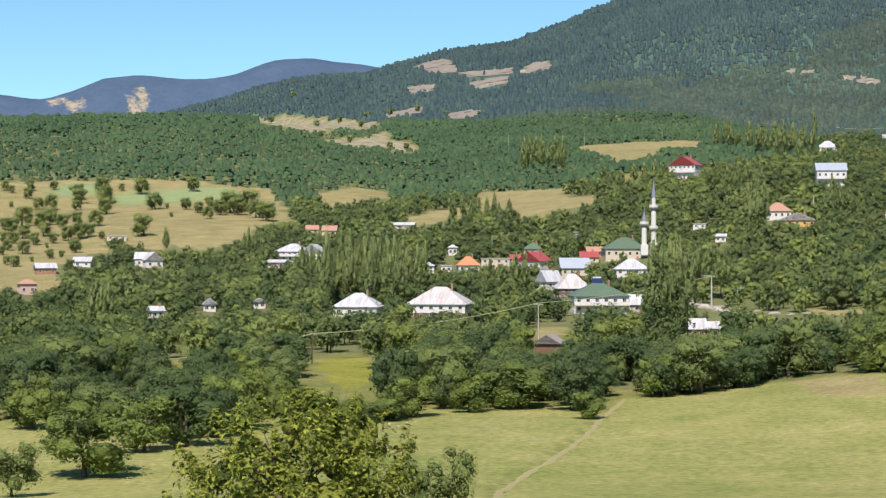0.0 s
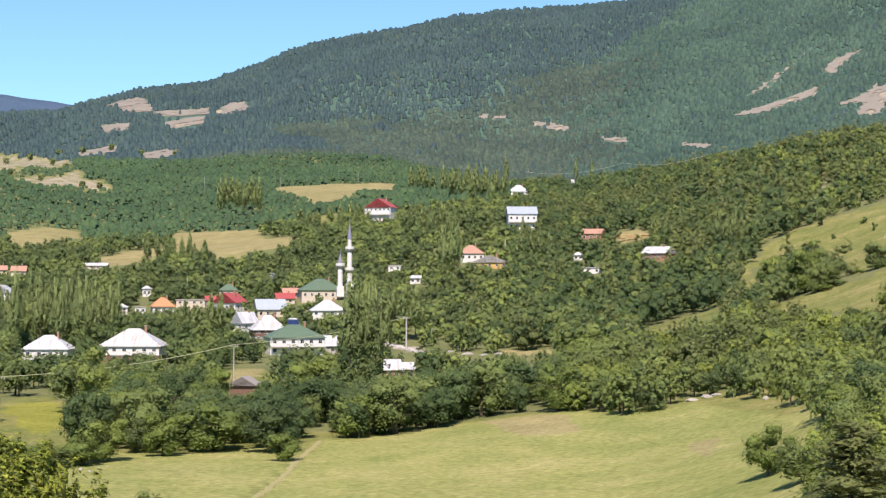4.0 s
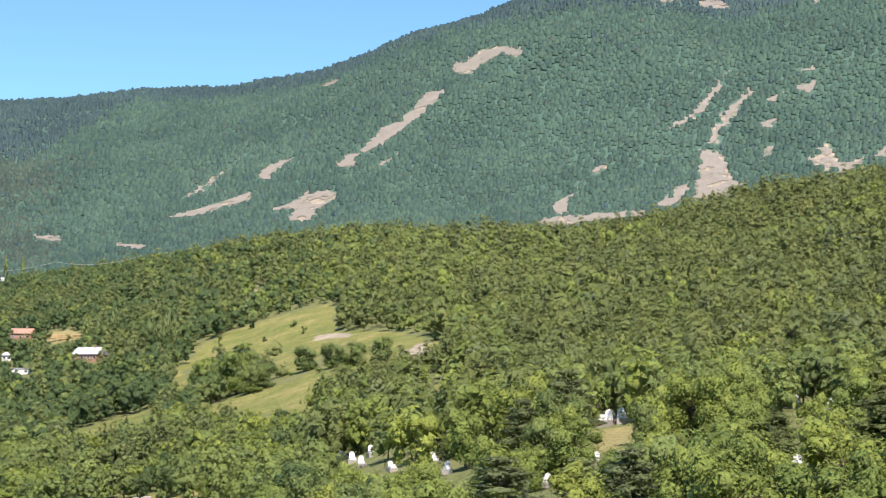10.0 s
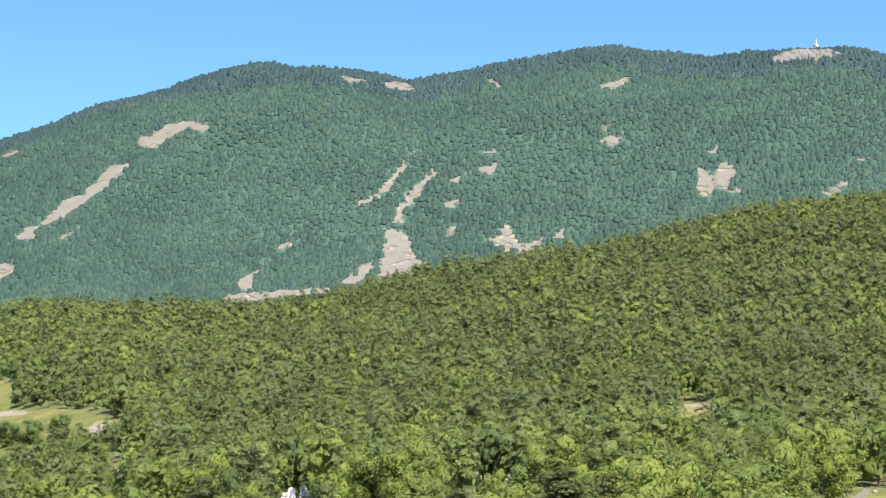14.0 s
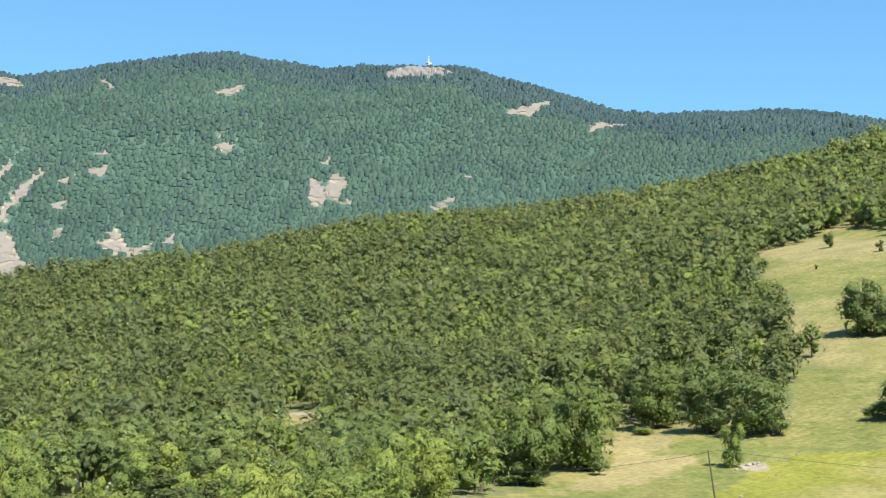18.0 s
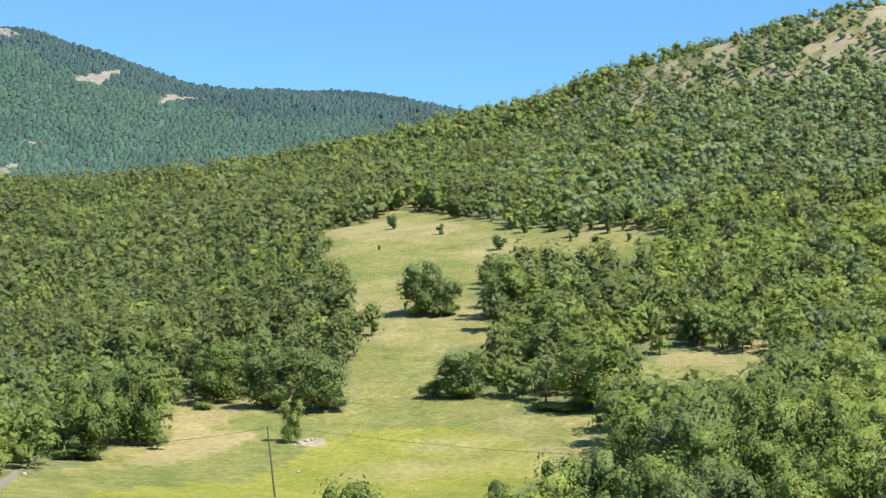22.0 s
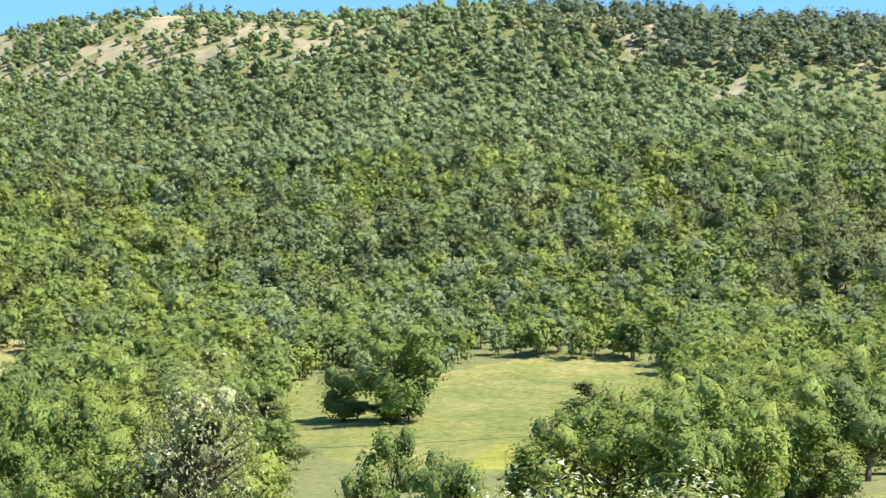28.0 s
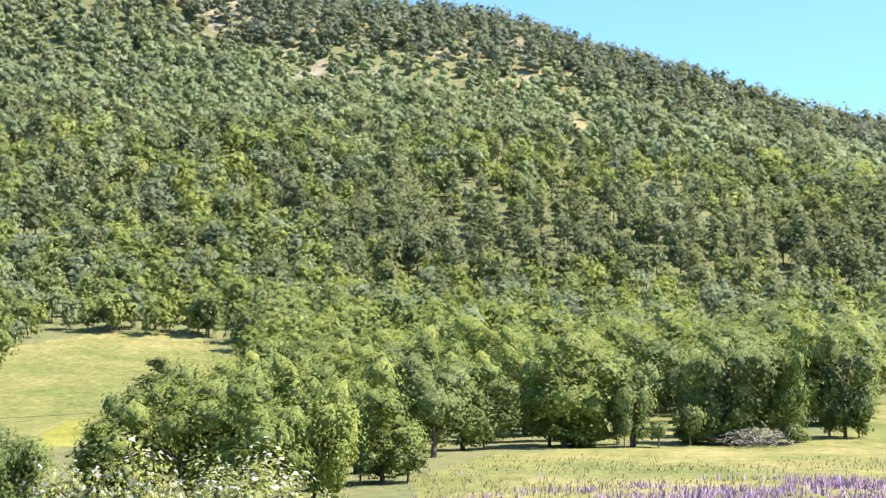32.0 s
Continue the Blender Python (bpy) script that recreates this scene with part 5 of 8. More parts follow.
def house(x, y, turn, w, d, wall_h, roof_h, kind="hip", wall=None, roof=None, storeys=1, label="", chimney=True, porch=False, over=0.5, ribs=True, windows=True, name="house", category="house", raise_by=0.0, plinth=None):
    root = new(name)
    tagged(root, label, category, "village houses" if name == "house" else "")
    z = float(ground(x, y)[0])
    HOUSE_SPOTS.append((x, y, w * 0.62 + 1.5)), OPEN_SPOTS.append((x, y, w * 0.62 + 1.5))
    root.matrix_basis = pose(x, y, z - 0.2 + raise_by, 0, 0, turn)
    wall, roof = wall or WHITE, roof or ZINC
    if plinth:
        part("lower_storey", block((-w / 2 + 0.15, -d / 2 + 0.15, -2.5, w / 2 - 0.15, d / 2 - 0.15, wall_h * 0.42)), plinth, root)
        part("wall", block((-w / 2, -d / 2, wall_h * 0.42, w / 2, d / 2, wall_h)), wall, root)
    else:
        part("wall", block((-w / 2, -d / 2, -2.5, w / 2, d / 2, wall_h)), wall, root)
    if kind in ("gable", "cross"):
        a, b = (d / 2 - 0.05, w / 2 - 0.05) if kind == "gable" else (w / 2 - 0.05, d / 2 - 0.05)
        hh = roof_h * a / (a + over) - 0.2
        for s in (-b, b):
            gb = bmesh.new()
            p = [(s, -a, wall_h), (s, a, wall_h), (s, 0, wall_h + hh)] if kind == "gable" else [(-a, s, wall_h), (a, s, wall_h), (0, s, wall_h + hh)]
            gb.faces.new([gb.verts.new(q) for q in p])
            part("gable", gb, wall, root)
    if kind == "flat":
        part("roof", block((-w / 2 - 0.3, -d / 2 - 0.3, wall_h, w / 2 + 0.3, d / 2 + 0.3, wall_h + 0.25)), roof, root)
    else:
        r = part("roof", roof_mesh(kind, w, d, roof_h, over), roof, root)
        r.location.z = wall_h + 0.1
        if ribs and kind in ("hip", "gable"):
            s = part("seams", seams(kind, w, d, roof_h, over), roof, r)
            s.location.z = 0.0
    if windows:
        n = max(2, round(w / 2.8))
        for s in range(storeys):
            zz = wall_h * (s + 0.34) / storeys
            for i in range(n):
                px = -w / 2 + (i + 0.5) * w / n
                if s == 0 and i == n // 2 and storeys > 1:
                    dr = part("door", block((-0.5, -0.06, 0, 0.5, 0.02, 2.0)), WOOD, root)
                    dr.matrix_basis = pose(px, -d / 2, 0.25)
                    part("handle", block((0.32, -0.12, 0.95, 0.42, -0.06, 1.05)), LEAD, dr)
                else:
                    window(root, px, zz, 1.1, min(1.3, wall_h / storeys * 0.45), -d / 2)
            for sgn in (-1, 1):
                for py in (-d / 4, d / 4):
                    window(root, py, zz, 1.0, min(1.2, wall_h / storeys * 0.45), 0, side=sgn * w / 2)
    if porch:
        b = part("balcony", block((-w / 2, -d / 2 - 1.4, wall_h * 0.46, w / 2, -d / 2 - 0.01, wall_h * 0.5)), CONCRETE, root)
        part("railing", block((-w / 2, -d / 2 - 1.4, wall_h * 0.5, w / 2, -d / 2 - 1.34, wall_h * 0.5 + 0.9)), wall, b)
        for px in (-w / 2 + 0.15, 0, w / 2 - 0.15):
            part("post", block((px - 0.1, -d / 2 - 1.35, -1.5, px + 0.1, -d / 2 - 1.15, wall_h)), CONCRETE, root)
    if chimney:
        c = part("chimney", block((w * 0.18, -0.3, wall_h + roof_h * 0.4, w * 0.18 + 0.55, 0.3, wall_h + roof_h + 0.8)), BRICK, root)
        part("cap", block((w * 0.18 - 0.08, -0.38, wall_h + roof_h + 0.8, w * 0.18 + 0.63, 0.38, wall_h + roof_h + 0.92)), CONCRETE, c)
    return root


def solar_heater(x, y, z, turn):
    root = tagged(new("solar_heater"), "solar water heater with a dark panel and tank on a roof", "solar heater")
    root.matrix_basis = pose(x, y, z, 0, 0, turn)
    part("panel", block((-1.6, -0.04, 0, 1.6, 0.04, 2.2)), PANEL, root).rotation_euler = (radians(-48), 0, 0)
    tank = part("tank", lathe([(0.01, -1.3), (0.32, -1.25), (0.32, 1.25), (0.01, 1.3)], 14), ZINC, root)
    tank.matrix_basis = pose(0, 1.75, 1.75, 0, 90, 0)
    for sx in (-1.2, 1.2):
        part("leg", block((sx - 0.05, 1.65, -1.2, sx + 0.05, 1.75, 1.6)), LEAD, root)


def minaret(x, y, base_z, height, radius, balconies, spire, label):
    root = tagged(new("minaret"), label, "minaret", "minarets of the mosque")
    HOUSE_SPOTS.append((x, y, 3)), OPEN_SPOTS.append((x, y, 3))
    root.matrix_basis = pose(x, y, base_z)
    top = height * (1 - spire)
    part("base", block((-radius * 1.35, -radius * 1.35, -2, radius * 1.35, radius * 1.35, height * 0.14)), WHITE, root)
    part("shaft", lathe([(radius, height * 0.12), (radius * 0.95, top * 0.72), (radius * 0.78, top * 0.74), (radius * 0.74, top)], 20), WHITE, root)
    for f in balconies:
        z = height * f
        b = part("balcony", lathe([(radius * 0.9, z - 1.3), (radius * 1.2, z - 0.8), (radius * 1.75, z - 0.1), (radius * 1.75, z + 0.95), (radius * 1.62, z + 0.95), (radius * 1.62, z), (radius * 0.7, z)], 20), WHITE, root)
        part("soffit", lathe([(radius * 1.0, z - 1.22), (radius * 1.35, z - 0.72), (radius * 1.36, z - 0.62), (radius * 1.0, z - 1.1)], 20), STONE, b)
    part("spire", lathe([(radius * 0.98, top), (radius * 0.9, top + 0.3), (radius * 0.45, top + (height - top) * 0.5), (0.05, height)], 20), LEAD, root, "grey lead-covered pointed spire")
    part("finial", lathe([(0.05, height - 0.1), (0.16, height + 0.25), (0.05, height + 0.5), (0.12, height + 0.75), (0.02, height + 1.2)], 8), LEAD, root)


def pole(x, y, height, lean=(0, 0), arms=0, lamp=0.0, wood=False, lattice=False, radius=0.14):
    root = tagged(new("utility_pole"), "weathered wooden power-line pole in the grass" if wood else "grey concrete power-line pole among trees", "pole", "power-line poles")
    z = float(ground(x, y)[0])
    root.matrix_basis = pose(x, y, z - 0.3, lean[1], lean[0], 0)
    if lattice:
        for sx in (-1, 1):
            for sy in (-1, 1):
                bm = bmesh.new()
                limbs = [bm.verts.new((sx * 0.55 + dx, sy * 0.55 + dy, 0)) for dx, dy in ((-.07, -.07), (.07, -.07), (.07, .07), (-.07, .07))]
                tops = [bm.verts.new((sx * 0.2 + dx, sy * 0.2 + dy, height)) for dx, dy in ((-.07, -.07), (.07, -.07), (.07, .07), (-.07, .07))]
                for k in range(4):
                    bm.faces.new((limbs[k], limbs[(k + 1) % 4], tops[(k + 1) % 4], tops[k]))
                part("leg", bm, LEAD, root)
        part("bracing", block(*[(-0.55 + 0.35 * f, -0.55 + 0.35 * f, height * f - 0.06, 0.55 - 0.35 * f, 0.55 - 0.35 * f, height * f + 0.06) for f in (0.15, 0.3, 0.45, 0.6, 0.75, 0.9)]), LEAD, root)
    else:
        part("shaft", lathe([(radius, 0), (radius * 0.6, height)], 8), BARK if wood else CONCRETE, root)
    for k in range(arms):
        a = part("crossarm", block((-1.0, -0.06, height - 0.5 - 0.9 * k, 1.0, 0.06, height - 0.38 - 0.9 * k)), BARK if wood else CONCRETE, root)
        for px in (-0.9, -0.4, 0.4, 0.9):
            i = part("insulator", lathe([(0.05, 0), (0.08, 0.08), (0.04, 0.22)], 6), MARBLE, a)
            i.location = (px, 0, height - 0.38 - 0.9 * k)
    if lamp:
        arm = part("lamp_arm", block((0, -0.04, height - 0.1, lamp, 0.04, height)), CONCRETE, root)
        part("lamp_head", block((lamp - 0.1, -0.12, height - 0.18, lamp + 0.6, 0.12, height - 0.02)), CONCRETE, arm)
    return Vector((x, y, z + height - 0.35))


def cable(points, sag, material, radius):
    """A line that hangs from point to point."""
    cu = bpy.data.curves.new("power_line", "CURVE")
    cu.dimensions, cu.bevel_depth, cu.bevel_resolution = "3D", radius, 1
    pts = []
    for p, q in zip(points, points[1:]):
        for k in range(12):
            f = k / 12
            pts.append(Vector(p).lerp(Vector(q), f) - Vector((0, 0, 4 * sag * f * (1 - f))))
    pts.append(Vector(points[-1]))
    sp = cu.splines.new("POLY")
    sp.points.add(len(pts) - 1)
    for a, b in zip(sp.points, pts):
        a.co = (*b, 1)
    cu.materials.append(material)
    tagged(new("power_line", cu), "thin sagging power line strung between poles", "cable", "power lines")

draw_screes()

# ---- village ----
house(-0.6, 492.8, -12, 16.3, 13.0, 4.1, 4.7, "hip", WHITE, RUSTY, 2, "white two-storey village house with a rusting hipped sheet roof", plinth=WOOD)
house(-23.7, 499.5, -11, 12.4, 9.9, 2.9, 3.8, "hip", WHITE, ZINC, 1, "white village house with a pale zinc hipped roof")
house(-62.6, 742.8, -15, 12.8, 10.2, 3.8, 3.3, "hip", WHITE, ZINC, 2, "white two-storey house with a pale zinc hipped roof", porch=True)
house(-53.7, 737.8, -16, 8.8, 7.1, 4.2, 3.1, "cross", WHITE, ZINC, 2, "white gabled wing of a two-storey house", chimney=False)
house(-66.9, 717.4, -15, 7.2, 5.8, 2.3, 1.1, "gable", PINK, ZINC, 1, "low rose-walled outbuilding beside a white house", chimney=False)
house(-122.7, 728.2, -0, 7.0, 5.6, 3.3, 2.8, "gable", WHITE, ZINC, 1, "white house with a pale sheet roof beside a poplar")
house(-117.7, 717.6, 24, 6.9, 5.5, 3.2, 3.2, "cross", WHITE, RUSTY, 1, "white gabled house front with a faded roof in the trees")
house(-155.4, 691.4, 23, 7.6, 6.1, 2.2, 2.0, "gable", BRICK, ZINC, 1, "low brick barn with a pale sheet roof", chimney=False)
house(-146.9, 722.6, 1, 7.0, 5.6, 2.2, 1.9, "gable", WHITE, ZINC, 1, "low white barn with a pale sheet roof", chimney=False)
house(-159.0, 863.2, 10, 9.1, 7.3, 2.2, 1.1, "flat", CREAM, ZINC, 1, "low shed with a flat grey roof on the dry field", chimney=False)
house(-145.0, 617.2, 23, 5.9, 4.7, 4.0, 1.6, "hip", PINK, TILE_ROOF, 1, "rose-walled house with a clay-tiled roof", chimney=False)
house(-80.8, 498.6, 29, 3.6, 2.9, 2.2, 1.3, "gable", WHITE, ZINC, 1, "small sheet-roofed shed among trees")
house(-67.9, 515.2, 8, 3.5, 2.8, 2.2, 1.8, "cross", WHITE, ZINC, 1, "small white gabled hut among trees", chimney=False)
house(-54.8, 528.8, 6, 3.5, 2.8, 2.2, 1.0, "cross", WHITE, ZINC, 1, "small white gabled hut among trees", chimney=False)
house(-66.4, 897.0, 9, 5.9, 4.7, 2.2, 2.3, "gable", CREAM, TILE_ROOF, 1, "small house with a clay-tiled roof")
house(-56.6, 885.9, -4, 6.9, 5.5, 2.2, 2.6, "gable", CREAM, TILE_ROOF, 1, "small house with a clay-tiled roof")
house(-19.9, 889.0, -7, 11.5, 5.2, 2.2, 1.4, "gable", CREAM, ZINC, 1, "long low barn with a pale sheet roof", chimney=False)
house(-5.7, 666.8, 0, 4.7, 3.8, 3.6, 1.3, "hip", WHITE, ZINC, 2, "narrow white two-storey house", chimney=False)
house(1.3, 674.2, -0, 3.9, 3.1, 2.6, 1.1, "flat", WHITE, CONCRETE, 1, "small white flat-roofed house", chimney=False)
house(4.1, 750.0, -0, 3.5, 2.8, 3.4, 1.2, "hip", WHITE, ZINC, 1, "small white tower-like water house on a hillock", chimney=False)
house(9.5, 674.2, 7, 8.0, 6.4, 2.6, 3.4, "hip", WHITE, ORANGE_ROOF, 1, "white house with an orange hipped roof")
house(20.2, 680.5, -2, 10.7, 8.6, 4.3, 0.7, "flat", CREAM, CONCRETE, 2, "cream flat-roofed two-storey house", chimney=False)
house(34.8, 673.0, -38, 10.2, 8.1, 3.4, 3.7, "cross", WHITE, RED_ROOF, 1, "white house with a bright red gabled roof")
house(28.0, 690.2, 8, 3.5, 2.8, 2.6, 1.8, "gable", CREAM, RED_ROOF, 1, "small house with a red sheet roof", chimney=False)
house(37.0, 730.0, -3, 7.4, 5.9, 2.2, 2.6, "hip", CREAM, GREEN_ROOF, 1, "house with a grey-green hipped roof")
house(46.9, 633.7, 4, 10.0, 8.0, 2.8, 3.7, "gable", CREAM, BLUE_ROOF, 1, "house with a blue-grey sheet roof")
house(56.3, 684.2, 5, 6.9, 5.5, 2.2, 2.2, "gable", CREAM, RED_ROOF, 1, "small house with a red gabled roof")
house(59.6, 697.3, 5, 6.1, 4.9, 2.2, 2.0, "gable", PINK, TILE_ROOF, 1, "rose-walled house with a faded tiled roof")
house(65.4, 615.4, -0, 11.2, 9.0, 2.2, 3.6, "hip", WHITE, ZINC, 1, "low house with a bright white sheet roof")
house(41.3, 567.4, 8, 10.3, 8.2, 3.1, 4.7, "hip", WOOD, RUSTY, 2, "old timber house with a large streaked sheet roof", plinth=STONE)
house(35.5, 591.3, 37, 6.6, 5.2, 2.6, 3.8, "gable", WHITE, ZINC, 1, "house with a pale sheet roof")
house(44.6, 509.7, 5, 15.7, 12.5, 4.9, 3.6, "hip", WHITE, GREEN_ROOF, 2, "large white house with a green hipped roof", porch=True)
house(54.6, 513.8, 4, 5.3, 4.3, 2.2, 3.0, "gable", CONCRETE, ZINC, 1, "barn with a corrugated pale roof beside the green-roofed house", chimney=False)
house(22.2, 367.3, -21, 5.3, 4.2, 2.2, 1.8, "cross", WOOD, GREY_BOARDS, 1, "old dark timber barn with a grey gabled roof", chimney=False, windows=False, name="barn", category="barn")
house(58.5, 409.0, 7, 3.7, 2.9, 2.2, 2.4, "gable", BRICK, ZINC, 1, "brick shed with a white sheet roof", chimney=False)
house(61.7, 411.0, 11, 4.0, 3.2, 2.2, 1.6, "gable", STONE, ZINC, 1, "low stone shed with a pale sheet roof", chimney=False)
house(141.9, 1034.0, -28, 15.7, 12.5, 8.3, 5.3, "cross", WHITE, RED_ROOF, 3, "three-storey white house with a red gabled roof", porch=True)
house(183.9, 839.8, -7, 13.8, 11.1, 7.7, 3.8, "gable", WHITE, BLUE_ROOF, 2, "two-storey white house with a blue-grey roof", porch=True)
house(246.6, 1135.9, -12, 13.1, 10.5, 2.2, 4.5, "hip", WHITE, ZINC, 1, "low house with a white sheet roof on the hill")
house(143.8, 761.0, -1, 10.4, 8.3, 3.2, 3.7, "hip", WHITE, TILE_ROOF, 1, "white house with an orange tiled roof")
house(144.5, 722.1, -11, 14.5, 8.7, 2.6, 3.1, "cross", YELLOW, RUSTY, 1, "ochre house with a wide grey gabled roof")
house(110.0, 759.4, -8, 5.4, 4.3, 2.2, 0.7, "flat", WHITE, CONCRETE, 1, "small flat-roofed house among trees", chimney=False)
house(198.3, 758.1, -30, 9.0, 7.2, 3.0, 2.3, "gable", BRICK, TILE_ROOF, 1, "brick house with a tiled roof on the hill")
house(194.2, 644.6, -47, 10.2, 8.1, 2.6, 2.6, "gable", BRICK, ZINC, 1, "brick house with one pale and one brown roof slope")
house(171.0, 655.0, -15, 6.8, 5.4, 2.2, 0.6, "flat", WHITE, ZINC, 1, "low white flat-roofed shed", chimney=False)
house(178.7, 707.6, -14, 3.5, 2.8, 2.3, 1.2, "hip", WHITE, ZINC, 1, "small white hut among garden trees", chimney=False)
house(525.5, 2103.2, -14, 6.5, 5.2, 5.5, 2.1, "flat", WHITE, ZINC, 1, "small white hut on the hill", chimney=False)
house(110.0, 701.6, -9, 4.1, 3.3, 2.2, 1.1, "gable", WHITE, ZINC, 1, "small white hut among trees", chimney=False)
house(70.4, 687.3, 2, 16.2, 13.0, 3.5, 4.4, "hip", CREAM, GREEN_ROOF, 1, "village mosque with cream walls and a green hipped roof", name="mosque", category="mosque")
minaret(80.6, 677.1, 1.6, 27.9, 1.00, (0.33, 0.62), 0.24, "tall white mosque minaret with two balconies and a grey spire")
minaret(77.0, 677.5, 2.5, 15.1, 1.00, (0.66,), 0.26, "shorter white mosque minaret with a pointed spire")
line_d = pole(22.3, 413.9, 9.0, arms=1)
line_c = pole(-25.4, 343.5, 6.3, wood=True, arms=1)
line_b = pole(-55.5, 314.6, 3.3, arms=1)
line_a = pole(-78.6, 291.9, 3.6)
line_e = pole(78.3, 516.1, 10.2, arms=1, lamp=-2.5, radius=0.3)
pole(86.2, 518.2, 5.6, lamp=0.8)
pole(-30.1, 586.0, 6.9, lamp=-0.6)
pole(53.1, 707.7, 10.5, lattice=True, arms=2)
pole(24.0, 578.4, 14.1)
pole(20.7, 744.9, 7.9)
pole(154.4, 737.5, 9.7, radius=0.3)
pole(199.6, 1611.7, 10.6)
pole(120.0, 1503.7, 12.8)
pole(57.1, 1544.0, 15.1)
pole(478.8, 2149.0, 12.0)
pole(119.8, 214.6, 4.0)
field_pole = pole(149.7, 87.7, 7.2, lean=(-3.1, -6.3), wood=True, radius=0.11)
solar_heater(44.6, 509.7, -7.9, 5)
cable([line_a, line_b, line_c, line_d, line_e], 1.2, CORD, 0.085)
cable([(140.7, 105.7, 1.3), field_pole, (162.6, 56.2, 0.5)], 0.5, WIRE, 0.02)
cable([(162.6, 56.2, 0.5), (164.9, -5.2, 3.3)], 0.6, WIRE, 0.02)
cable([(212.2, 956.7, 69.9), (255.8, 914.9, 72.4), (293.0, 882.6, 75.2)], 3.0, PALE_WIRE, 0.08)
ribbon("footpath", [(27.0, 263.8), (22.4, 243.7), (18.8, 223.2), (13.2, 198.5), (8.8, 182.6), (5.3, 165.0), (3.7, 130.8)], 0.85, TRODDEN, "narrow trodden earth path across the meadow")
ribbon("track", [(75.7, 546.6), (78.2, 531.2), (80.4, 518.1), (79.3, 485.2)], 2.2, CONCRETE, "pale concrete lane edge by the village")
# the power line is not hidden by trees
OPEN_SPOTS += [(-63, 252, 10, 5.3), (-56, 264, 10, 5.0), (-49, 281, 10, 4.2), (-42, 287, 10, 5.0), (-32, 293, 10, 6.1), (-22, 299, 10, 7.5), (-14, 310, 10, 7.8), (-6, 325, 10, 7.8), (4, 335, 10, 8.3), (13, 345, 10, 9.2), (19, 349, 10, 10.2)]

# ---- graves and stones in the grass: east, north, size ----
GRAVES = [(105.1, 159.7, 1.01), (99.1, 214.9, 0.78), (96.9, 201.4, 0.86), (86.0, 164.0, 0.78), (106.5, 159.5, 1.01), (95.0, 202.9, 0.86), (90.5, 190.7, 0.78), (81.2, 151.7, 0.70), (125.6, 153.6, 0.94), (123.5, 145.4, 0.78), (87.4, 106.9, 0.86), (84.0, 129.6, 0.62), (101.9, 233.3, 0.55), (74.6, 122.3, 0.62), (83.9, 169.6, 0.62)]
ROCKS = [(84.8, 263.6, 2.30), (87.5, 264.9, 2.67), (89.3, 265.5, 1.61), (89.4, 243.9, 1.33), (-7.0, 233.0, 0.74), (-5.8, 229.6, 0.59), (-4.8, 234.9, 0.60), (-3.7, 236.0, 0.45), (188.8, 107.3, 0.83), (190.4, 107.2, 0.98), (191.3, 106.9, 0.84), (187.4, 106.0, 0.69), (192.1, 106.8, 0.56), (187.2, 107.1, 0.62), (146.1, 115.0, 0.71), (112.6, 94.1, 0.75), (86.8, 489.1, 3.17), (89.0, 475.7, 3.40), (91.9, 467.5, 3.35), (96.3, 466.8, 3.04), (85.3, 508.3, 2.30), (75.4, 535.9, 2.42), (76.6, 526.0, 3.05), (78.7, 515.7, 3.00), (78.7, 493.9, 2.55)]
OTHER_SPOTS = [(209, 730, 8.0), (115, -47, 3.0), (130, 106, 2.0)]
HOUSE_SPOTS += [(x, y, 1.3) for x, y, s in GRAVES] + [(x, y, s * 0.6 + 0.8) for x, y, s in ROCKS] + OTHER_SPOTS + [(102, 119, 1.2), (143, 177, 1.2), (137, 286, 1.2), (115, 108, 1.2)]
OPEN_SPOTS += [(x, y, 0.5, 0.25) for x, y, s in GRAVES] + [(x, y, s * 0.6 + 0.8) for x, y, s in ROCKS] + OTHER_SPOTS

# ---- trees and bushes that stand apart ----
# meadow edge below the village
stand("oak_tree", -36.5, 180.5, 8.6, 11.8)
stand("oak_tree", -34.1, 202.2, 7.1, 9.2)
stand("dusty_oak_tree", -38.9, 160.1, 5.1, 5.8)
stand("dusty_oak_tree", 0.7, 136.6, 4.9, 4.4, 1)
stand("dusty_oak_tree", -1.6, 132.9, 3.6, 3.0)
stand("oak_tree", 19.5, 238.7, 4.0, 6.1)
stand("oak_tree", -24.1, 249.0, 6.0, 8.8)
stand("oak_tree", -53.0, 229.3, 7.3, 9.0)
stand("oak_tree", -4.2, 243.2, 6.1, 8.5)
stand("oak_tree", 11.1, 255.9, 7.5, 12.3)
stand("oak_tree", 3.7, 250.1, 6.4, 7.2)
stand("oak_tree", 32.7, 340.1, 9.7, 12.5, label="round dark-green tree in front of the village houses")
stand("oak_tree", -15.9, 238.6, 4.0, 6.9)
stand("dusty_oak_tree", -10.9, 236.8, 3.4, 6.4)
stand("oak_tree", -7.0, 238.3, 4.1, 7.2)
stand("oak_tree", -13.4, 234.9, 3.1, 5.3)
stand("oak_tree", -19.1, 235.8, 4.4, 7.6)
stand("near_oak_tree", -5.0, 59.7, 8.3, 8.4)
stand("oak_tree", 59.3, 161.3, 5.4, 6.0)
stand("dusty_oak_tree", 55.1, 141.6, 4.3, 5.8)
stand("bright_oak_tree", 39.0, 86.6, 5.1, 6.1)
stand("bright_oak_tree", 41.4, 79.9, 4.3, 6.3)
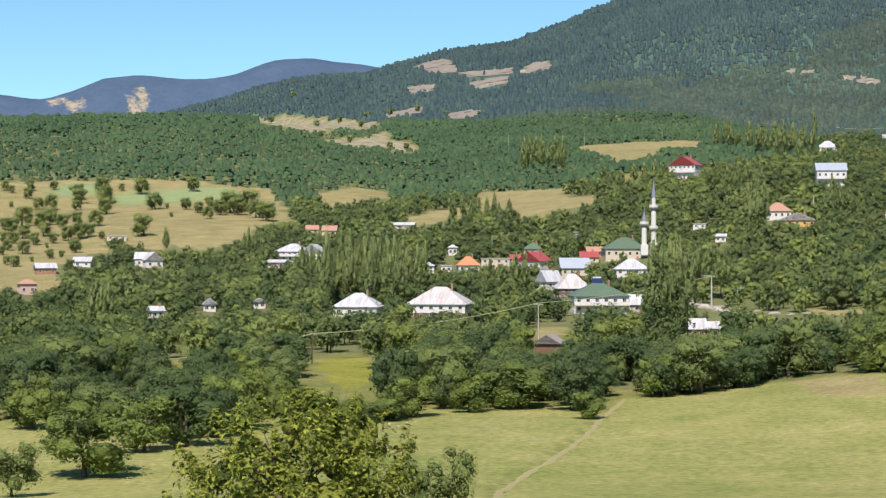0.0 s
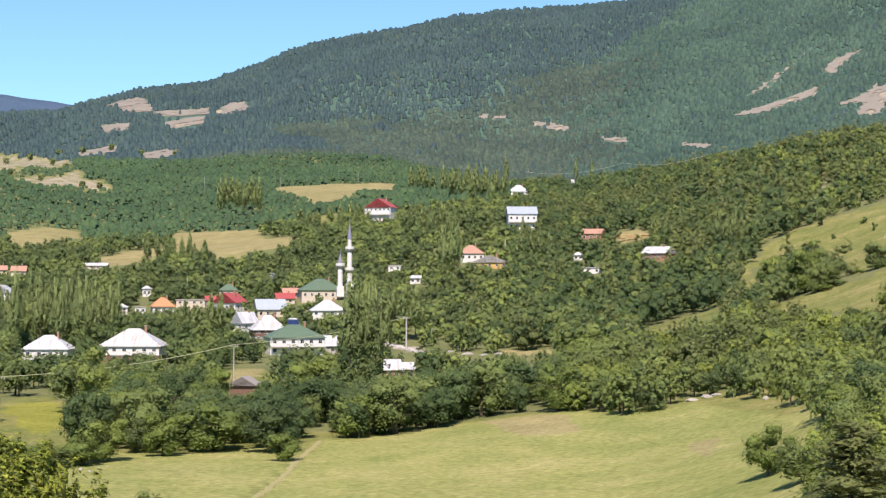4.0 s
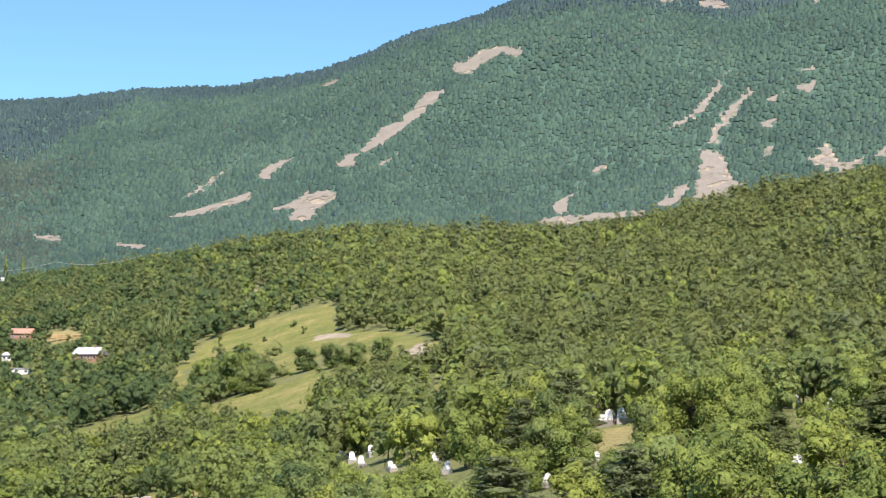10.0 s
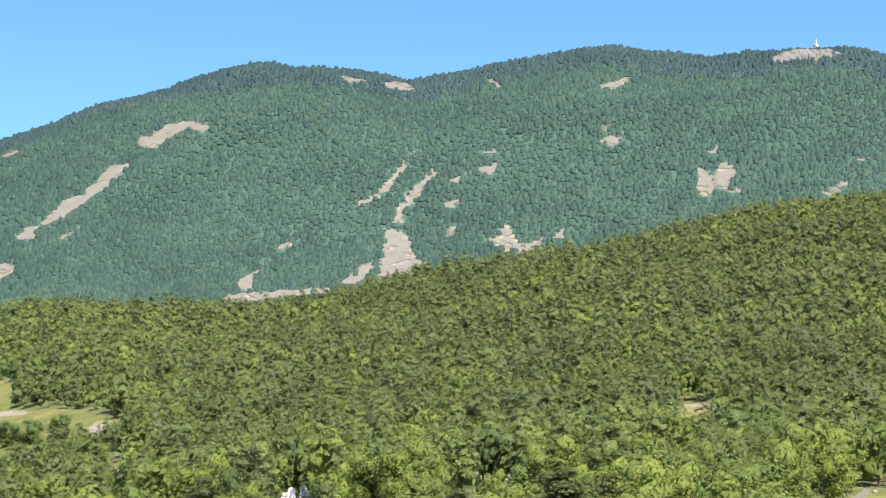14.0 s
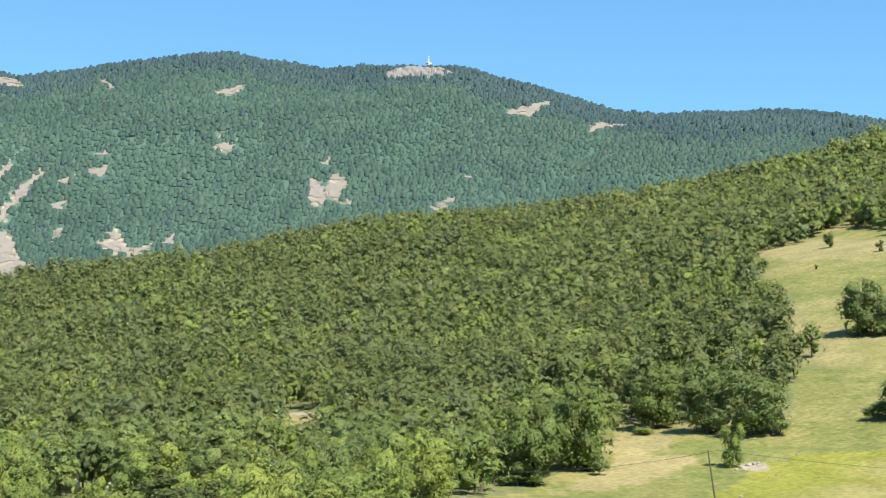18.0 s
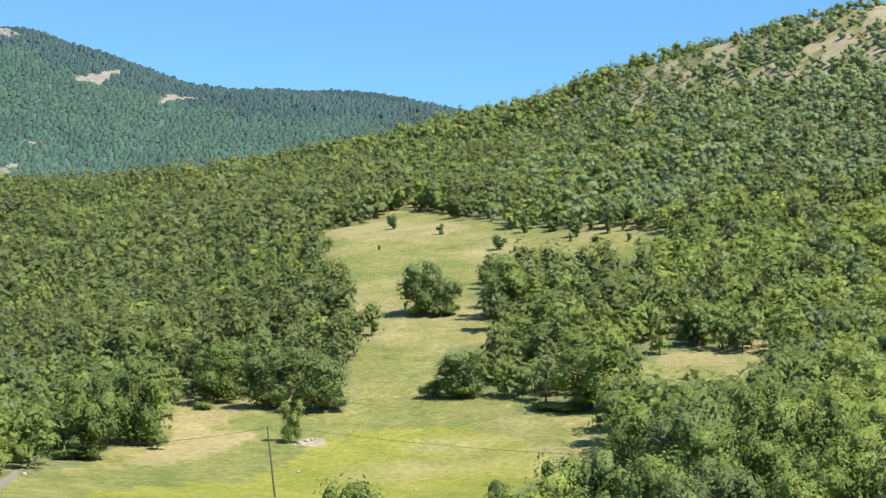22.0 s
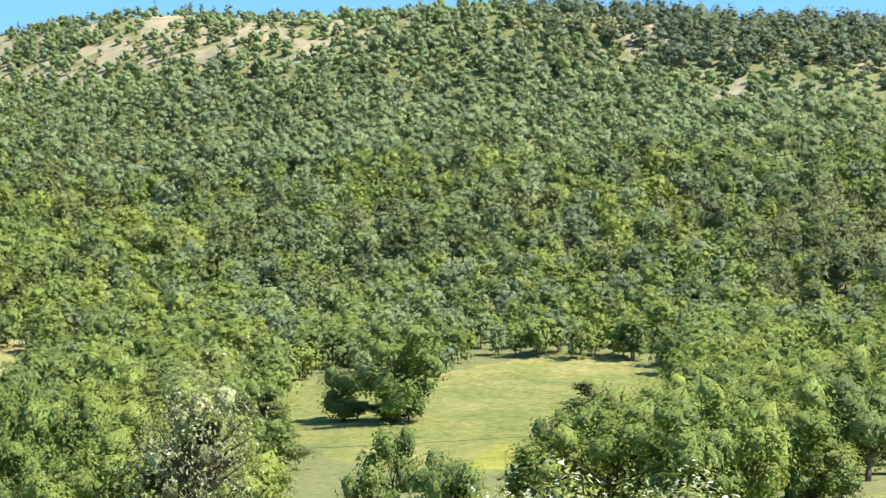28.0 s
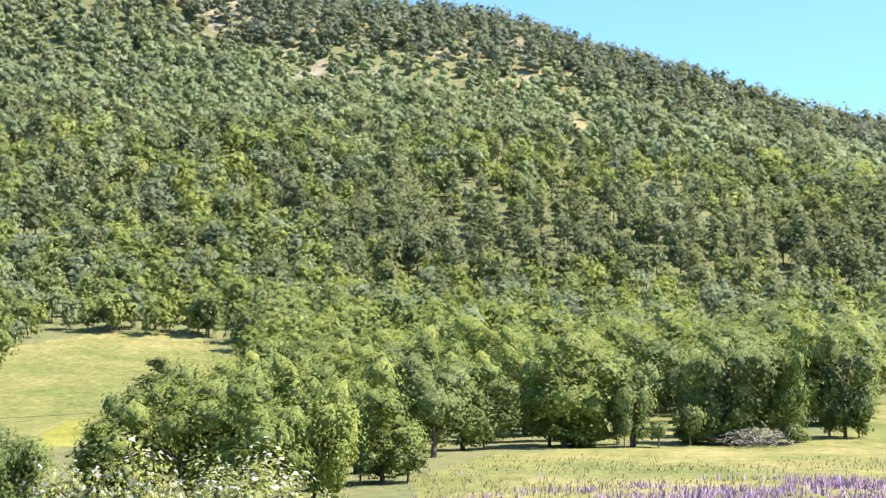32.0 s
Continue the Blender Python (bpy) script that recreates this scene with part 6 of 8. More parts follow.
# meadow under the hill
stand("juniper_bush", 356.9, 196.9, 4.5, 4.4, 1)
stand("juniper_bush", 391.9, 196.8, 4.5, 4.1)
stand("juniper_bush", 376.5, 176.7, 2.7, 3.0)
stand("juniper_bush", 354.7, 151.6, 3.8, 4.7)
stand("juniper_bush", 375.7, 154.2, 5.7, 3.7)
stand("juniper_bush", 377.2, 148.3, 6.1, 5.4)
stand("juniper_bush", 368.2, 139.0, 4.8, 4.3)
stand("juniper_bush", 375.4, 138.0, 3.3, 2.8)
stand("juniper_bush", 369.2, 132.1, 5.5, 4.0)
stand("juniper_bush", 370.7, 129.0, 3.0, 1.9)
stand("juniper_bush", 356.6, 113.7, 5.2, 4.4)
stand("juniper_bush", 362.7, 138.5, 2.1, 1.8)
stand("juniper_bush", 360.2, 131.5, 1.7, 3.0)
stand("juniper_bush", 358.6, 123.3, 2.2, 1.8)
stand("juniper_bush", 354.8, 120.1, 2.4, 1.5)
stand("juniper_bush", 355.3, 106.3, 5.4, 4.4)
stand("dusty_oak_tree", 283.0, 136.8, 10.4, 11.0, 2)
plant("undergrowth_bush", 283.0, 136.8, 3.5, 6.8)
plant("undergrowth_bush", 284.5, 131.7, 3.4, 6.4)
plant("undergrowth_bush", 286.4, 137.5, 4.0, 5.7)
stand("dusty_oak_tree", 283.8, 132.0, 7.6, 7.0, 0)
plant("undergrowth_bush", 283.8, 132.0, 2.6, 4.3)
plant("undergrowth_bush", 282.2, 132.3, 2.4, 3.5)
plant("undergrowth_bush", 285.4, 132.1, 1.9, 4.0)
stand("oak_tree", 282.8, 120.9, 11.2, 10.8, 3)
plant("undergrowth_bush", 282.8, 120.9, 3.8, 6.7)
plant("undergrowth_bush", 283.4, 118.9, 3.3, 4.1)
plant("undergrowth_bush", 287.7, 121.0, 2.0, 4.4)
stand("dusty_oak_tree", 220.9, 100.0, 7.1, 8.9, 1, label="brownish half-bare oak bush on the meadow")
plant("undergrowth_bush", 220.9, 100.0, 2.4, 5.5)
plant("undergrowth_bush", 219.8, 104.2, 2.2, 4.6)
plant("undergrowth_bush", 222.1, 104.1, 2.5, 5.3)
stand("oak_tree", 230.1, 97.4, 4.3, 2.9)
stand("oak_tree", 217.2, 80.5, 10.8, 13.7, 3)
plant("undergrowth_bush", 217.2, 80.5, 3.7, 8.5)
plant("undergrowth_bush", 215.4, 82.6, 1.8, 5.0)
plant("undergrowth_bush", 215.6, 85.1, 1.4, 7.1)
stand("dusty_oak_tree", 207.5, 115.9, 9.4, 10.6, 1)
plant("undergrowth_bush", 207.5, 115.9, 3.2, 6.6)
plant("undergrowth_bush", 208.9, 112.8, 2.2, 5.0)
plant("undergrowth_bush", 207.0, 114.1, 3.7, 3.8)
stand("dusty_oak_tree", 206.0, 122.0, 8.5, 8.4, 1)
plant("undergrowth_bush", 206.0, 122.0, 2.9, 5.2)
plant("undergrowth_bush", 209.5, 122.4, 2.2, 4.2)
plant("undergrowth_bush", 207.4, 122.0, 1.8, 4.9)
stand("oak_tree", 207.2, 131.3, 8.7, 8.6, 3)
plant("undergrowth_bush", 207.2, 131.3, 3.0, 5.3)
plant("undergrowth_bush", 211.0, 129.5, 2.1, 3.8)
plant("undergrowth_bush", 203.7, 130.8, 1.6, 4.6)
stand("oak_tree", 188.3, 108.2, 5.8, 3.6, 1, label="small young tree on the meadow beside stones", free=8)
stand("oak_tree", 246.3, 100.8, 7.2, 11.9, 3)
plant("undergrowth_bush", 246.3, 100.8, 2.4, 7.4)
plant("undergrowth_bush", 251.9, 102.1, 1.5, 5.2)
plant("undergrowth_bush", 242.0, 97.2, 1.9, 6.9)
stand("oak_tree", 177.7, 123.4, 11.3, 9.0, 3)
plant("undergrowth_bush", 177.7, 123.4, 3.8, 5.6)
plant("undergrowth_bush", 176.9, 125.1, 1.6, 3.5)
plant("undergrowth_bush", 176.0, 119.2, 1.9, 3.3)
stand("oak_tree", 164.6, 120.4, 10.2, 8.5, 3)
plant("undergrowth_bush", 164.6, 120.4, 3.5, 5.2)
plant("undergrowth_bush", 162.9, 121.5, 3.0, 4.7)
plant("undergrowth_bush", 162.2, 121.1, 1.5, 4.9)
stand("juniper_bush", 356.2, 182.2, 1.5, 1.1)
stand("juniper_bush", 288.6, 142.4, 1.8, 1.2)
# trees close below the standpoint
stand("oak_tree", 74.4, 39.1, 6.2, 5.1, 0)
plant("undergrowth_bush", 74.4, 39.1, 2.1, 3.2)
plant("undergrowth_bush", 74.9, 38.2, 2.3, 3.0)
plant("undergrowth_bush", 72.9, 37.5, 1.5, 2.3)
stand("oak_tree", 89.4, 35.0, 6.6, 4.1)
plant("undergrowth_bush", 89.4, 35.0, 2.2, 2.5)
plant("undergrowth_bush", 89.0, 36.2, 2.8, 2.3)
plant("undergrowth_bush", 90.6, 34.8, 2.1, 2.2)
stand("dusty_oak_tree", 88.2, 37.8, 5.0, 3.4)
plant("undergrowth_bush", 88.2, 37.8, 1.7, 2.1)
plant("undergrowth_bush", 87.7, 38.2, 1.7, 2.0)
plant("undergrowth_bush", 89.5, 37.5, 1.8, 1.5)
stand("oak_tree", 119.1, 37.8, 9.6, 7.2)
plant("undergrowth_bush", 119.1, 37.8, 3.3, 4.5)
plant("undergrowth_bush", 119.8, 34.6, 2.3, 3.9)
plant("undergrowth_bush", 119.6, 35.0, 3.0, 3.9)
stand("dusty_oak_tree", 115.0, 34.2, 8.9, 5.5)
plant("undergrowth_bush", 115.0, 34.2, 3.0, 3.4)
plant("undergrowth_bush", 114.7, 35.9, 3.1, 2.9)
plant("undergrowth_bush", 114.3, 36.8, 2.8, 2.7)
stand("oak_tree", 123.8, 32.3, 10.3, 6.4)
plant("undergrowth_bush", 123.8, 32.3, 3.5, 4.0)
plant("undergrowth_bush", 123.8, 34.8, 2.6, 3.5)
plant("undergrowth_bush", 122.2, 30.2, 2.3, 3.3)
stand("dusty_oak_tree", 112.6, 35.3, 9.6, 7.5)
plant("undergrowth_bush", 112.6, 35.3, 3.3, 4.7)
plant("undergrowth_bush", 110.6, 38.1, 3.5, 3.9)
plant("undergrowth_bush", 116.2, 34.8, 2.7, 3.6)
stand("oak_tree", 123.9, 32.3, 10.3, 6.9)
plant("undergrowth_bush", 123.9, 32.3, 3.5, 4.3)
plant("undergrowth_bush", 125.9, 31.5, 3.3, 3.7)
plant("undergrowth_bush", 123.7, 30.9, 3.5, 3.4)
stand("pale_tree", 65.1, 10.8, 10.2, 7.0)
stand("oak_tree", 107.3, 24.4, 8.8, 5.5)
plant("undergrowth_bush", 107.3, 24.4, 3.0, 3.4)
plant("undergrowth_bush", 105.6, 22.8, 2.8, 2.9)
plant("undergrowth_bush", 108.4, 24.6, 2.4, 2.8)
stand("oak_tree", 193.9, 9.4, 11.9, 12.4, 3, label="large bushy oak standing alone on the meadow")
plant("undergrowth_bush", 193.9, 9.4, 4.1, 7.7)
plant("undergrowth_bush", 192.5, 7.9, 3.0, 5.0)
plant("undergrowth_bush", 196.2, 10.2, 2.4, 4.9)
stand("dusty_oak_tree", 198.1, 15.3, 6.6, 7.0)
plant("undergrowth_bush", 198.1, 15.3, 2.8, 6.2)
plant("undergrowth_bush", 196.4, 13.8, 2.6, 5.6)
stand("oak_tree", 91.9, 4.8, 6.5, 4.0, 1)
plant("undergrowth_bush", 91.9, 4.8, 2.2, 2.5)
plant("undergrowth_bush", 90.8, 5.0, 2.2, 2.0)
plant("undergrowth_bush", 92.0, 6.6, 1.4, 1.8)
stand("dusty_oak_tree", 90.0, 1.8, 5.1, 4.3)
plant("undergrowth_bush", 90.0, 1.8, 1.7, 2.7)
plant("undergrowth_bush", 91.4, 3.0, 1.7, 1.5)
plant("undergrowth_bush", 89.4, 1.3, 1.8, 1.9)
stand("oak_tree", 85.8, 5.8, 5.1, 3.3)
plant("undergrowth_bush", 85.8, 5.8, 1.7, 2.0)
plant("undergrowth_bush", 86.2, 4.9, 2.1, 1.7)
plant("undergrowth_bush", 85.4, 6.3, 1.9, 1.6)
stand("oak_tree", 111.8, -7.3, 6.3, 5.4, 3)
plant("undergrowth_bush", 111.8, -7.3, 2.2, 3.3)
plant("undergrowth_bush", 110.6, -8.2, 2.5, 1.9)
plant("undergrowth_bush", 113.2, -6.2, 2.2, 2.1)
stand("dusty_oak_tree", 109.9, -4.2, 5.9, 4.2)
plant("undergrowth_bush", 109.9, -4.2, 2.0, 2.6)
plant("undergrowth_bush", 109.0, -3.4, 1.7, 1.8)
plant("undergrowth_bush", 111.1, -4.5, 2.5, 2.4)
stand("oak_tree", 117.2, -13.8, 6.9, 5.6)
plant("undergrowth_bush", 117.2, -13.8, 2.3, 3.5)
plant("undergrowth_bush", 119.0, -14.0, 2.0, 2.4)
plant("undergrowth_bush", 119.0, -14.0, 1.8, 2.7)
stand("oak_tree", 114.6, -17.7, 6.8, 5.6)
plant("undergrowth_bush", 114.6, -17.7, 2.3, 3.4)
plant("undergrowth_bush", 113.3, -17.2, 2.5, 3.1)
plant("undergrowth_bush", 116.5, -17.5, 1.8, 3.2)
stand("oak_tree", 92.4, -17.2, 5.3, 5.7, label="dense dark-green tree beside the flower field")
plant("undergrowth_bush", 92.4, -17.2, 1.8, 3.5)
plant("undergrowth_bush", 92.3, -16.0, 2.3, 2.4)
plant("undergrowth_bush", 91.0, -18.3, 2.0, 2.9)
stand("flowering_bush", 252.3, 60.4, 3.7, 4.6, label="white-flowering thorn bush at the meadow edge")
stand("flowering_bush", 40.0, -1.2, 5.0, 3.9)
stand("flowering_bush", 39.8, -4.2, 4.3, 4.1)
stand("flowering_bush", 41.9, -2.9, 4.4, 3.5)
stand("oak_tree", 116.9, -27.2, 6.6, 6.1)
plant("undergrowth_bush", 116.9, -27.2, 2.3, 3.8)
plant("undergrowth_bush", 117.0, -28.7, 2.1, 2.7)
plant("undergrowth_bush", 116.3, -25.2, 2.0, 2.7)
stand("oak_tree", 117.1, -34.4, 8.3, 9.0)
plant("undergrowth_bush", 117.1, -34.4, 2.8, 5.6)
plant("undergrowth_bush", 119.1, -33.9, 2.3, 5.2)
plant("undergrowth_bush", 119.4, -36.4, 1.4, 4.9)
stand("dusty_oak_tree", 115.7, -38.8, 6.6, 4.7)
plant("undergrowth_bush", 115.7, -38.8, 2.2, 2.9)
plant("undergrowth_bush", 115.2, -40.5, 2.1, 2.7)
plant("undergrowth_bush", 114.7, -37.9, 2.6, 1.9)
stand("dusty_oak_tree", 117.2, -46.4, 8.3, 7.6)
plant("undergrowth_bush", 117.2, -46.4, 2.8, 4.7)
plant("undergrowth_bush", 120.2, -45.0, 2.8, 3.5)
plant("undergrowth_bush", 116.4, -43.2, 3.2, 2.9)
stand("oak_tree", 116.5, -50.6, 7.3, 4.5)
plant("undergrowth_bush", 116.5, -50.6, 2.5, 2.8)
plant("undergrowth_bush", 115.3, -50.5, 1.7, 2.2)
plant("undergrowth_bush", 116.8, -51.3, 1.8, 2.5)
stand("dusty_oak_tree", 119.4, -56.2, 8.5, 5.3, 1)
plant("undergrowth_bush", 119.4, -56.2, 2.9, 3.3)
plant("undergrowth_bush", 121.5, -55.9, 3.4, 3.1)
plant("undergrowth_bush", 119.1, -57.1, 3.1, 2.1)
stand("oak_tree", 78.0, 1.3, 5.2, 3.2)
stand("oak_tree", 117.7, -7.9, 6.4, 6.4)
plant("undergrowth_bush", 117.7, -7.9, 2.2, 4.0)
plant("undergrowth_bush", 117.4, -9.1, 1.8, 3.7)
plant("undergrowth_bush", 119.1, -6.0, 1.9, 2.5)
stand("oak_tree", 119.2, -14.0, 6.6, 5.0)
plant("undergrowth_bush", 119.2, -14.0, 2.2, 3.1)
plant("undergrowth_bush", 120.3, -13.1, 1.5, 1.8)
plant("undergrowth_bush", 117.4, -15.0, 2.6, 1.9)
stand("oak_tree", 118.0, -44.2, 3.8, 3.6)
plant("undergrowth_bush", 118.0, -44.2, 1.3, 2.2)
plant("undergrowth_bush", 117.1, -44.9, 1.7, 1.6)
plant("undergrowth_bush", 119.3, -43.7, 1.5, 1.8)
stand("dusty_oak_tree", 118.5, -38.7, 2.6, 2.0)
# poplars
stand("poplar_tree", 44.7, 374.8, 24.4, 5.2, free=2.5)
stand("poplar_tree", 46.8, 382.0, 25.4, 5.6, free=2.5)
stand("poplar_tree", 50.1, 395.0, 25.4, 5.2, free=2.5)
stand("poplar_tree", 51.4, 392.3, 22.9, 5.6, free=2.5)
stand("poplar_tree", 50.4, 378.6, 26.2, 4.6, free=2.5)
stand("poplar_tree", 53.8, 389.3, 22.1, 5.2, free=2.5)
stand("poplar_tree", -32.9, 502.8, 26.2, 5.1, free=2.5)
stand("poplar_tree", -33.0, 527.2, 16.3, 5.4, free=2.5)
stand("poplar_tree", -31.1, 528.5, 16.0, 5.4, free=2.5)
stand("poplar_tree", -28.4, 527.8, 19.3, 4.9, free=2.5)
stand("poplar_tree", -26.9, 517.8, 19.9, 4.8, free=2.5)
stand("poplar_tree", -25.3, 526.6, 17.3, 5.2, free=2.5)
stand("poplar_tree", -22.4, 514.7, 18.1, 5.0, free=2.5)
stand("poplar_tree", -20.8, 511.2, 19.5, 4.8, free=2.5)
stand("poplar_tree", -20.4, 530.7, 22.7, 4.4, free=2.5)
stand("poplar_tree", -17.0, 513.4, 19.0, 4.1, free=2.5)
stand("poplar_tree", -15.2, 497.1, 21.3, 4.6, free=2.5)
stand("poplar_tree", -14.3, 526.2, 23.2, 4.5, free=2.5)
stand("poplar_tree", -12.4, 514.7, 17.6, 4.4, free=2.5)
stand("poplar_tree", -38.0, 663.7, 20.0, 4.5, free=2.5)
stand("poplar_tree", -34.8, 657.2, 21.2, 5.4, free=2.5)
stand("poplar_tree", -31.3, 647.2, 18.3, 4.9, free=2.5)
stand("poplar_tree", -28.3, 644.9, 21.7, 4.9, free=2.5)
stand("poplar_tree", -26.1, 650.6, 17.4, 4.2, free=2.5)
stand("poplar_tree", -24.0, 664.6, 18.8, 4.1, free=2.5)
stand("poplar_tree", -20.0, 638.6, 20.1, 4.4, free=2.5)
stand("poplar_tree", -17.6, 655.5, 16.3, 5.0, free=2.5)
stand("poplar_tree", -15.3, 654.4, 16.5, 5.4, free=2.5)
stand("poplar_tree", -85.8, 763.7, 10.9, 3.1, free=2.5)
stand("poplar_tree", -82.5, 750.0, 15.0, 3.1, free=2.5)
stand("poplar_tree", -78.1, 744.7, 14.8, 3.4, free=2.5)
stand("poplar_tree", -78.9, 772.1, 10.4, 3.7, free=2.5)
stand("poplar_tree", -74.4, 772.6, 14.3, 3.2, free=2.5)
stand("poplar_tree", -120.6, 770.0, 13.2, 3.9, free=2.5)
stand("poplar_tree", -85.7, 433.9, 14.5, 4.4, free=2.5)
stand("poplar_tree", -81.4, 420.5, 13.5, 3.8, free=2.5)
stand("poplar_tree", -80.6, 425.0, 14.4, 3.9, free=2.5)
stand("poplar_tree", 12.9, 527.9, 12.9, 4.2, free=2.5)
stand("poplar_tree", 14.1, 529.6, 14.6, 4.8, free=2.5)
stand("poplar_tree", 17.0, 528.7, 13.7, 5.2, free=2.5)
stand("poplar_tree", 19.4, 532.5, 12.8, 4.2, free=2.5)
stand("poplar_tree", 21.8, 538.0, 16.2, 5.1, free=2.5)
stand("poplar_tree", 25.2, 538.1, 16.1, 4.1, free=2.5)
stand("poplar_tree", -50.6, 631.9, 17.7, 4.6, free=2.5)
stand("poplar_tree", -48.7, 632.7, 16.0, 4.0, free=2.5)
stand("poplar_tree", -46.2, 626.3, 18.4, 4.0, free=2.5)
stand("poplar_tree", -43.7, 623.4, 16.2, 4.6, free=2.5)
stand("poplar_tree", -12.3, 527.3, 17.6, 4.2, free=2.5)
stand("poplar_tree", -10.3, 523.1, 18.3, 4.8, free=2.5)
stand("poplar_tree", -7.5, 524.2, 20.0, 4.6, free=2.5)
stand("poplar_tree", -5.5, 536.6, 20.0, 3.9, free=2.5)
stand("poplar_tree", 117.3, 669.4, 30.0, 6.6, free=2.5)
stand("poplar_tree", 120.2, 668.9, 31.2, 6.6, free=2.5)
stand("poplar_tree", 155.3, 713.7, 13.6, 5.8, free=2.5)
stand("poplar_tree", 159.7, 711.4, 15.6, 4.9, free=2.5)
stand("poplar_tree", 163.3, 712.0, 14.1, 5.6, free=2.5)
stand("poplar_tree", 166.4, 705.3, 14.5, 4.6, free=2.5)
stand("poplar_tree", 132.5, 872.5, 13.6, 6.1, free=2.5)
stand("poplar_tree", 135.6, 872.5, 13.3, 5.6, free=2.5)
stand("poplar_tree", 139.1, 861.9, 14.6, 6.3, free=2.5)
stand("poplar_tree", 140.3, 841.7, 17.0, 4.8, free=2.5)
stand("poplar_tree", 146.9, 851.6, 19.0, 6.3, free=2.5)
stand("poplar_tree", 5.4, 894.7, 16.1, 5.1, free=2.5)
stand("poplar_tree", 10.1, 904.8, 16.4, 4.2, free=2.5)
stand("poplar_tree", 14.1, 897.1, 13.5, 4.2, free=2.5)
stand("poplar_tree", 17.4, 898.3, 11.6, 5.1, free=2.5)
stand("poplar_tree", 21.9, 883.4, 16.6, 4.0, free=2.5)
stand("poplar_tree", 25.7, 885.9, 18.7, 4.1, free=2.5)
stand("poplar_tree", 27.5, 877.6, 13.5, 4.1, free=2.5)
stand("poplar_tree", 33.0, 885.4, 13.7, 5.0, free=2.5)
stand("poplar_tree", 58.4, 1283.2, 29.3, 7.0, free=2.5)
stand("poplar_tree", 63.0, 1288.2, 30.3, 8.0, free=2.5)
stand("poplar_tree", 68.2, 1311.1, 26.7, 8.1, free=2.5)
stand("poplar_tree", 71.4, 1272.5, 28.4, 9.3, free=2.5)
stand("poplar_tree", 74.9, 1235.1, 25.8, 8.3, free=2.5)
stand("poplar_tree", 78.6, 1237.0, 28.4, 8.1, free=2.5)
stand("poplar_tree", 84.3, 1247.0, 28.0, 7.0, free=2.5)
stand("poplar_tree", 203.8, 1145.1, 24.0, 7.2, free=2.5)
stand("poplar_tree", 208.5, 1140.7, 20.1, 6.2, free=2.5)
stand("poplar_tree", 214.0, 1150.3, 20.9, 7.1, free=2.5)
stand("poplar_tree", 201.4, 1061.2, 23.8, 6.8, free=2.5)
stand("poplar_tree", 206.3, 1072.0, 27.3, 6.3, free=2.5)
stand("poplar_tree", 212.9, 1085.8, 18.4, 6.4, free=2.5)
stand("poplar_tree", 223.5, 1128.9, 23.8, 6.0, free=2.5)
stand("poplar_tree", 208.8, 1034.9, 21.2, 6.3, free=2.5)
stand("poplar_tree", 221.7, 1085.0, 20.5, 6.5, free=2.5)
stand("poplar_tree", 220.1, 1056.4, 19.4, 5.7, free=2.5)
stand("poplar_tree", 97.5, 1079.6, 11.8, 7.0, free=2.5)
stand("poplar_tree", 100.9, 1057.3, 11.9, 5.6, free=2.5)
stand("poplar_tree", 105.8, 1051.4, 11.0, 6.8, free=2.5)
stand("poplar_tree", 112.5, 1043.6, 13.6, 6.1, free=2.5)
stand("poplar_tree", 117.9, 1036.4, 14.2, 6.2, free=2.5)
stand("poplar_tree", 123.1, 1031.6, 15.6, 5.3, free=2.5)
stand("poplar_tree", 124.2, 1003.1, 15.6, 5.3, free=2.5)
stand("poplar_tree", 210.7, 707.5, 11.1, 4.0, free=2.5)
stand("poplar_tree", 212.7, 706.8, 9.9, 4.3, free=2.5)
stand("poplar_tree", 210.6, 687.8, 11.7, 4.1, free=2.5)
stand("poplar_tree", 211.8, 682.4, 10.1, 3.6, free=2.5)
stand("poplar_tree", 217.7, 692.1, 12.6, 3.3, free=2.5)
stand("poplar_tree", 210.2, 624.4, 16.8, 4.5, free=2.5)
stand("poplar_tree", 210.1, 614.1, 12.9, 4.4, free=2.5)
stand("poplar_tree", 210.7, 608.0, 14.4, 4.6, free=2.5)
stand("poplar_tree", 215.5, 619.0, 15.5, 3.9, free=2.5)
stand("poplar_tree", 214.7, 608.5, 12.6, 4.4, free=2.5)
stand("poplar_tree", 127.4, 740.2, 21.0, 5.5, free=2.5)
stand("poplar_tree", 129.4, 733.0, 22.3, 6.0, free=2.5)
stand("poplar_tree", 130.4, 716.5, 19.7, 4.9, free=2.5)
stand("poplar_tree", 165.1, 750.3, 16.6, 4.3, free=2.5)
stand("poplar_tree", 169.2, 756.1, 13.0, 5.6, free=2.5)
stand("poplar_tree", 171.8, 753.5, 14.2, 5.2, free=2.5)
stand("poplar_tree", 202.0, 1308.4, 23.1, 7.2, free=2.5)
stand("poplar_tree", 208.6, 1309.0, 25.0, 7.4, free=2.5)
stand("poplar_tree", 209.5, 1287.9, 25.0, 7.0, free=2.5)
stand("poplar_tree", 216.7, 1296.3, 16.8, 7.6, free=2.5)
stand("poplar_tree", 213.7, 1236.3, 25.0, 6.9, free=2.5)
stand("poplar_tree", 248.7, 1390.6, 17.9, 7.8, free=2.5)
stand("poplar_tree", 235.9, 1298.4, 20.4, 7.3, free=2.5)
stand("poplar_tree", 248.0, 1319.9, 21.9, 8.8, free=2.5)
stand("poplar_tree", 79.8, 553.6, 19.4, 5.4, free=2.5)
stand("poplar_tree", 81.9, 548.5, 17.6, 5.0, free=2.5)
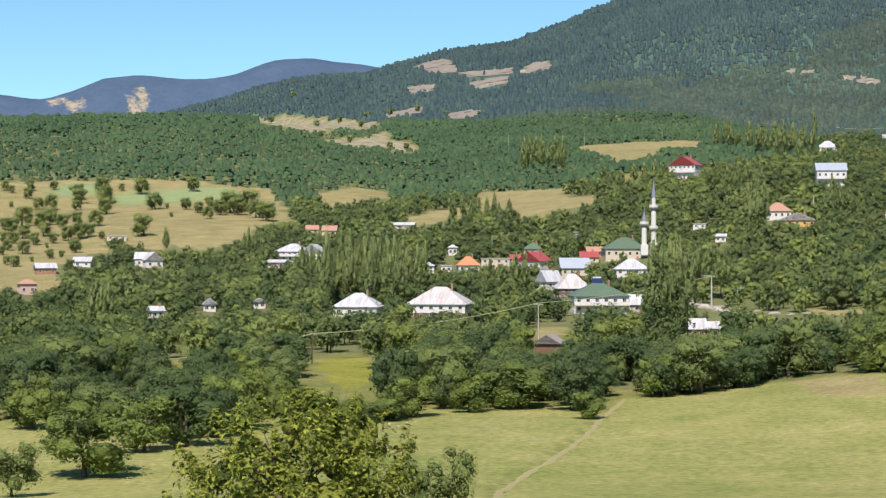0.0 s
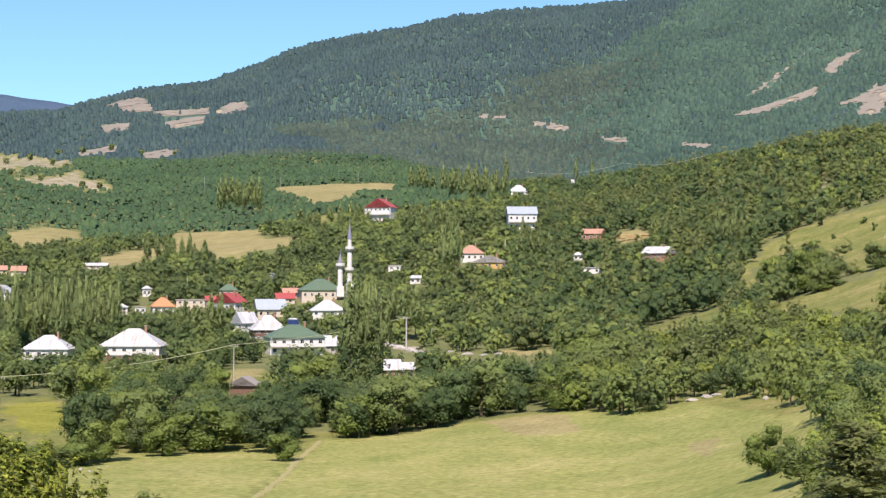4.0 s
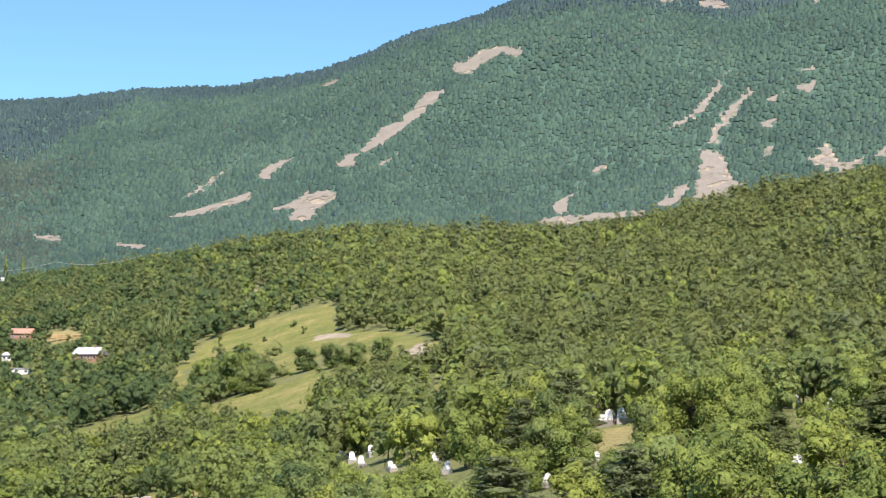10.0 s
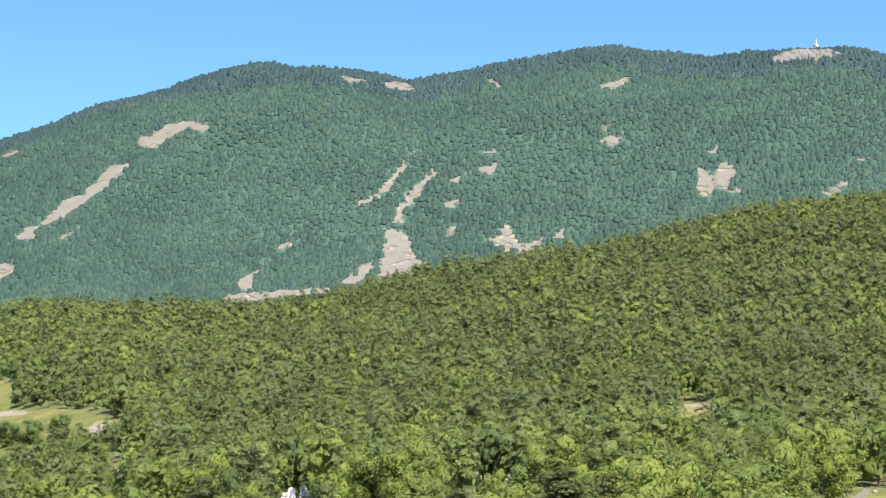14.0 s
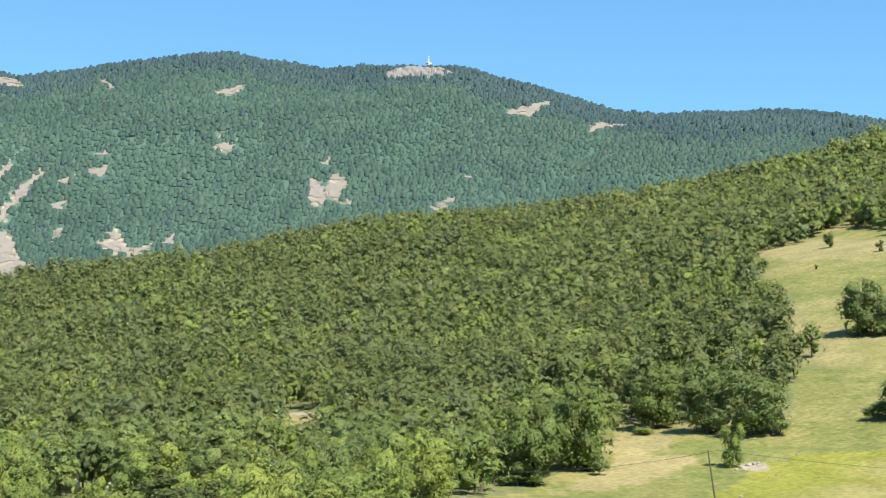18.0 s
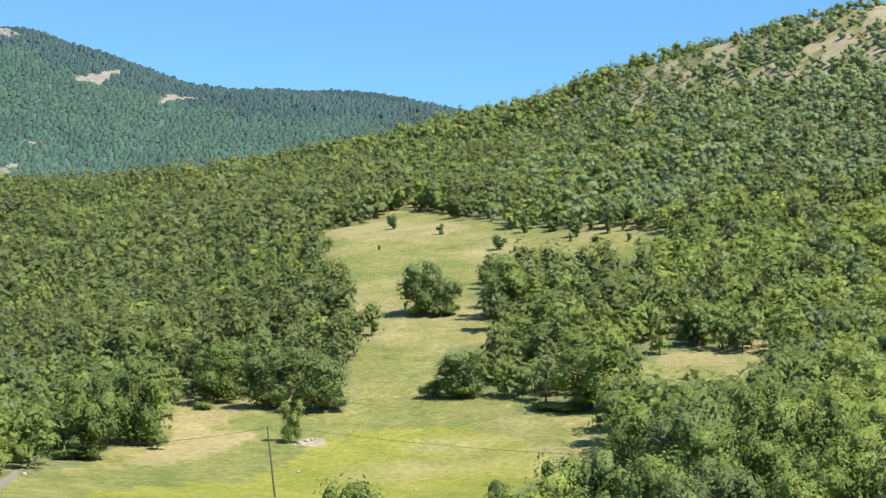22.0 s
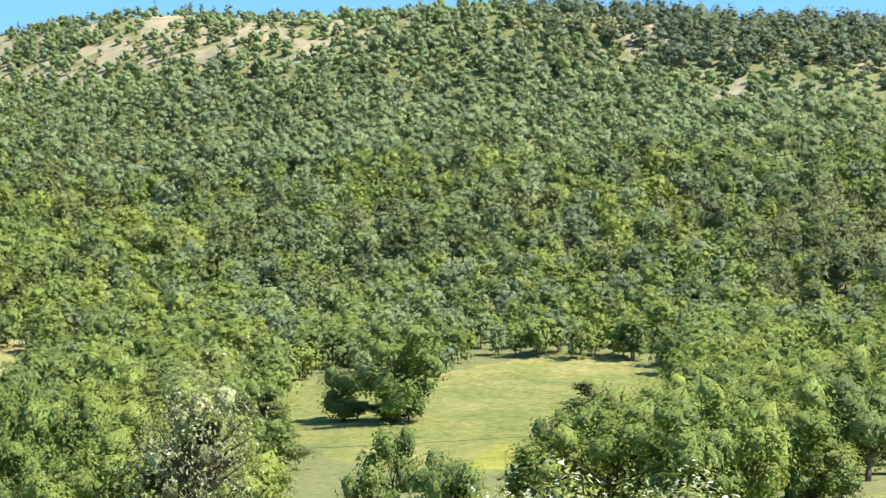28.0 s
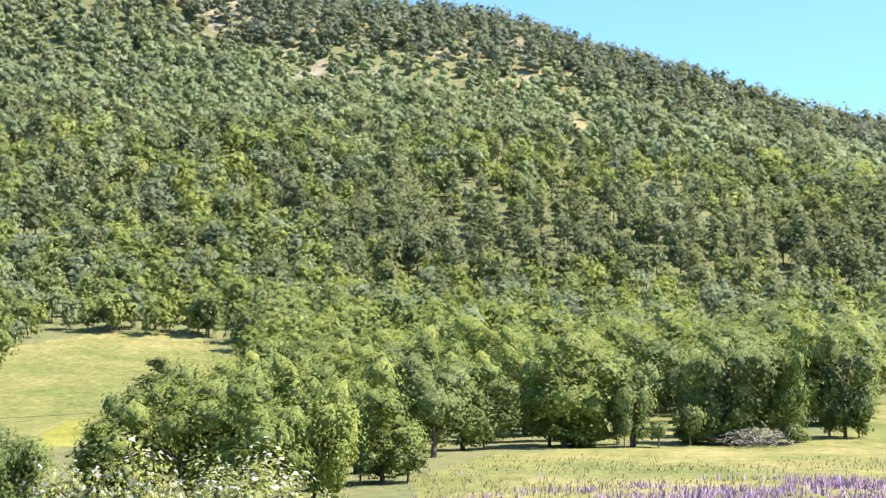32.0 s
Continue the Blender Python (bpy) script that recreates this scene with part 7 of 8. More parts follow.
stand("poplar_tree", 82.9, 546.2, 18.1, 5.9, free=2.5)
stand("poplar_tree", 85.6, 545.8, 16.7, 4.9, free=2.5)
stand("poplar_tree", 86.0, 542.8, 18.2, 6.4, free=2.5)
stand("poplar_tree", 407.5, 1942.8, 37.2, 7.6, label="bare pale poplar standing on the hill")
stand("poplar_tree", 518.1, 2062.5, 36.8, 6.8)
stand("poplar_tree", 533.2, 2044.7, 35.2, 6.7)
stand("juniper_bush", 45.3, 657.0, 11.3, 7.3, label="dark slender cypress between village houses")
stand("juniper_bush", 48.7, 680.8, 11.7, 7.6, label="dark slender cypress between village houses")
# bushes on the dry fields
stand("scrub_tree", -286.0, 1155.0, 7.5, 7.5, label="rounded grey-green tree on the dry field above the village", free=2)
stand("scrub_tree", -278.8, 1143.8, 5.9, 5.6, label="rounded grey-green tree on the dry field above the village", free=2)
stand("scrub_tree", -270.5, 1159.1, 7.8, 8.5, label="rounded grey-green tree on the dry field above the village", free=2)
stand("scrub_tree", -261.9, 1118.5, 8.2, 8.2, label="rounded grey-green tree on the dry field above the village", free=2)
stand("scrub_tree", -240.3, 1051.5, 8.2, 8.5, label="rounded grey-green tree on the dry field above the village", free=2)
stand("scrub_tree", -234.0, 1056.1, 9.9, 10.3, label="rounded grey-green tree on the dry field above the village", free=2)
stand("scrub_tree", -256.6, 1167.8, 6.5, 7.2, label="rounded grey-green tree on the dry field above the village", free=2)
stand("scrub_tree", -238.9, 1015.9, 4.5, 4.1, label="rounded grey-green tree on the dry field above the village", free=2)
stand("scrub_tree", -258.6, 1059.1, 4.0, 3.8, label="rounded grey-green tree on the dry field above the village", free=2)
stand("scrub_tree", -230.6, 1115.4, 11.4, 11.7, label="rounded grey-green tree on the dry field above the village", free=2)
stand("scrub_tree", -223.3, 1090.3, 10.4, 10.6, label="rounded grey-green tree on the dry field above the village", free=2)
stand("scrub_tree", -218.6, 1055.9, 6.9, 7.7, label="rounded grey-green tree on the dry field above the village", free=2)
stand("scrub_tree", -221.0, 1149.5, 11.5, 13.0, label="rounded grey-green tree on the dry field above the village", free=2)
stand("scrub_tree", -209.4, 1093.1, 12.0, 14.1, label="rounded grey-green tree on the dry field above the village", free=2)
stand("scrub_tree", -194.7, 1023.5, 11.0, 12.4, label="rounded grey-green tree on the dry field above the village", free=2)
stand("scrub_tree", -210.9, 1160.4, 5.5, 5.6, label="rounded grey-green tree on the dry field above the village", free=2)
stand("scrub_tree", -195.2, 1145.2, 11.9, 12.9, label="rounded grey-green tree on the dry field above the village", free=2)
stand("scrub_tree", -170.9, 1047.0, 11.2, 13.4, label="rounded grey-green tree on the dry field above the village", free=2)
stand("scrub_tree", -164.0, 1051.4, 3.6, 3.4, label="rounded grey-green tree on the dry field above the village", free=2)
stand("scrub_tree", -151.9, 1044.6, 7.8, 8.4, label="rounded grey-green tree on the dry field above the village", free=2)
stand("scrub_tree", -142.2, 1027.5, 7.2, 8.2, label="rounded grey-green tree on the dry field above the village", free=2)
stand("scrub_tree", -130.2, 979.9, 7.8, 8.6, label="rounded grey-green tree on the dry field above the village", free=2)
stand("scrub_tree", -139.5, 1055.4, 7.7, 7.6, label="rounded grey-green tree on the dry field above the village", free=2)
stand("scrub_tree", -123.8, 1028.9, 13.9, 14.8, label="rounded grey-green tree on the dry field above the village", free=2)
stand("scrub_tree", -114.1, 1039.2, 13.8, 16.5, label="rounded grey-green tree on the dry field above the village", free=2)
stand("scrub_tree", -97.4, 975.5, 11.4, 14.0, label="rounded grey-green tree on the dry field above the village", free=2)
stand("scrub_tree", -165.9, 1172.4, 10.9, 11.2, label="rounded grey-green tree on the dry field above the village", free=2)
stand("scrub_tree", -149.1, 878.4, 12.0, 12.7, label="rounded grey-green tree on the dry field above the village", free=2)
stand("scrub_tree", -153.1, 996.7, 3.3, 2.9, label="rounded grey-green tree on the dry field above the village", free=2)
stand("scrub_tree", -80.3, 879.3, 7.3, 8.4, label="rounded grey-green tree on the dry field above the village", free=2)
stand("scrub_tree", -219.5, 925.7, 11.2, 13.6, label="rounded grey-green tree on the dry field above the village", free=2)
stand("scrub_tree", -206.3, 910.6, 9.8, 10.3, label="rounded grey-green tree on the dry field above the village", free=2)
stand("scrub_tree", -207.7, 936.0, 10.1, 10.6, label="rounded grey-green tree on the dry field above the village", free=2)
stand("scrub_tree", -198.0, 922.2, 7.5, 9.0, label="rounded grey-green tree on the dry field above the village", free=2)
stand("scrub_tree", -193.9, 934.8, 7.8, 9.1, label="rounded grey-green tree on the dry field above the village", free=2)
stand("scrub_tree", -182.5, 930.0, 9.3, 10.5, label="rounded grey-green tree on the dry field above the village", free=2)
stand("scrub_tree", -224.1, 902.4, 6.5, 7.4, label="rounded grey-green tree on the dry field above the village", free=2)
stand("scrub_tree", -215.3, 883.6, 9.3, 10.1, label="rounded grey-green tree on the dry field above the village", free=2)
stand("scrub_tree", -203.3, 857.5, 7.4, 8.4, label="rounded grey-green tree on the dry field above the village", free=2)
stand("scrub_tree", -197.0, 874.8, 8.0, 8.5, label="rounded grey-green tree on the dry field above the village", free=2)
stand("scrub_tree", -192.0, 830.9, 6.4, 7.4, label="rounded grey-green tree on the dry field above the village", free=2)
stand("scrub_tree", -185.3, 842.5, 5.8, 6.1, label="rounded grey-green tree on the dry field above the village", free=2)
stand("scrub_tree", -181.7, 857.1, 8.1, 8.3, label="rounded grey-green tree on the dry field above the village", free=2)
stand("scrub_tree", -177.7, 865.3, 9.0, 9.8, label="rounded grey-green tree on the dry field above the village", free=2)
stand("scrub_tree", -174.8, 873.3, 7.2, 8.5, label="rounded grey-green tree on the dry field above the village", free=2)
stand("scrub_tree", -197.3, 803.1, 5.6, 6.5, label="rounded grey-green tree on the dry field above the village", free=2)
stand("scrub_tree", -194.6, 782.0, 4.9, 5.1, label="rounded grey-green tree on the dry field above the village", free=2)
stand("scrub_tree", -187.4, 790.5, 6.8, 7.7, label="rounded grey-green tree on the dry field above the village", free=2)
stand("scrub_tree", -165.9, 797.3, 6.9, 7.7, label="rounded grey-green tree on the dry field above the village", free=2)
stand("scrub_tree", -171.5, 771.5, 4.7, 5.0, label="rounded grey-green tree on the dry field above the village", free=2)
stand("scrub_tree", -166.9, 775.2, 3.6, 3.5, label="rounded grey-green tree on the dry field above the village", free=2)
stand("scrub_tree", -206.9, 834.6, 5.5, 5.4, label="rounded grey-green tree on the dry field above the village", free=2)
stand("scrub_tree", -201.3, 830.5, 6.0, 6.8, label="rounded grey-green tree on the dry field above the village", free=2)
stand("scrub_tree", -167.0, 865.6, 4.3, 4.2, label="rounded grey-green tree on the dry field above the village", free=2)
stand("scrub_tree", -174.7, 721.1, 5.2, 5.9, label="rounded grey-green tree on the dry field above the village", free=2)
stand("scrub_tree", -179.4, 728.4, 4.0, 4.2, label="rounded grey-green tree on the dry field above the village", free=2)
stand("scrub_tree", -172.2, 741.1, 2.7, 2.4, label="rounded grey-green tree on the dry field above the village", free=2)
stand("scrub_tree", -183.6, 819.9, 2.8, 2.7, label="rounded grey-green tree on the dry field above the village", free=2)
stand("scrub_tree", -128.0, 1013.9, 10.2, 11.3, label="rounded grey-green tree on the dry field above the village", free=2)
stand("scrub_tree", -117.4, 1014.7, 12.0, 12.9, label="rounded grey-green tree on the dry field above the village", free=2)
stand("scrub_tree", -105.0, 998.2, 10.5, 12.7, label="rounded grey-green tree on the dry field above the village", free=2)
stand("scrub_tree", -176.4, 1817.0, 7.5, 8.7, label="round bush on the dry upland field", free=2)
stand("scrub_tree", -131.5, 1837.3, 7.6, 8.8, label="round bush on the dry upland field", free=2)
stand("scrub_tree", -158.9, 2702.2, 11.2, 13.0, label="round bush on the dry upland field", free=2)
stand("scrub_tree", -92.5, 2009.3, 8.3, 9.6, label="round bush on the dry upland field", free=2)
stand("scrub_tree", -74.8, 1887.9, 7.8, 9.0, label="round bush on the dry upland field", free=2)
stand("scrub_tree", -111.5, 2603.2, 10.8, 12.5, label="round bush on the dry upland field", free=2)
stand("scrub_tree", -59.9, 1992.3, 8.3, 9.5, label="round bush on the dry upland field", free=2)
stand("scrub_tree", -113.8, 1664.4, 6.9, 8.0, label="round bush on the dry upland field", free=2)
stand("scrub_tree", -84.9, 1621.0, 6.7, 7.8, label="round bush on the dry upland field", free=2)
stand("scrub_tree", -47.8, 1592.0, 6.6, 7.6, label="round bush on the dry upland field", free=2)
stand("scrub_tree", -32.7, 1596.1, 6.6, 7.6, label="round bush on the dry upland field", free=2)
stand("scrub_tree", -298.6, 3541.0, 14.7, 17.0, label="round bush on the dry upland field", free=2)
stand("scrub_tree", 45.7, 2171.6, 9.0, 10.4, label="round bush on the dry upland field", free=2)
stand("scrub_tree", 4.3, 2308.3, 9.6, 11.1, label="round bush on the dry upland field", free=2)
stand("scrub_tree", -76.2, 2534.1, 10.5, 12.1, label="round bush on the dry upland field", free=2)
stand("scrub_tree", -34.3, 2436.8, 10.1, 11.7, label="round bush on the dry upland field", free=2)
stand("juniper_bush", 241.6, 623.4, 5.5, 6.2, free=2)
stand("juniper_bush", 242.5, 603.1, 4.7, 5.1, free=2)
stand("juniper_bush", 222.9, 615.2, 4.0, 4.2, free=2)
stand("juniper_bush", 229.4, 560.3, 2.4, 2.2, free=2)
stand("juniper_bush", 237.8, 546.4, 2.7, 2.6, free=2)
stand("juniper_bush", 227.9, 599.1, 2.5, 2.3, free=2)
stand("juniper_bush", 242.8, 567.5, 3.4, 3.5, free=2)
# clump on the hill meadow
stand("oak_tree", 175.8, 471.2, 11.5, 12.8)
plant("undergrowth_bush", 175.8, 471.2, 3.9, 8.0)
plant("undergrowth_bush", 171.2, 471.1, 3.9, 4.7)
plant("undergrowth_bush", 173.7, 471.2, 2.6, 5.6)
stand("oak_tree", 169.4, 432.9, 12.1, 13.4)
plant("undergrowth_bush", 169.4, 432.9, 4.1, 8.3)
plant("undergrowth_bush", 164.5, 434.5, 4.5, 5.9)
plant("undergrowth_bush", 164.1, 431.9, 4.5, 7.8)
stand("dusty_oak_tree", 171.9, 421.7, 8.2, 10.2)
plant("undergrowth_bush", 171.9, 421.7, 2.8, 6.3)
plant("undergrowth_bush", 174.3, 425.9, 1.6, 4.7)
plant("undergrowth_bush", 171.6, 418.3, 2.2, 5.9)
stand("dusty_oak_tree", 169.2, 442.6, 9.9, 9.1)
plant("undergrowth_bush", 169.2, 442.6, 3.4, 5.6)
plant("undergrowth_bush", 170.0, 441.1, 2.3, 4.3)
plant("undergrowth_bush", 167.3, 441.8, 2.6, 3.3)
stand("dusty_oak_tree", 168.0, 419.6, 7.9, 8.7)
plant("undergrowth_bush", 168.0, 419.6, 2.7, 5.4)
plant("undergrowth_bush", 170.6, 422.9, 1.9, 3.6)
plant("undergrowth_bush", 168.7, 416.2, 1.9, 4.8)
stand("dusty_oak_tree", 188.2, 430.5, 7.4, 9.0)
plant("undergrowth_bush", 188.2, 430.5, 2.5, 5.6)
plant("undergrowth_bush", 186.7, 428.9, 1.8, 5.1)
plant("undergrowth_bush", 184.3, 432.0, 1.7, 3.5)
stand("dusty_oak_tree", 186.6, 411.1, 7.1, 7.2)
plant("undergrowth_bush", 186.6, 411.1, 2.4, 4.5)
plant("undergrowth_bush", 185.6, 410.7, 1.5, 4.0)
plant("undergrowth_bush", 183.3, 411.2, 1.5, 3.6)
stand("dusty_oak_tree", 186.6, 399.6, 6.9, 9.9)
plant("undergrowth_bush", 186.6, 399.6, 2.4, 6.1)
plant("undergrowth_bush", 183.9, 397.3, 1.7, 5.8)
plant("undergrowth_bush", 187.9, 400.7, 2.4, 3.7)
stand("dusty_oak_tree", 189.7, 388.9, 6.8, 8.3)
plant("undergrowth_bush", 189.7, 388.9, 2.3, 5.1)
plant("undergrowth_bush", 187.4, 385.8, 2.4, 3.0)
plant("undergrowth_bush", 187.4, 386.0, 1.6, 4.5)

# ---- woods ----
def bearing(x, y):
    return np.degrees(np.arctan2(x, y))


def pine_share(x, y):
    """Pines on the ridge, oaks in the hollows and on the hill to the south-east."""
    az, r = bearing(x, y), np.hypot(x, y)
    ridge = np.interp(az, [10, 24, 34, 48, 58, 66, 72], [0.05, 0.35, 0.75, 0.75, 0.65, 0.35, 0.1])
    near = np.clip((r - 145) / 145, 0.25, 1)
    band = np.exp(-(((r - 312) / 26) ** 2)) * np.clip((az - 94) / 6, 0, 1) * 1.1
    crest = np.clip((az - 88) / 12, 0, 1) * np.clip((r - 462) / 36, 0, 0.7)
    return np.clip(np.maximum(ridge * near, np.maximum(band, crest)) + 0.25 * fractal(x, y, 45, 2, 77), 0, 1)


def dark_share(x, y):
    """The hill's own pines are darker than those of the ridge."""
    return np.clip((bearing(x, y) - 70) / 16, 0.12, 0.95)


def thin_on_hill(x, y):
    return 1 - np.maximum(0.85 * stony(x, y), 0.35 * high_slope(x, y))


def hill_side(x, y):
    return 1.0 * (np.hypot(x, y) < np.interp(bearing(x, y), [55, 60, 66, 118], [0, 400, 680, 680]))


def low_on_hill(x, y):
    return 1 - 0.32 * high_slope(x, y) * (1 - 0.6 * (pine_share(x, y) > 0.5))


# great mountain
def crest_share(x, y):
    """Firs keep to a band below the crest; it widens on the mountain's northern shoulder."""
    az = bearing(x, y)
    below = np.interp(az, CREST[:, 0], np.tan(np.radians(CREST[:, 1]))) - ground(x, y) / np.hypot(x, y)
    band = np.interp(az, [-10, 9, 13, 14.5, 16, 18, 23, 30, 44, 60, 66], [0.04, 0.055, 0.05, 0.04, 0.02, 0.005, 0.005, 0.007, 0.009, 0.019, 0.019])
    return np.clip(0.5 + (band - below + 0.3 * band * fractal(x, y, 130, 3, 61)) * 160, 0.02, 0.96)


def grey_share(x, y):
    """Grey-green mixed wood at the foot of the northern shoulder."""
    return np.clip((15.5 - bearing(x, y)) / 3 + 0.6 * fractal(x, y, 120, 3, 62), 0.02, 0.98)


p = [np.concatenate(q) for q in zip(scatter(-13, -1, 2300, 4100, 11.0, 5.4, 8.4, 1.5, seed=1), scatter(-1, 12, 2080, 3750, 9.0, 4.9, 7.4, 1.5, seed=1), scatter(12, 70, 1500, 3250, 7.4, 4.4, 6.8, 1.5, seed=1))]
fir, beech = split(p, crest_share, 3)
mixed, beech = split(beech, grey_share, 4)
forest("mountain_wood", *beech, "round", 0, HAZY_BEECH, "dense green broadleaf wood covering the great mountain slope", core="cap", fill=1.0, up=1.0)
forest("shoulder_wood", *mixed, "round", 0, HAZY_MIXED, "grey-green mixed wood at the foot of the mountain", core="cap", fill=1.0, up=1.0)
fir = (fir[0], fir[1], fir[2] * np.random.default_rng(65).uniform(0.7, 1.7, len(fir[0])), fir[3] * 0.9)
forest("fir_wood", *fir, "round", 0, HAZY_FIR, "dark fir wood along the mountain crest", core="cap", fill=0.9, up=0.8)
# valley hill in the north
p = [np.concatenate(q) for q in zip(scatter(-16, -1, 1080, 2300, 7.2, 4.6, 7.2, 1.4, seed=4), scatter(-1, 12, 1080, 2080, 7.2, 4.6, 7.2, 1.4, seed=4))]
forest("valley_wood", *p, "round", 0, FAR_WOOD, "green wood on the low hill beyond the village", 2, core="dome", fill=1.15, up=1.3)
# ridge and hill
ridge = scatter(12, 118, 390, 1280, 5.5, 5.6, 9.0, 0.95, seed=5, sparse=lambda x, y: 1.0 * (hill_side(x, y) < 0.5))
hill = scatter(55, 118, 390, 680, 4.5, 4.4, 6.8, 1.0, seed=6, sparse=lambda x, y: thin_on_hill(x, y) * (hill_side(x, y) > 0.5) * (1 - 0.6 * np.clip((bearing(x, y) - 92) / 6, 0, 1) * (np.hypot(x, y) > 475)), low=low_on_hill)
for p, k, lobes, where in ((hill, 44, 5, "hill"), (ridge, 30, 4, "ridge")):
    pine, oak = split(p, pine_share, 6)
    dark, pine = split(pine, dark_share, 16)
    pine, dark = [(q[0], q[1], q[2] * 1.18, q[3] * 0.86) for q in (pine, dark)]
    forest(where + "_pine_wood", *pine, "pine", k, PINE, "olive-green pine wood on the " + where, lobes, up=1.4, fill=0.9, fine=0.8)
    forest(where + "_dark_pines", *dark, "pine", k, DARK_PINE, "dark green pine trees on the " + where, lobes, up=1.4, fill=0.9, fine=0.8)
    if where == "ridge":
        lush, oak = split(oak, lambda x, y: np.clip((27 - bearing(x, y)) / 9, 0, 0.85), 17)
        forest("valley_edge_wood", *lush, "round", k, GARDEN, "deep green broadleaf wood above the village", lobes, up=1.3, fill=0.9, fine=0.8)
    else:
        near_ridge, oak = split(oak, lambda x, y: np.clip((77 - bearing(x, y)) / 14, 0, 0.9), 18)
        forest("saddle_oak_wood", *near_ridge, "round", k, OAK, "green oak wood on the saddle below the hill", lobes, up=1.4, fill=0.9, fine=0.8)
    oak_a, oak_b = split(oak, lambda x, y: 0.5 + 0.4 * fractal(x, y, 60, 2, 8), 7)
    forest(where + "_oak_wood", *oak_a, "round", k, HAZY_OAK if where == "hill" else OAK, "green oak scrub wood on the " + where, lobes, up=1.4, fill=0.9, fine=0.8)
    forest(where + "_dusty_wood", *oak_b, "round", k, HAZY_GREY_OAK if where == "hill" else GREY_OAK, "grey-green oak scrub wood on the " + where, lobes, up=1.4, fill=0.9, fine=0.8)
# low scrub of the stony upper slope
p = scatter(66, 112, 425, 620, 3.6, 1.2, 3.0, 1.15, seed=7, sparse=lambda x, y: high_slope(x, y) * (1 - 0.7 * stony(x, y)))
def crest_pines(x, y):
    az, r = bearing(x, y), np.hypot(x, y)
    return np.clip((az - 89) / 7, 0, 1) * np.clip((r - np.interp(az, [90, 98, 106, 118], [500, 468, 462, 430])) / 18 + 0.5 * fractal(x, y, 30, 2, 29), 0, 1)


crest = scatter(88, 118, 420, 640, 4.6, 4.6, 7.2, 0.95, seed=9, sparse=crest_pines)
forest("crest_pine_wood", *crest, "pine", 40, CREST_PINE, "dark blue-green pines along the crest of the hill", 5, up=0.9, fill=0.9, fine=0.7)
p = tuple(q[crest_pines(p[0], p[1]) < 0.5] for q in p)
scrub, thorn = split(p, lambda x, y: 0.5 + 0.4 * fractal(x, y, 20, 2, 28), 21)
forest("hill_scrub", *scrub, "round", 10, HAZY_OAK, "low green oak scrub on the stony upper slope", core="round", fill=0.85)
forest("hill_thorns", *thorn, "round", 10, HAZY_GREY_OAK, "low grey-green scrub on the stony upper slope", core="round", fill=0.85)
# middle distance
p = scatter(14, 118, 178, 390, 5.0, 5, 7.8, 1.0, seed=8)
pine, oak = split(p, pine_share, 9)
oak_a, oak_b = split(oak, lambda x, y: 0.5 + 0.4 * fractal(x, y, 40, 2, 8), 10)
bright, oak_a = split(oak_a, lambda x, y: 0.6 + 0.7 * fractal(x, y, 30, 2, 19), 20)
forest("slope_bright_oaks", *bright, "round", 150, SPRING, "bright yellow-green oaks on the lower slope", 8, fill=0.84, fine=0.92, trunks=True, up=1.1)
dark, pine = split(pine, dark_share, 16)
pine, dark = [(q[0], q[1], q[2] * 1.18, q[3] * 0.86) for q in (pine, dark)]
forest("slope_dark_pines", *dark, "pine", 150, DARK_PINE, "dark green pine trees on the lower slope", 8, fill=0.84, fine=0.92, trunks=True, up=1.1)
forest("slope_pine_wood", *pine, "pine", 150, PINE, "young pine wood on the lower slope", 8, fill=0.84, fine=0.92, trunks=True, up=1.1)
foot = lambda x, y: 0.6 * np.clip((bearing(x, y) - 74) / 8, 0, 1) * np.clip((np.hypot(x, y) - 215) / 60, 0, 1)
foot_a, oak_a = split(oak_a, foot, 22)
foot_b, oak_b = split(oak_b, foot, 23)
forest("foot_oak_wood", *foot_a, "round", 150, HAZY_OAK, "green oak wood at the foot of the hill", 8, fill=0.84, fine=0.92, trunks=True, up=1.1)
forest("foot_dusty_wood", *foot_b, "round", 150, HAZY_GREY_OAK, "grey-green oak wood at the foot of the hill", 8, fill=0.84, fine=0.92, trunks=True, up=1.1)
forest("slope_oak_wood", *oak_a, "round", 150, OAK, "oak scrub wood on the lower slope", 8, fill=0.84, fine=0.92, trunks=True, up=1.1)
forest("slope_dusty_wood", *oak_b, "round", 150, GREY_OAK, "grey-green oak scrub wood on the lower slope", 8, fill=0.84, fine=0.92, trunks=True, up=1.1)
# village trees
p = scatter(-16, 14, 150, 1080, 7.0, 4.6, 8.6, 0.95, seed=11)
near, back = split(p, lambda x, y: 1.0 * (np.hypot(x, y) < 520), 12)
close, near = split(near, lambda x, y: 1.0 * (np.hypot(x, y) < 330), 12)
more = scatter(-16, 26, 150, 330, 7.4, 3.4, 6.2, 1.1, seed=31)
for x, y, h, w in zip(*[np.concatenate(q) for q in zip((close[0], close[1], close[2], close[3] * 1.15), more)]):
    plant("garden_tree" if RNG.uniform() < 0.55 else "scrub_tree" if RNG.uniform() < 0.6 else "oak_tree", x, y, h, w)
green, grey = split(near, lambda x, y: 0.55 + 0.4 * fractal(x, y, 30, 2, 18), 15)
forest("orchard_trees", *green, "round", 150, GARDEN, "green fruit and walnut trees round the village", 8, category="trees", fill=0.84, fine=0.92, trunks=True, up=1.1)
forest("orchard_scrub", *grey, "round", 150, GREY_OAK, "grey-green trees round the village", 8, category="trees", fill=0.84, fine=0.92, trunks=True, up=1.1)
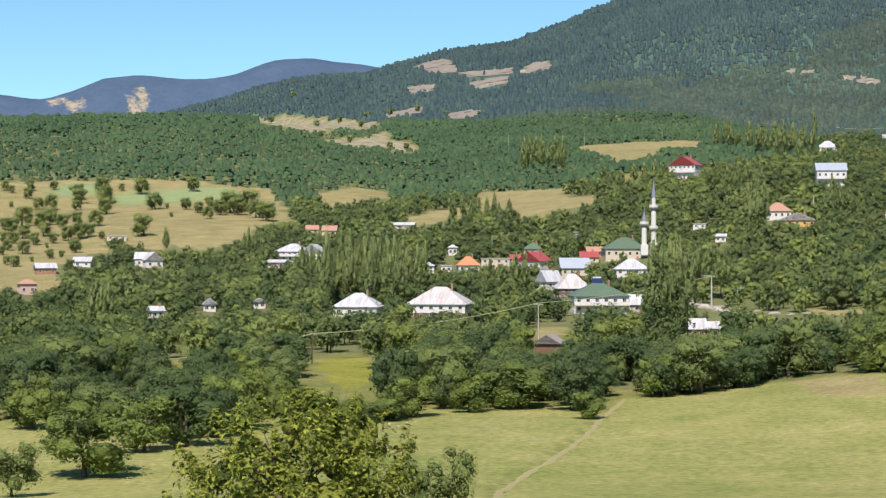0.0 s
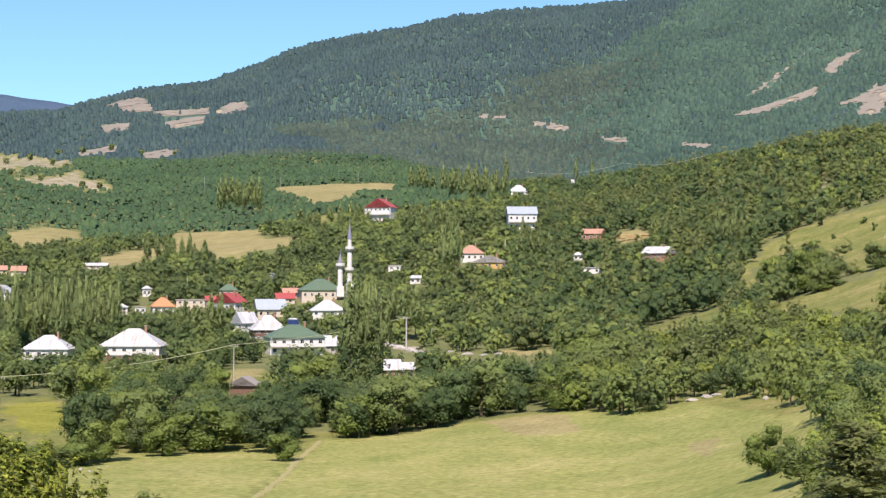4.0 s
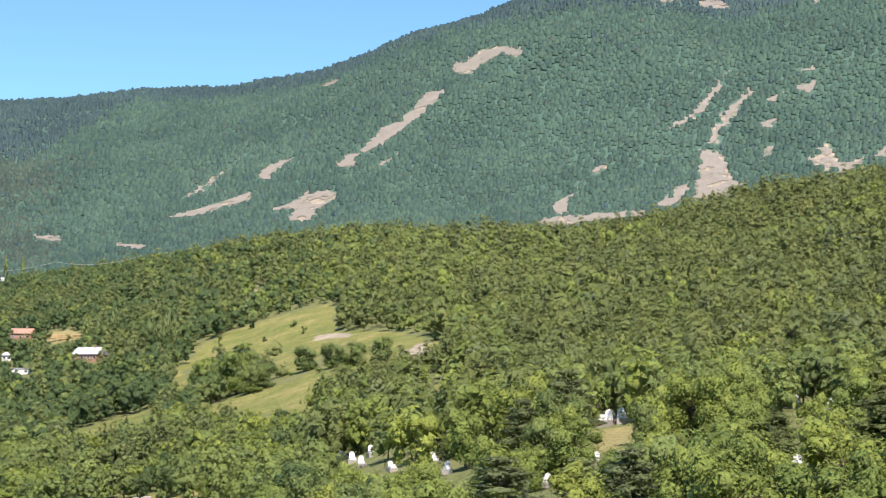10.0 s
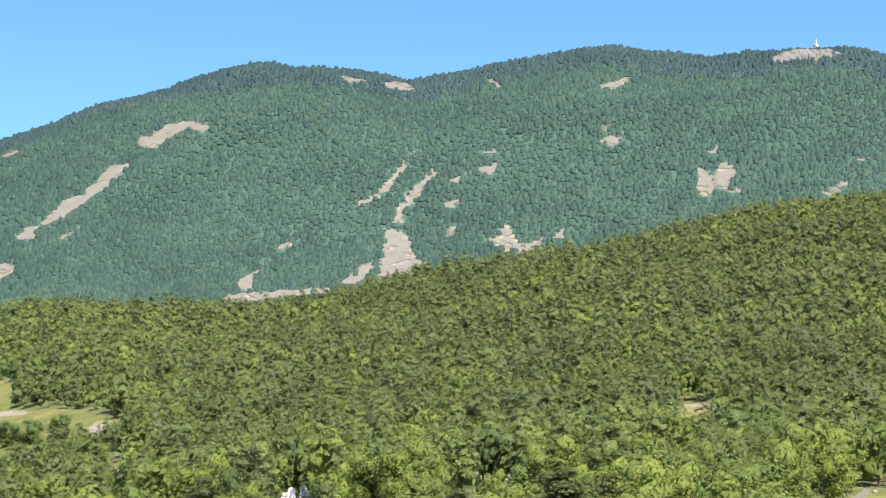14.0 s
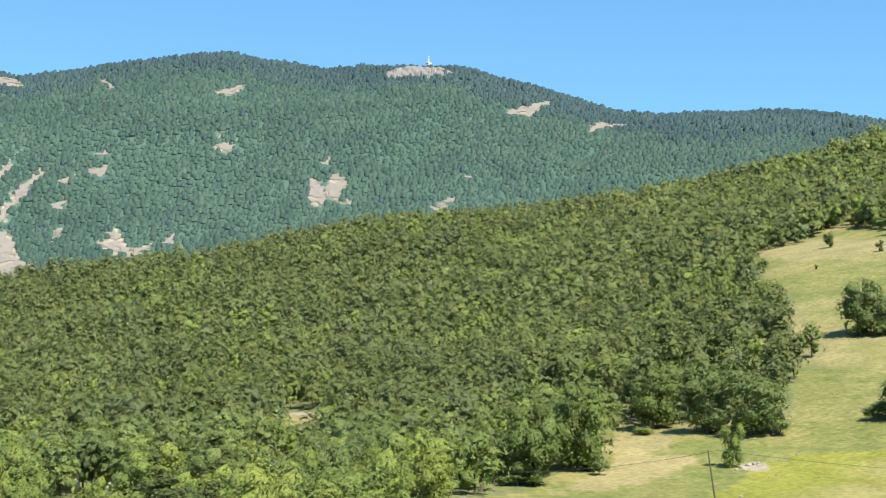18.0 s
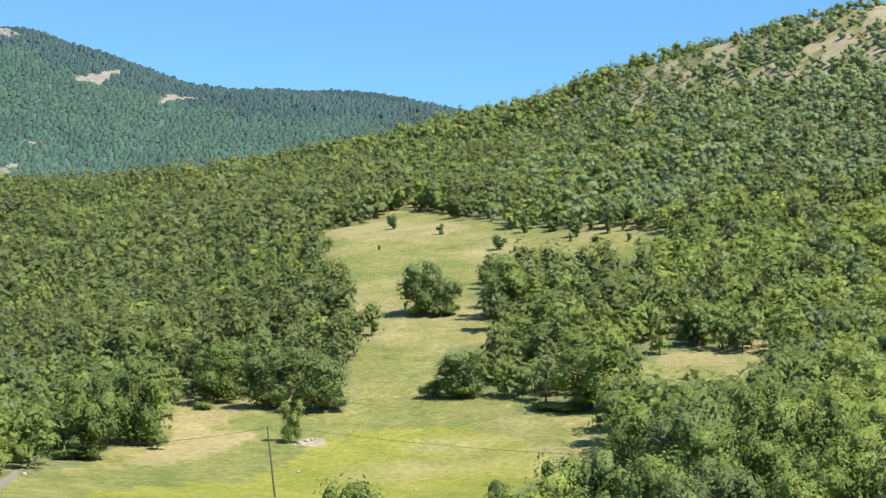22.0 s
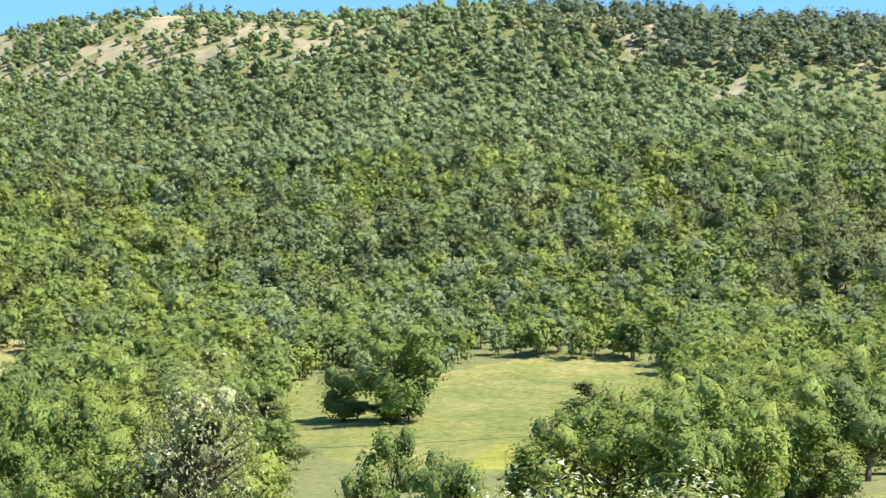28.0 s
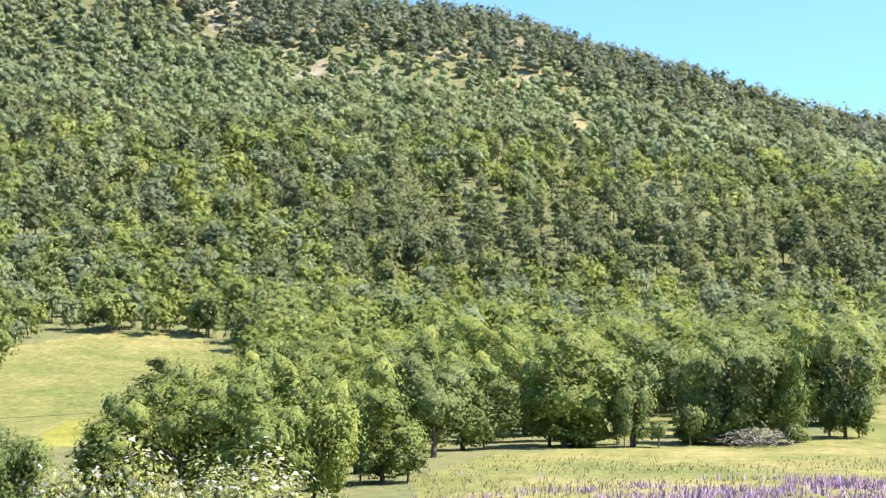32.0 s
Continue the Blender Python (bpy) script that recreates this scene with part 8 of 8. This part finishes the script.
green, grey = split(back, lambda x, y: 0.6 + 0.4 * fractal(x, y, 40, 2, 18), 15)
forest("garden_trees", *green, "round", 44, GARDEN, "green garden trees behind the village", 5, category="trees", fill=0.88, fine=0.85, up=1.2)
forest("garden_scrub", *grey, "round", 44, GREY_OAK, "grey-green trees behind the village", 5, category="trees", fill=0.88, fine=0.85, up=1.2)
# nearest trees, one by one
p = [np.concatenate(q) for q in zip(scatter(22, 46, 84, 178, 5.7, 4.6, 7.4, 0.95, seed=13), scatter(46, 118, 84, 178, 6.4, 5.2, 7.8, 0.92, seed=13))]
dark = np.clip(0.2 - np.abs(bearing(p[0], p[1]) - 33) / 25, 0, 1)
for x, y, h, w, q, d in zip(*p, pine_share(p[0], p[1]), dark):
    plant("dark_pine_tree" if RNG.uniform() < d else "pine_tree" if RNG.uniform() < q * 0.8 + 0.5 * d else "oak_tree" if RNG.uniform() < 0.35 else "bright_oak_tree" if RNG.uniform() < 0.6 else "dusty_oak_tree", x, y, h, w)

# ---- builders of small things ----
def gravestone():
    root = tagged(new("grave"), "white marble grave with a headstone among pines", "grave", "graves in the wood")
    hb = bmesh.new()
    prof = [(-0.4, 0), (0.4, 0), (0.4, 1.0), (0.28, 1.22), (0, 1.32), (-0.28, 1.22), (-0.4, 1.0)]
    front, back = [hb.verts.new((x, -0.08, z)) for x, z in prof], [hb.verts.new((x, 0.08, z)) for x, z in prof]
    hb.faces.new(front), hb.faces.new(back[::-1])
    for i in range(len(prof)):
        hb.faces.new((front[i], back[i], back[(i + 1) % len(prof)], front[(i + 1) % len(prof)]))
    bmesh.ops.recalc_face_normals(hb, faces=hb.faces)
    part("headstone", hb, MARBLE, root)
    part("slab", block((-0.5, -1.9, 0.0, 0.5, -0.12, 0.45)), MARBLE, root)
    part("kerb", block((-0.75, -2.1, -0.6, 0.75, 0.2, 0.16)), STONE, root)
    part("footstone", block((-0.28, -2.02, 0.16, 0.28, -1.92, 0.8)), MARBLE, root)
    return root


def rock_mesh(seed, material=None):
    rng = np.random.default_rng(seed)
    bm = bmesh.new()
    bmesh.ops.create_icosphere(bm, subdivisions=2, radius=0.5)
    for v in bm.verts:
        n = noise.noise(v.co * 2.2 + Vector((seed * 3.1, 0, 0))) * 0.28
        v.co = v.co * (1 + n)
        v.co.z = max(v.co.z * 0.62, -0.16)
    me = bpy.data.meshes.new("boulder")
    bm.to_mesh(me)
    bm.free()
    me.materials.append(material or STONE)
    return me


def lumber_stack(x, y, turn, wide):
    root = tagged(new("lumber_stack"), "stacks of fresh yellow sawn boards in a yard", "lumber")
    root.matrix_basis = pose(x, y, float(ground(x, y)[0]) - 0.1, 0, 0, turn)
    rng = np.random.default_rng(4)
    for i in range(3):
        for k in range(5):
            x0 = -wide / 2 + i * wide / 3 + rng.uniform(0, 0.4)
            part("board_layer", block((x0, -1.5 + rng.uniform(-0.2, 0.2), 0.1 + k * 0.42, x0 + wide / 3 - 0.7, 1.2, 0.1 + k * 0.42 + 0.34)), PALE_WOOD, root)


def brush_pile(x, y, wide):
    rng = np.random.default_rng(9)
    co, quads = [], []
    for i in range(240):
        a = rng.uniform(0, 6.28)
        c = np.array([rng.normal(0, wide / 5), rng.normal(0, wide / 6), rng.uniform(0.05, 1.1)])
        d = np.array([math.cos(a), math.sin(a) * 0.6, rng.normal(0, 0.25)]) * rng.uniform(0.4, 1.1)
        limb(co, quads, c - d, c + d, 0.03, 0.012, 3)
    ob = new("brushwood", build_mesh("brushwood", np.concatenate(co), quads=quads, material=TWIGS))
    ob.location = (x, y, float(ground(x, y)[0]))
    tagged(ob, "heap of cut dry grey branches at the field edge", "brushwood", kind="stuff")


def stone_wall(x0, y0, x1, y1, label="low wall of pale squared stones by the graves"):
    """A low dry wall of squared stones, stepped along the slope."""
    root = tagged(new("stone_wall"), label, "wall", "dry stone walls")
    n = max(2, int(math.hypot(x1 - x0, y1 - y0) / 0.8))
    turn = math.degrees(math.atan2(y1 - y0, x1 - x0))
    rng = np.random.default_rng(n)
    root.matrix_basis = pose(x0, y0, float(ground(x0, y0)[0]), 0, 0, turn)
    step = math.hypot(x1 - x0, y1 - y0) / n
    for i in range(n):
        f = (i + 0.5) / n
        z = float(ground(x0 + (x1 - x0) * f, y0 + (y1 - y0) * f)[0]) - float(ground(x0, y0)[0])
        for k in range(3):
            w = step * rng.uniform(0.44, 0.49)
            c = (i + 0.5) * step + (0.2 if k % 2 else -0.05)
            part("stone", block((c - w, -0.2 - rng.uniform(0, 0.05), z - 0.3 + k * 0.3, c + w, 0.2, z - 0.02 + k * 0.3)), STONE, root)


def summit_tower(x, y, z):
    root = tagged(new("watch_tower"), "small white watch tower with a mast on the summit", "tower")
    root.matrix_basis = pose(x, y, z - 6)
    part("base", block((-5, -4, -14, 5, 4, 1.5)), CONCRETE, root)
    part("hut", block((-4.4, -3, 1.5, 4.4, 3, 6.5)), WHITE, root)
    part("roof", roof_mesh("hip", 8.8, 6, 2.2), WHITE, root).location.z = 6.6
    m = part("mast", lathe([(1.0, 6.5), (0.9, 12), (0.7, 17), (0.5, 19)], 8), WHITE, root)
    part("antenna", block((-1.3, -0.2, 14, 1.3, 0.2, 14.6), (-1.0, -0.2, 17, 1.0, 0.2, 17.5)), WHITE, m)


def outcrop(az0, az1, r, rises):
    """Broken pale cliff on the summit: its rise in degrees from one end to the other."""
    cols, rows = 90, 9
    co = []
    for i in range(cols):
        f = i / (cols - 1)
        a = radians(az0 + (az1 - az0) * f)
        top = r * math.tan(radians(float(np.interp(f, np.linspace(0, 1, len(rises)), rises)))) + 1.5 * noise.noise((i * 0.31, 4.2, 0))
        foot = float(ground(r * math.sin(a), r * math.cos(a))[0]) - 6
        for k in range(rows + 1):
            g = k / rows
            out = r + 14 * g**1.5 + 5 * noise.noise((i * 0.22, k * 0.5, 1.7)) + 3 * noise.noise((i * 0.6, k * 1.1, 7.7))
            z = foot + (top - foot) * g + (1.2 * noise.noise((i * 0.5, k * 0.9, 3.1)) if k < rows else 0)
            co.append((out * math.sin(a), out * math.cos(a), z))
        co.append(((r + 160) * math.sin(a), (r + 160) * math.cos(a), top - 12))
    n = rows + 2
    quads = [(i * n + k, (i + 1) * n + k, (i + 1) * n + k + 1, i * n + k + 1) for i in range(cols - 1) for k in range(n - 1)]
    tagged(new("summit_rocks", build_mesh("summit_rocks", co, quads=quads, material=CRAG)), "pale broken rock cliff on the mountain summit", "rock", kind="stuff")


CRAG = plain("summit_rock", (0.16, 0.148, 0.132), (0.28, 0.26, 0.232), 0.08, 0.9)
ROCK_MESHES = [rock_mesh(k) for k in range(5)]
TWIGS = plain("dry_twigs", (0.20, 0.18, 0.15), (0.36, 0.33, 0.28), 3.0, 0.9)
FLOWER = foliage("purple_petals", (0.30, 0.17, 0.42), (0.50, 0.32, 0.62), (0.42, 0.34, 0.40), 0.3, 0.3, 1.0, 0)
STALK = foliage("dry_grass", (0.34, 0.36, 0.16), (0.46, 0.45, 0.24), (0.46, 0.42, 0.24), 0.45, 0.2, 0.8, 0)

# ---- graves, stones and small things ----
lumber_stack(208.8, 730.0, -16, 18.2)
brush_pile(115.3, -47.3, 7.0)
summit_tower(2232.7, 1844.5, 700.5)
stone_wall(101.5, 120.8, 102.6, 116.5)
stone_wall(144.3, 185.3, 141.5, 168.2)
stone_wall(138.7, 294.2, 135.0, 276.9)
stone_wall(114.9, 108.7, 115.6, 106.5)
stone_wall(144.7, 114.9, 116.1, 96.3, "tumbled dry stone wall at the edge of the green field")
outcrop(49.04, 51.33, 2775, (13.39, 13.53, 13.60, 13.54, 13.52, 13.35))
grave = gravestone()
for i, (x, y, s) in enumerate(GRAVES):
    s = s / grave.scale.x if i else s
    m = Matrix.LocRotScale((x, y, float(ground(x, y)[0]) + 0.3), Euler((0, 0, radians(-bearing(np.array(x), np.array(y)) + (i * 37) % 40 - 20))), (s, s, s))
    if i:
        copy_thing(grave, m)
    else:
        grave.matrix_basis = m
for i, (x, y, s) in enumerate(ROCKS):
    ob = tagged(new("boulder", ROCK_MESHES[i % 5]), "pale weathered stone lying in the grass", "stone", "stones in the grass")
    ob.matrix_basis = Matrix.LocRotScale((x, y, float(ground(x, y)[0]) + 0.05), Euler((0, 0, i * 1.3)), (s * (1.3 if s > 1.4 else 1.0) * 0.8, s * 0.7, s * (0.55 if s > 1.4 else 1.0)))


def tufts(name, x, y, tall, wide, material, label, category, per=3):
    """Blades in small tufts, one mesh."""
    n = len(x)
    base = np.repeat(np.stack([x, y, ground(x, y)], 1), per, 0)
    a = RNG.uniform(0, 6.28, n * per)
    off = np.stack([np.cos(a), np.sin(a), 0 * a], 1)
    h = np.repeat(tall * RNG.uniform(0.6, 1.3, n), per)[:, None]
    side = np.stack([-np.sin(a), np.cos(a), 0 * a], 1) * wide
    root = base + off * wide * 1.5
    tip = root + off * h * 0.25 + [0, 0, 1] * h
    co = np.stack([root - side, root + side, tip], 1).reshape(-1, 3)
    me = build_mesh(name, co, quads=np.arange(len(co)).reshape(-1, 3), material=material)
    set_puff(me, np.tile([0.0, 0.0, 1.0], (len(co), 1)))
    set_tint(me, np.repeat(RNG.uniform(0, 1, n), per * 3))
    tagged(new(name, me), label, category, kind="stuff")


def strewn(az0, az1, r0, r1, count, seed, clump=0.0):
    rng = np.random.default_rng(seed)
    a, r = np.radians(rng.uniform(az0, az1, count)), np.sqrt(rng.uniform(r0**2, r1**2, count))
    x, y = r * np.sin(a), r * np.cos(a)
    if clump:
        ok = rng.uniform(-0.5, 0.7, count) < fractal(x, y, clump, 2, seed)
        x, y = x[ok], y[ok]
    ok = covered(x, y, "meadow", "green")
    return x[ok], y[ok]


def near_right(x, y, seed):
    """Flowers thicken towards the near corner of the field, in drifts along it."""
    az, r = bearing(x, y), np.hypot(x, y)
    drift = fractal(az * 0.5, r * 0.55, 1.6, 2, seed)
    return np.clip((az - 101) / 16, 0, 1) * np.clip((100 - r) / 22, 0, 1) + 0.5 * drift - 0.3


x, y = strewn(100, 119, 66, 99, 16000, 51)
ok = np.random.default_rng(53).uniform(0, 0.9, len(x)) < near_right(x, y, 54)
tufts("flower_field", x[ok], y[ok], 0.34, 0.035, FLOWER, "purple flower spikes standing in dry grass", "flowers", 2)
x, y = strewn(97, 119, 62, 112, 9000, 52)
ok = np.random.default_rng(55).uniform(0, 1, len(x)) < 0.75 * np.clip((bearing(x, y) - 98) / 5, 0, 1) * (0.6 + 0.7 * fractal(x, y, 6, 2, 56))
tufts("field_grass", x[ok], y[ok], 0.2, 0.03, STALK, "pale yellow grass of the flower field", "grass", 2)


def pebbles(name, x, y, label):
    """Loose stones in the grass, one mesh."""
    n = len(x)
    size = RNG.uniform(0.08, 0.26, n)
    co, faces = cores("round", np.stack([x, y, ground(x, y) + 0.04], 1), np.stack([size, size * 0.8, size * 0.6], 1), RNG, 0.25)
    tagged(new(name, build_mesh(name, co, quads=faces, material=STONE)), label, "stones", kind="stuff")


x, y = strewn(54, 84, 165, 400, 600, 57, 18)
pebbles("field_stones", x, y, "small pale stones scattered in the dry meadow")

# trees that were shaped but not planted
for kinds in PROTOTYPES.values():
    for root, _, _, used in kinds:
        if not used:
            for o in (*root.children_recursive, root):
                bpy.data.objects.remove(o)
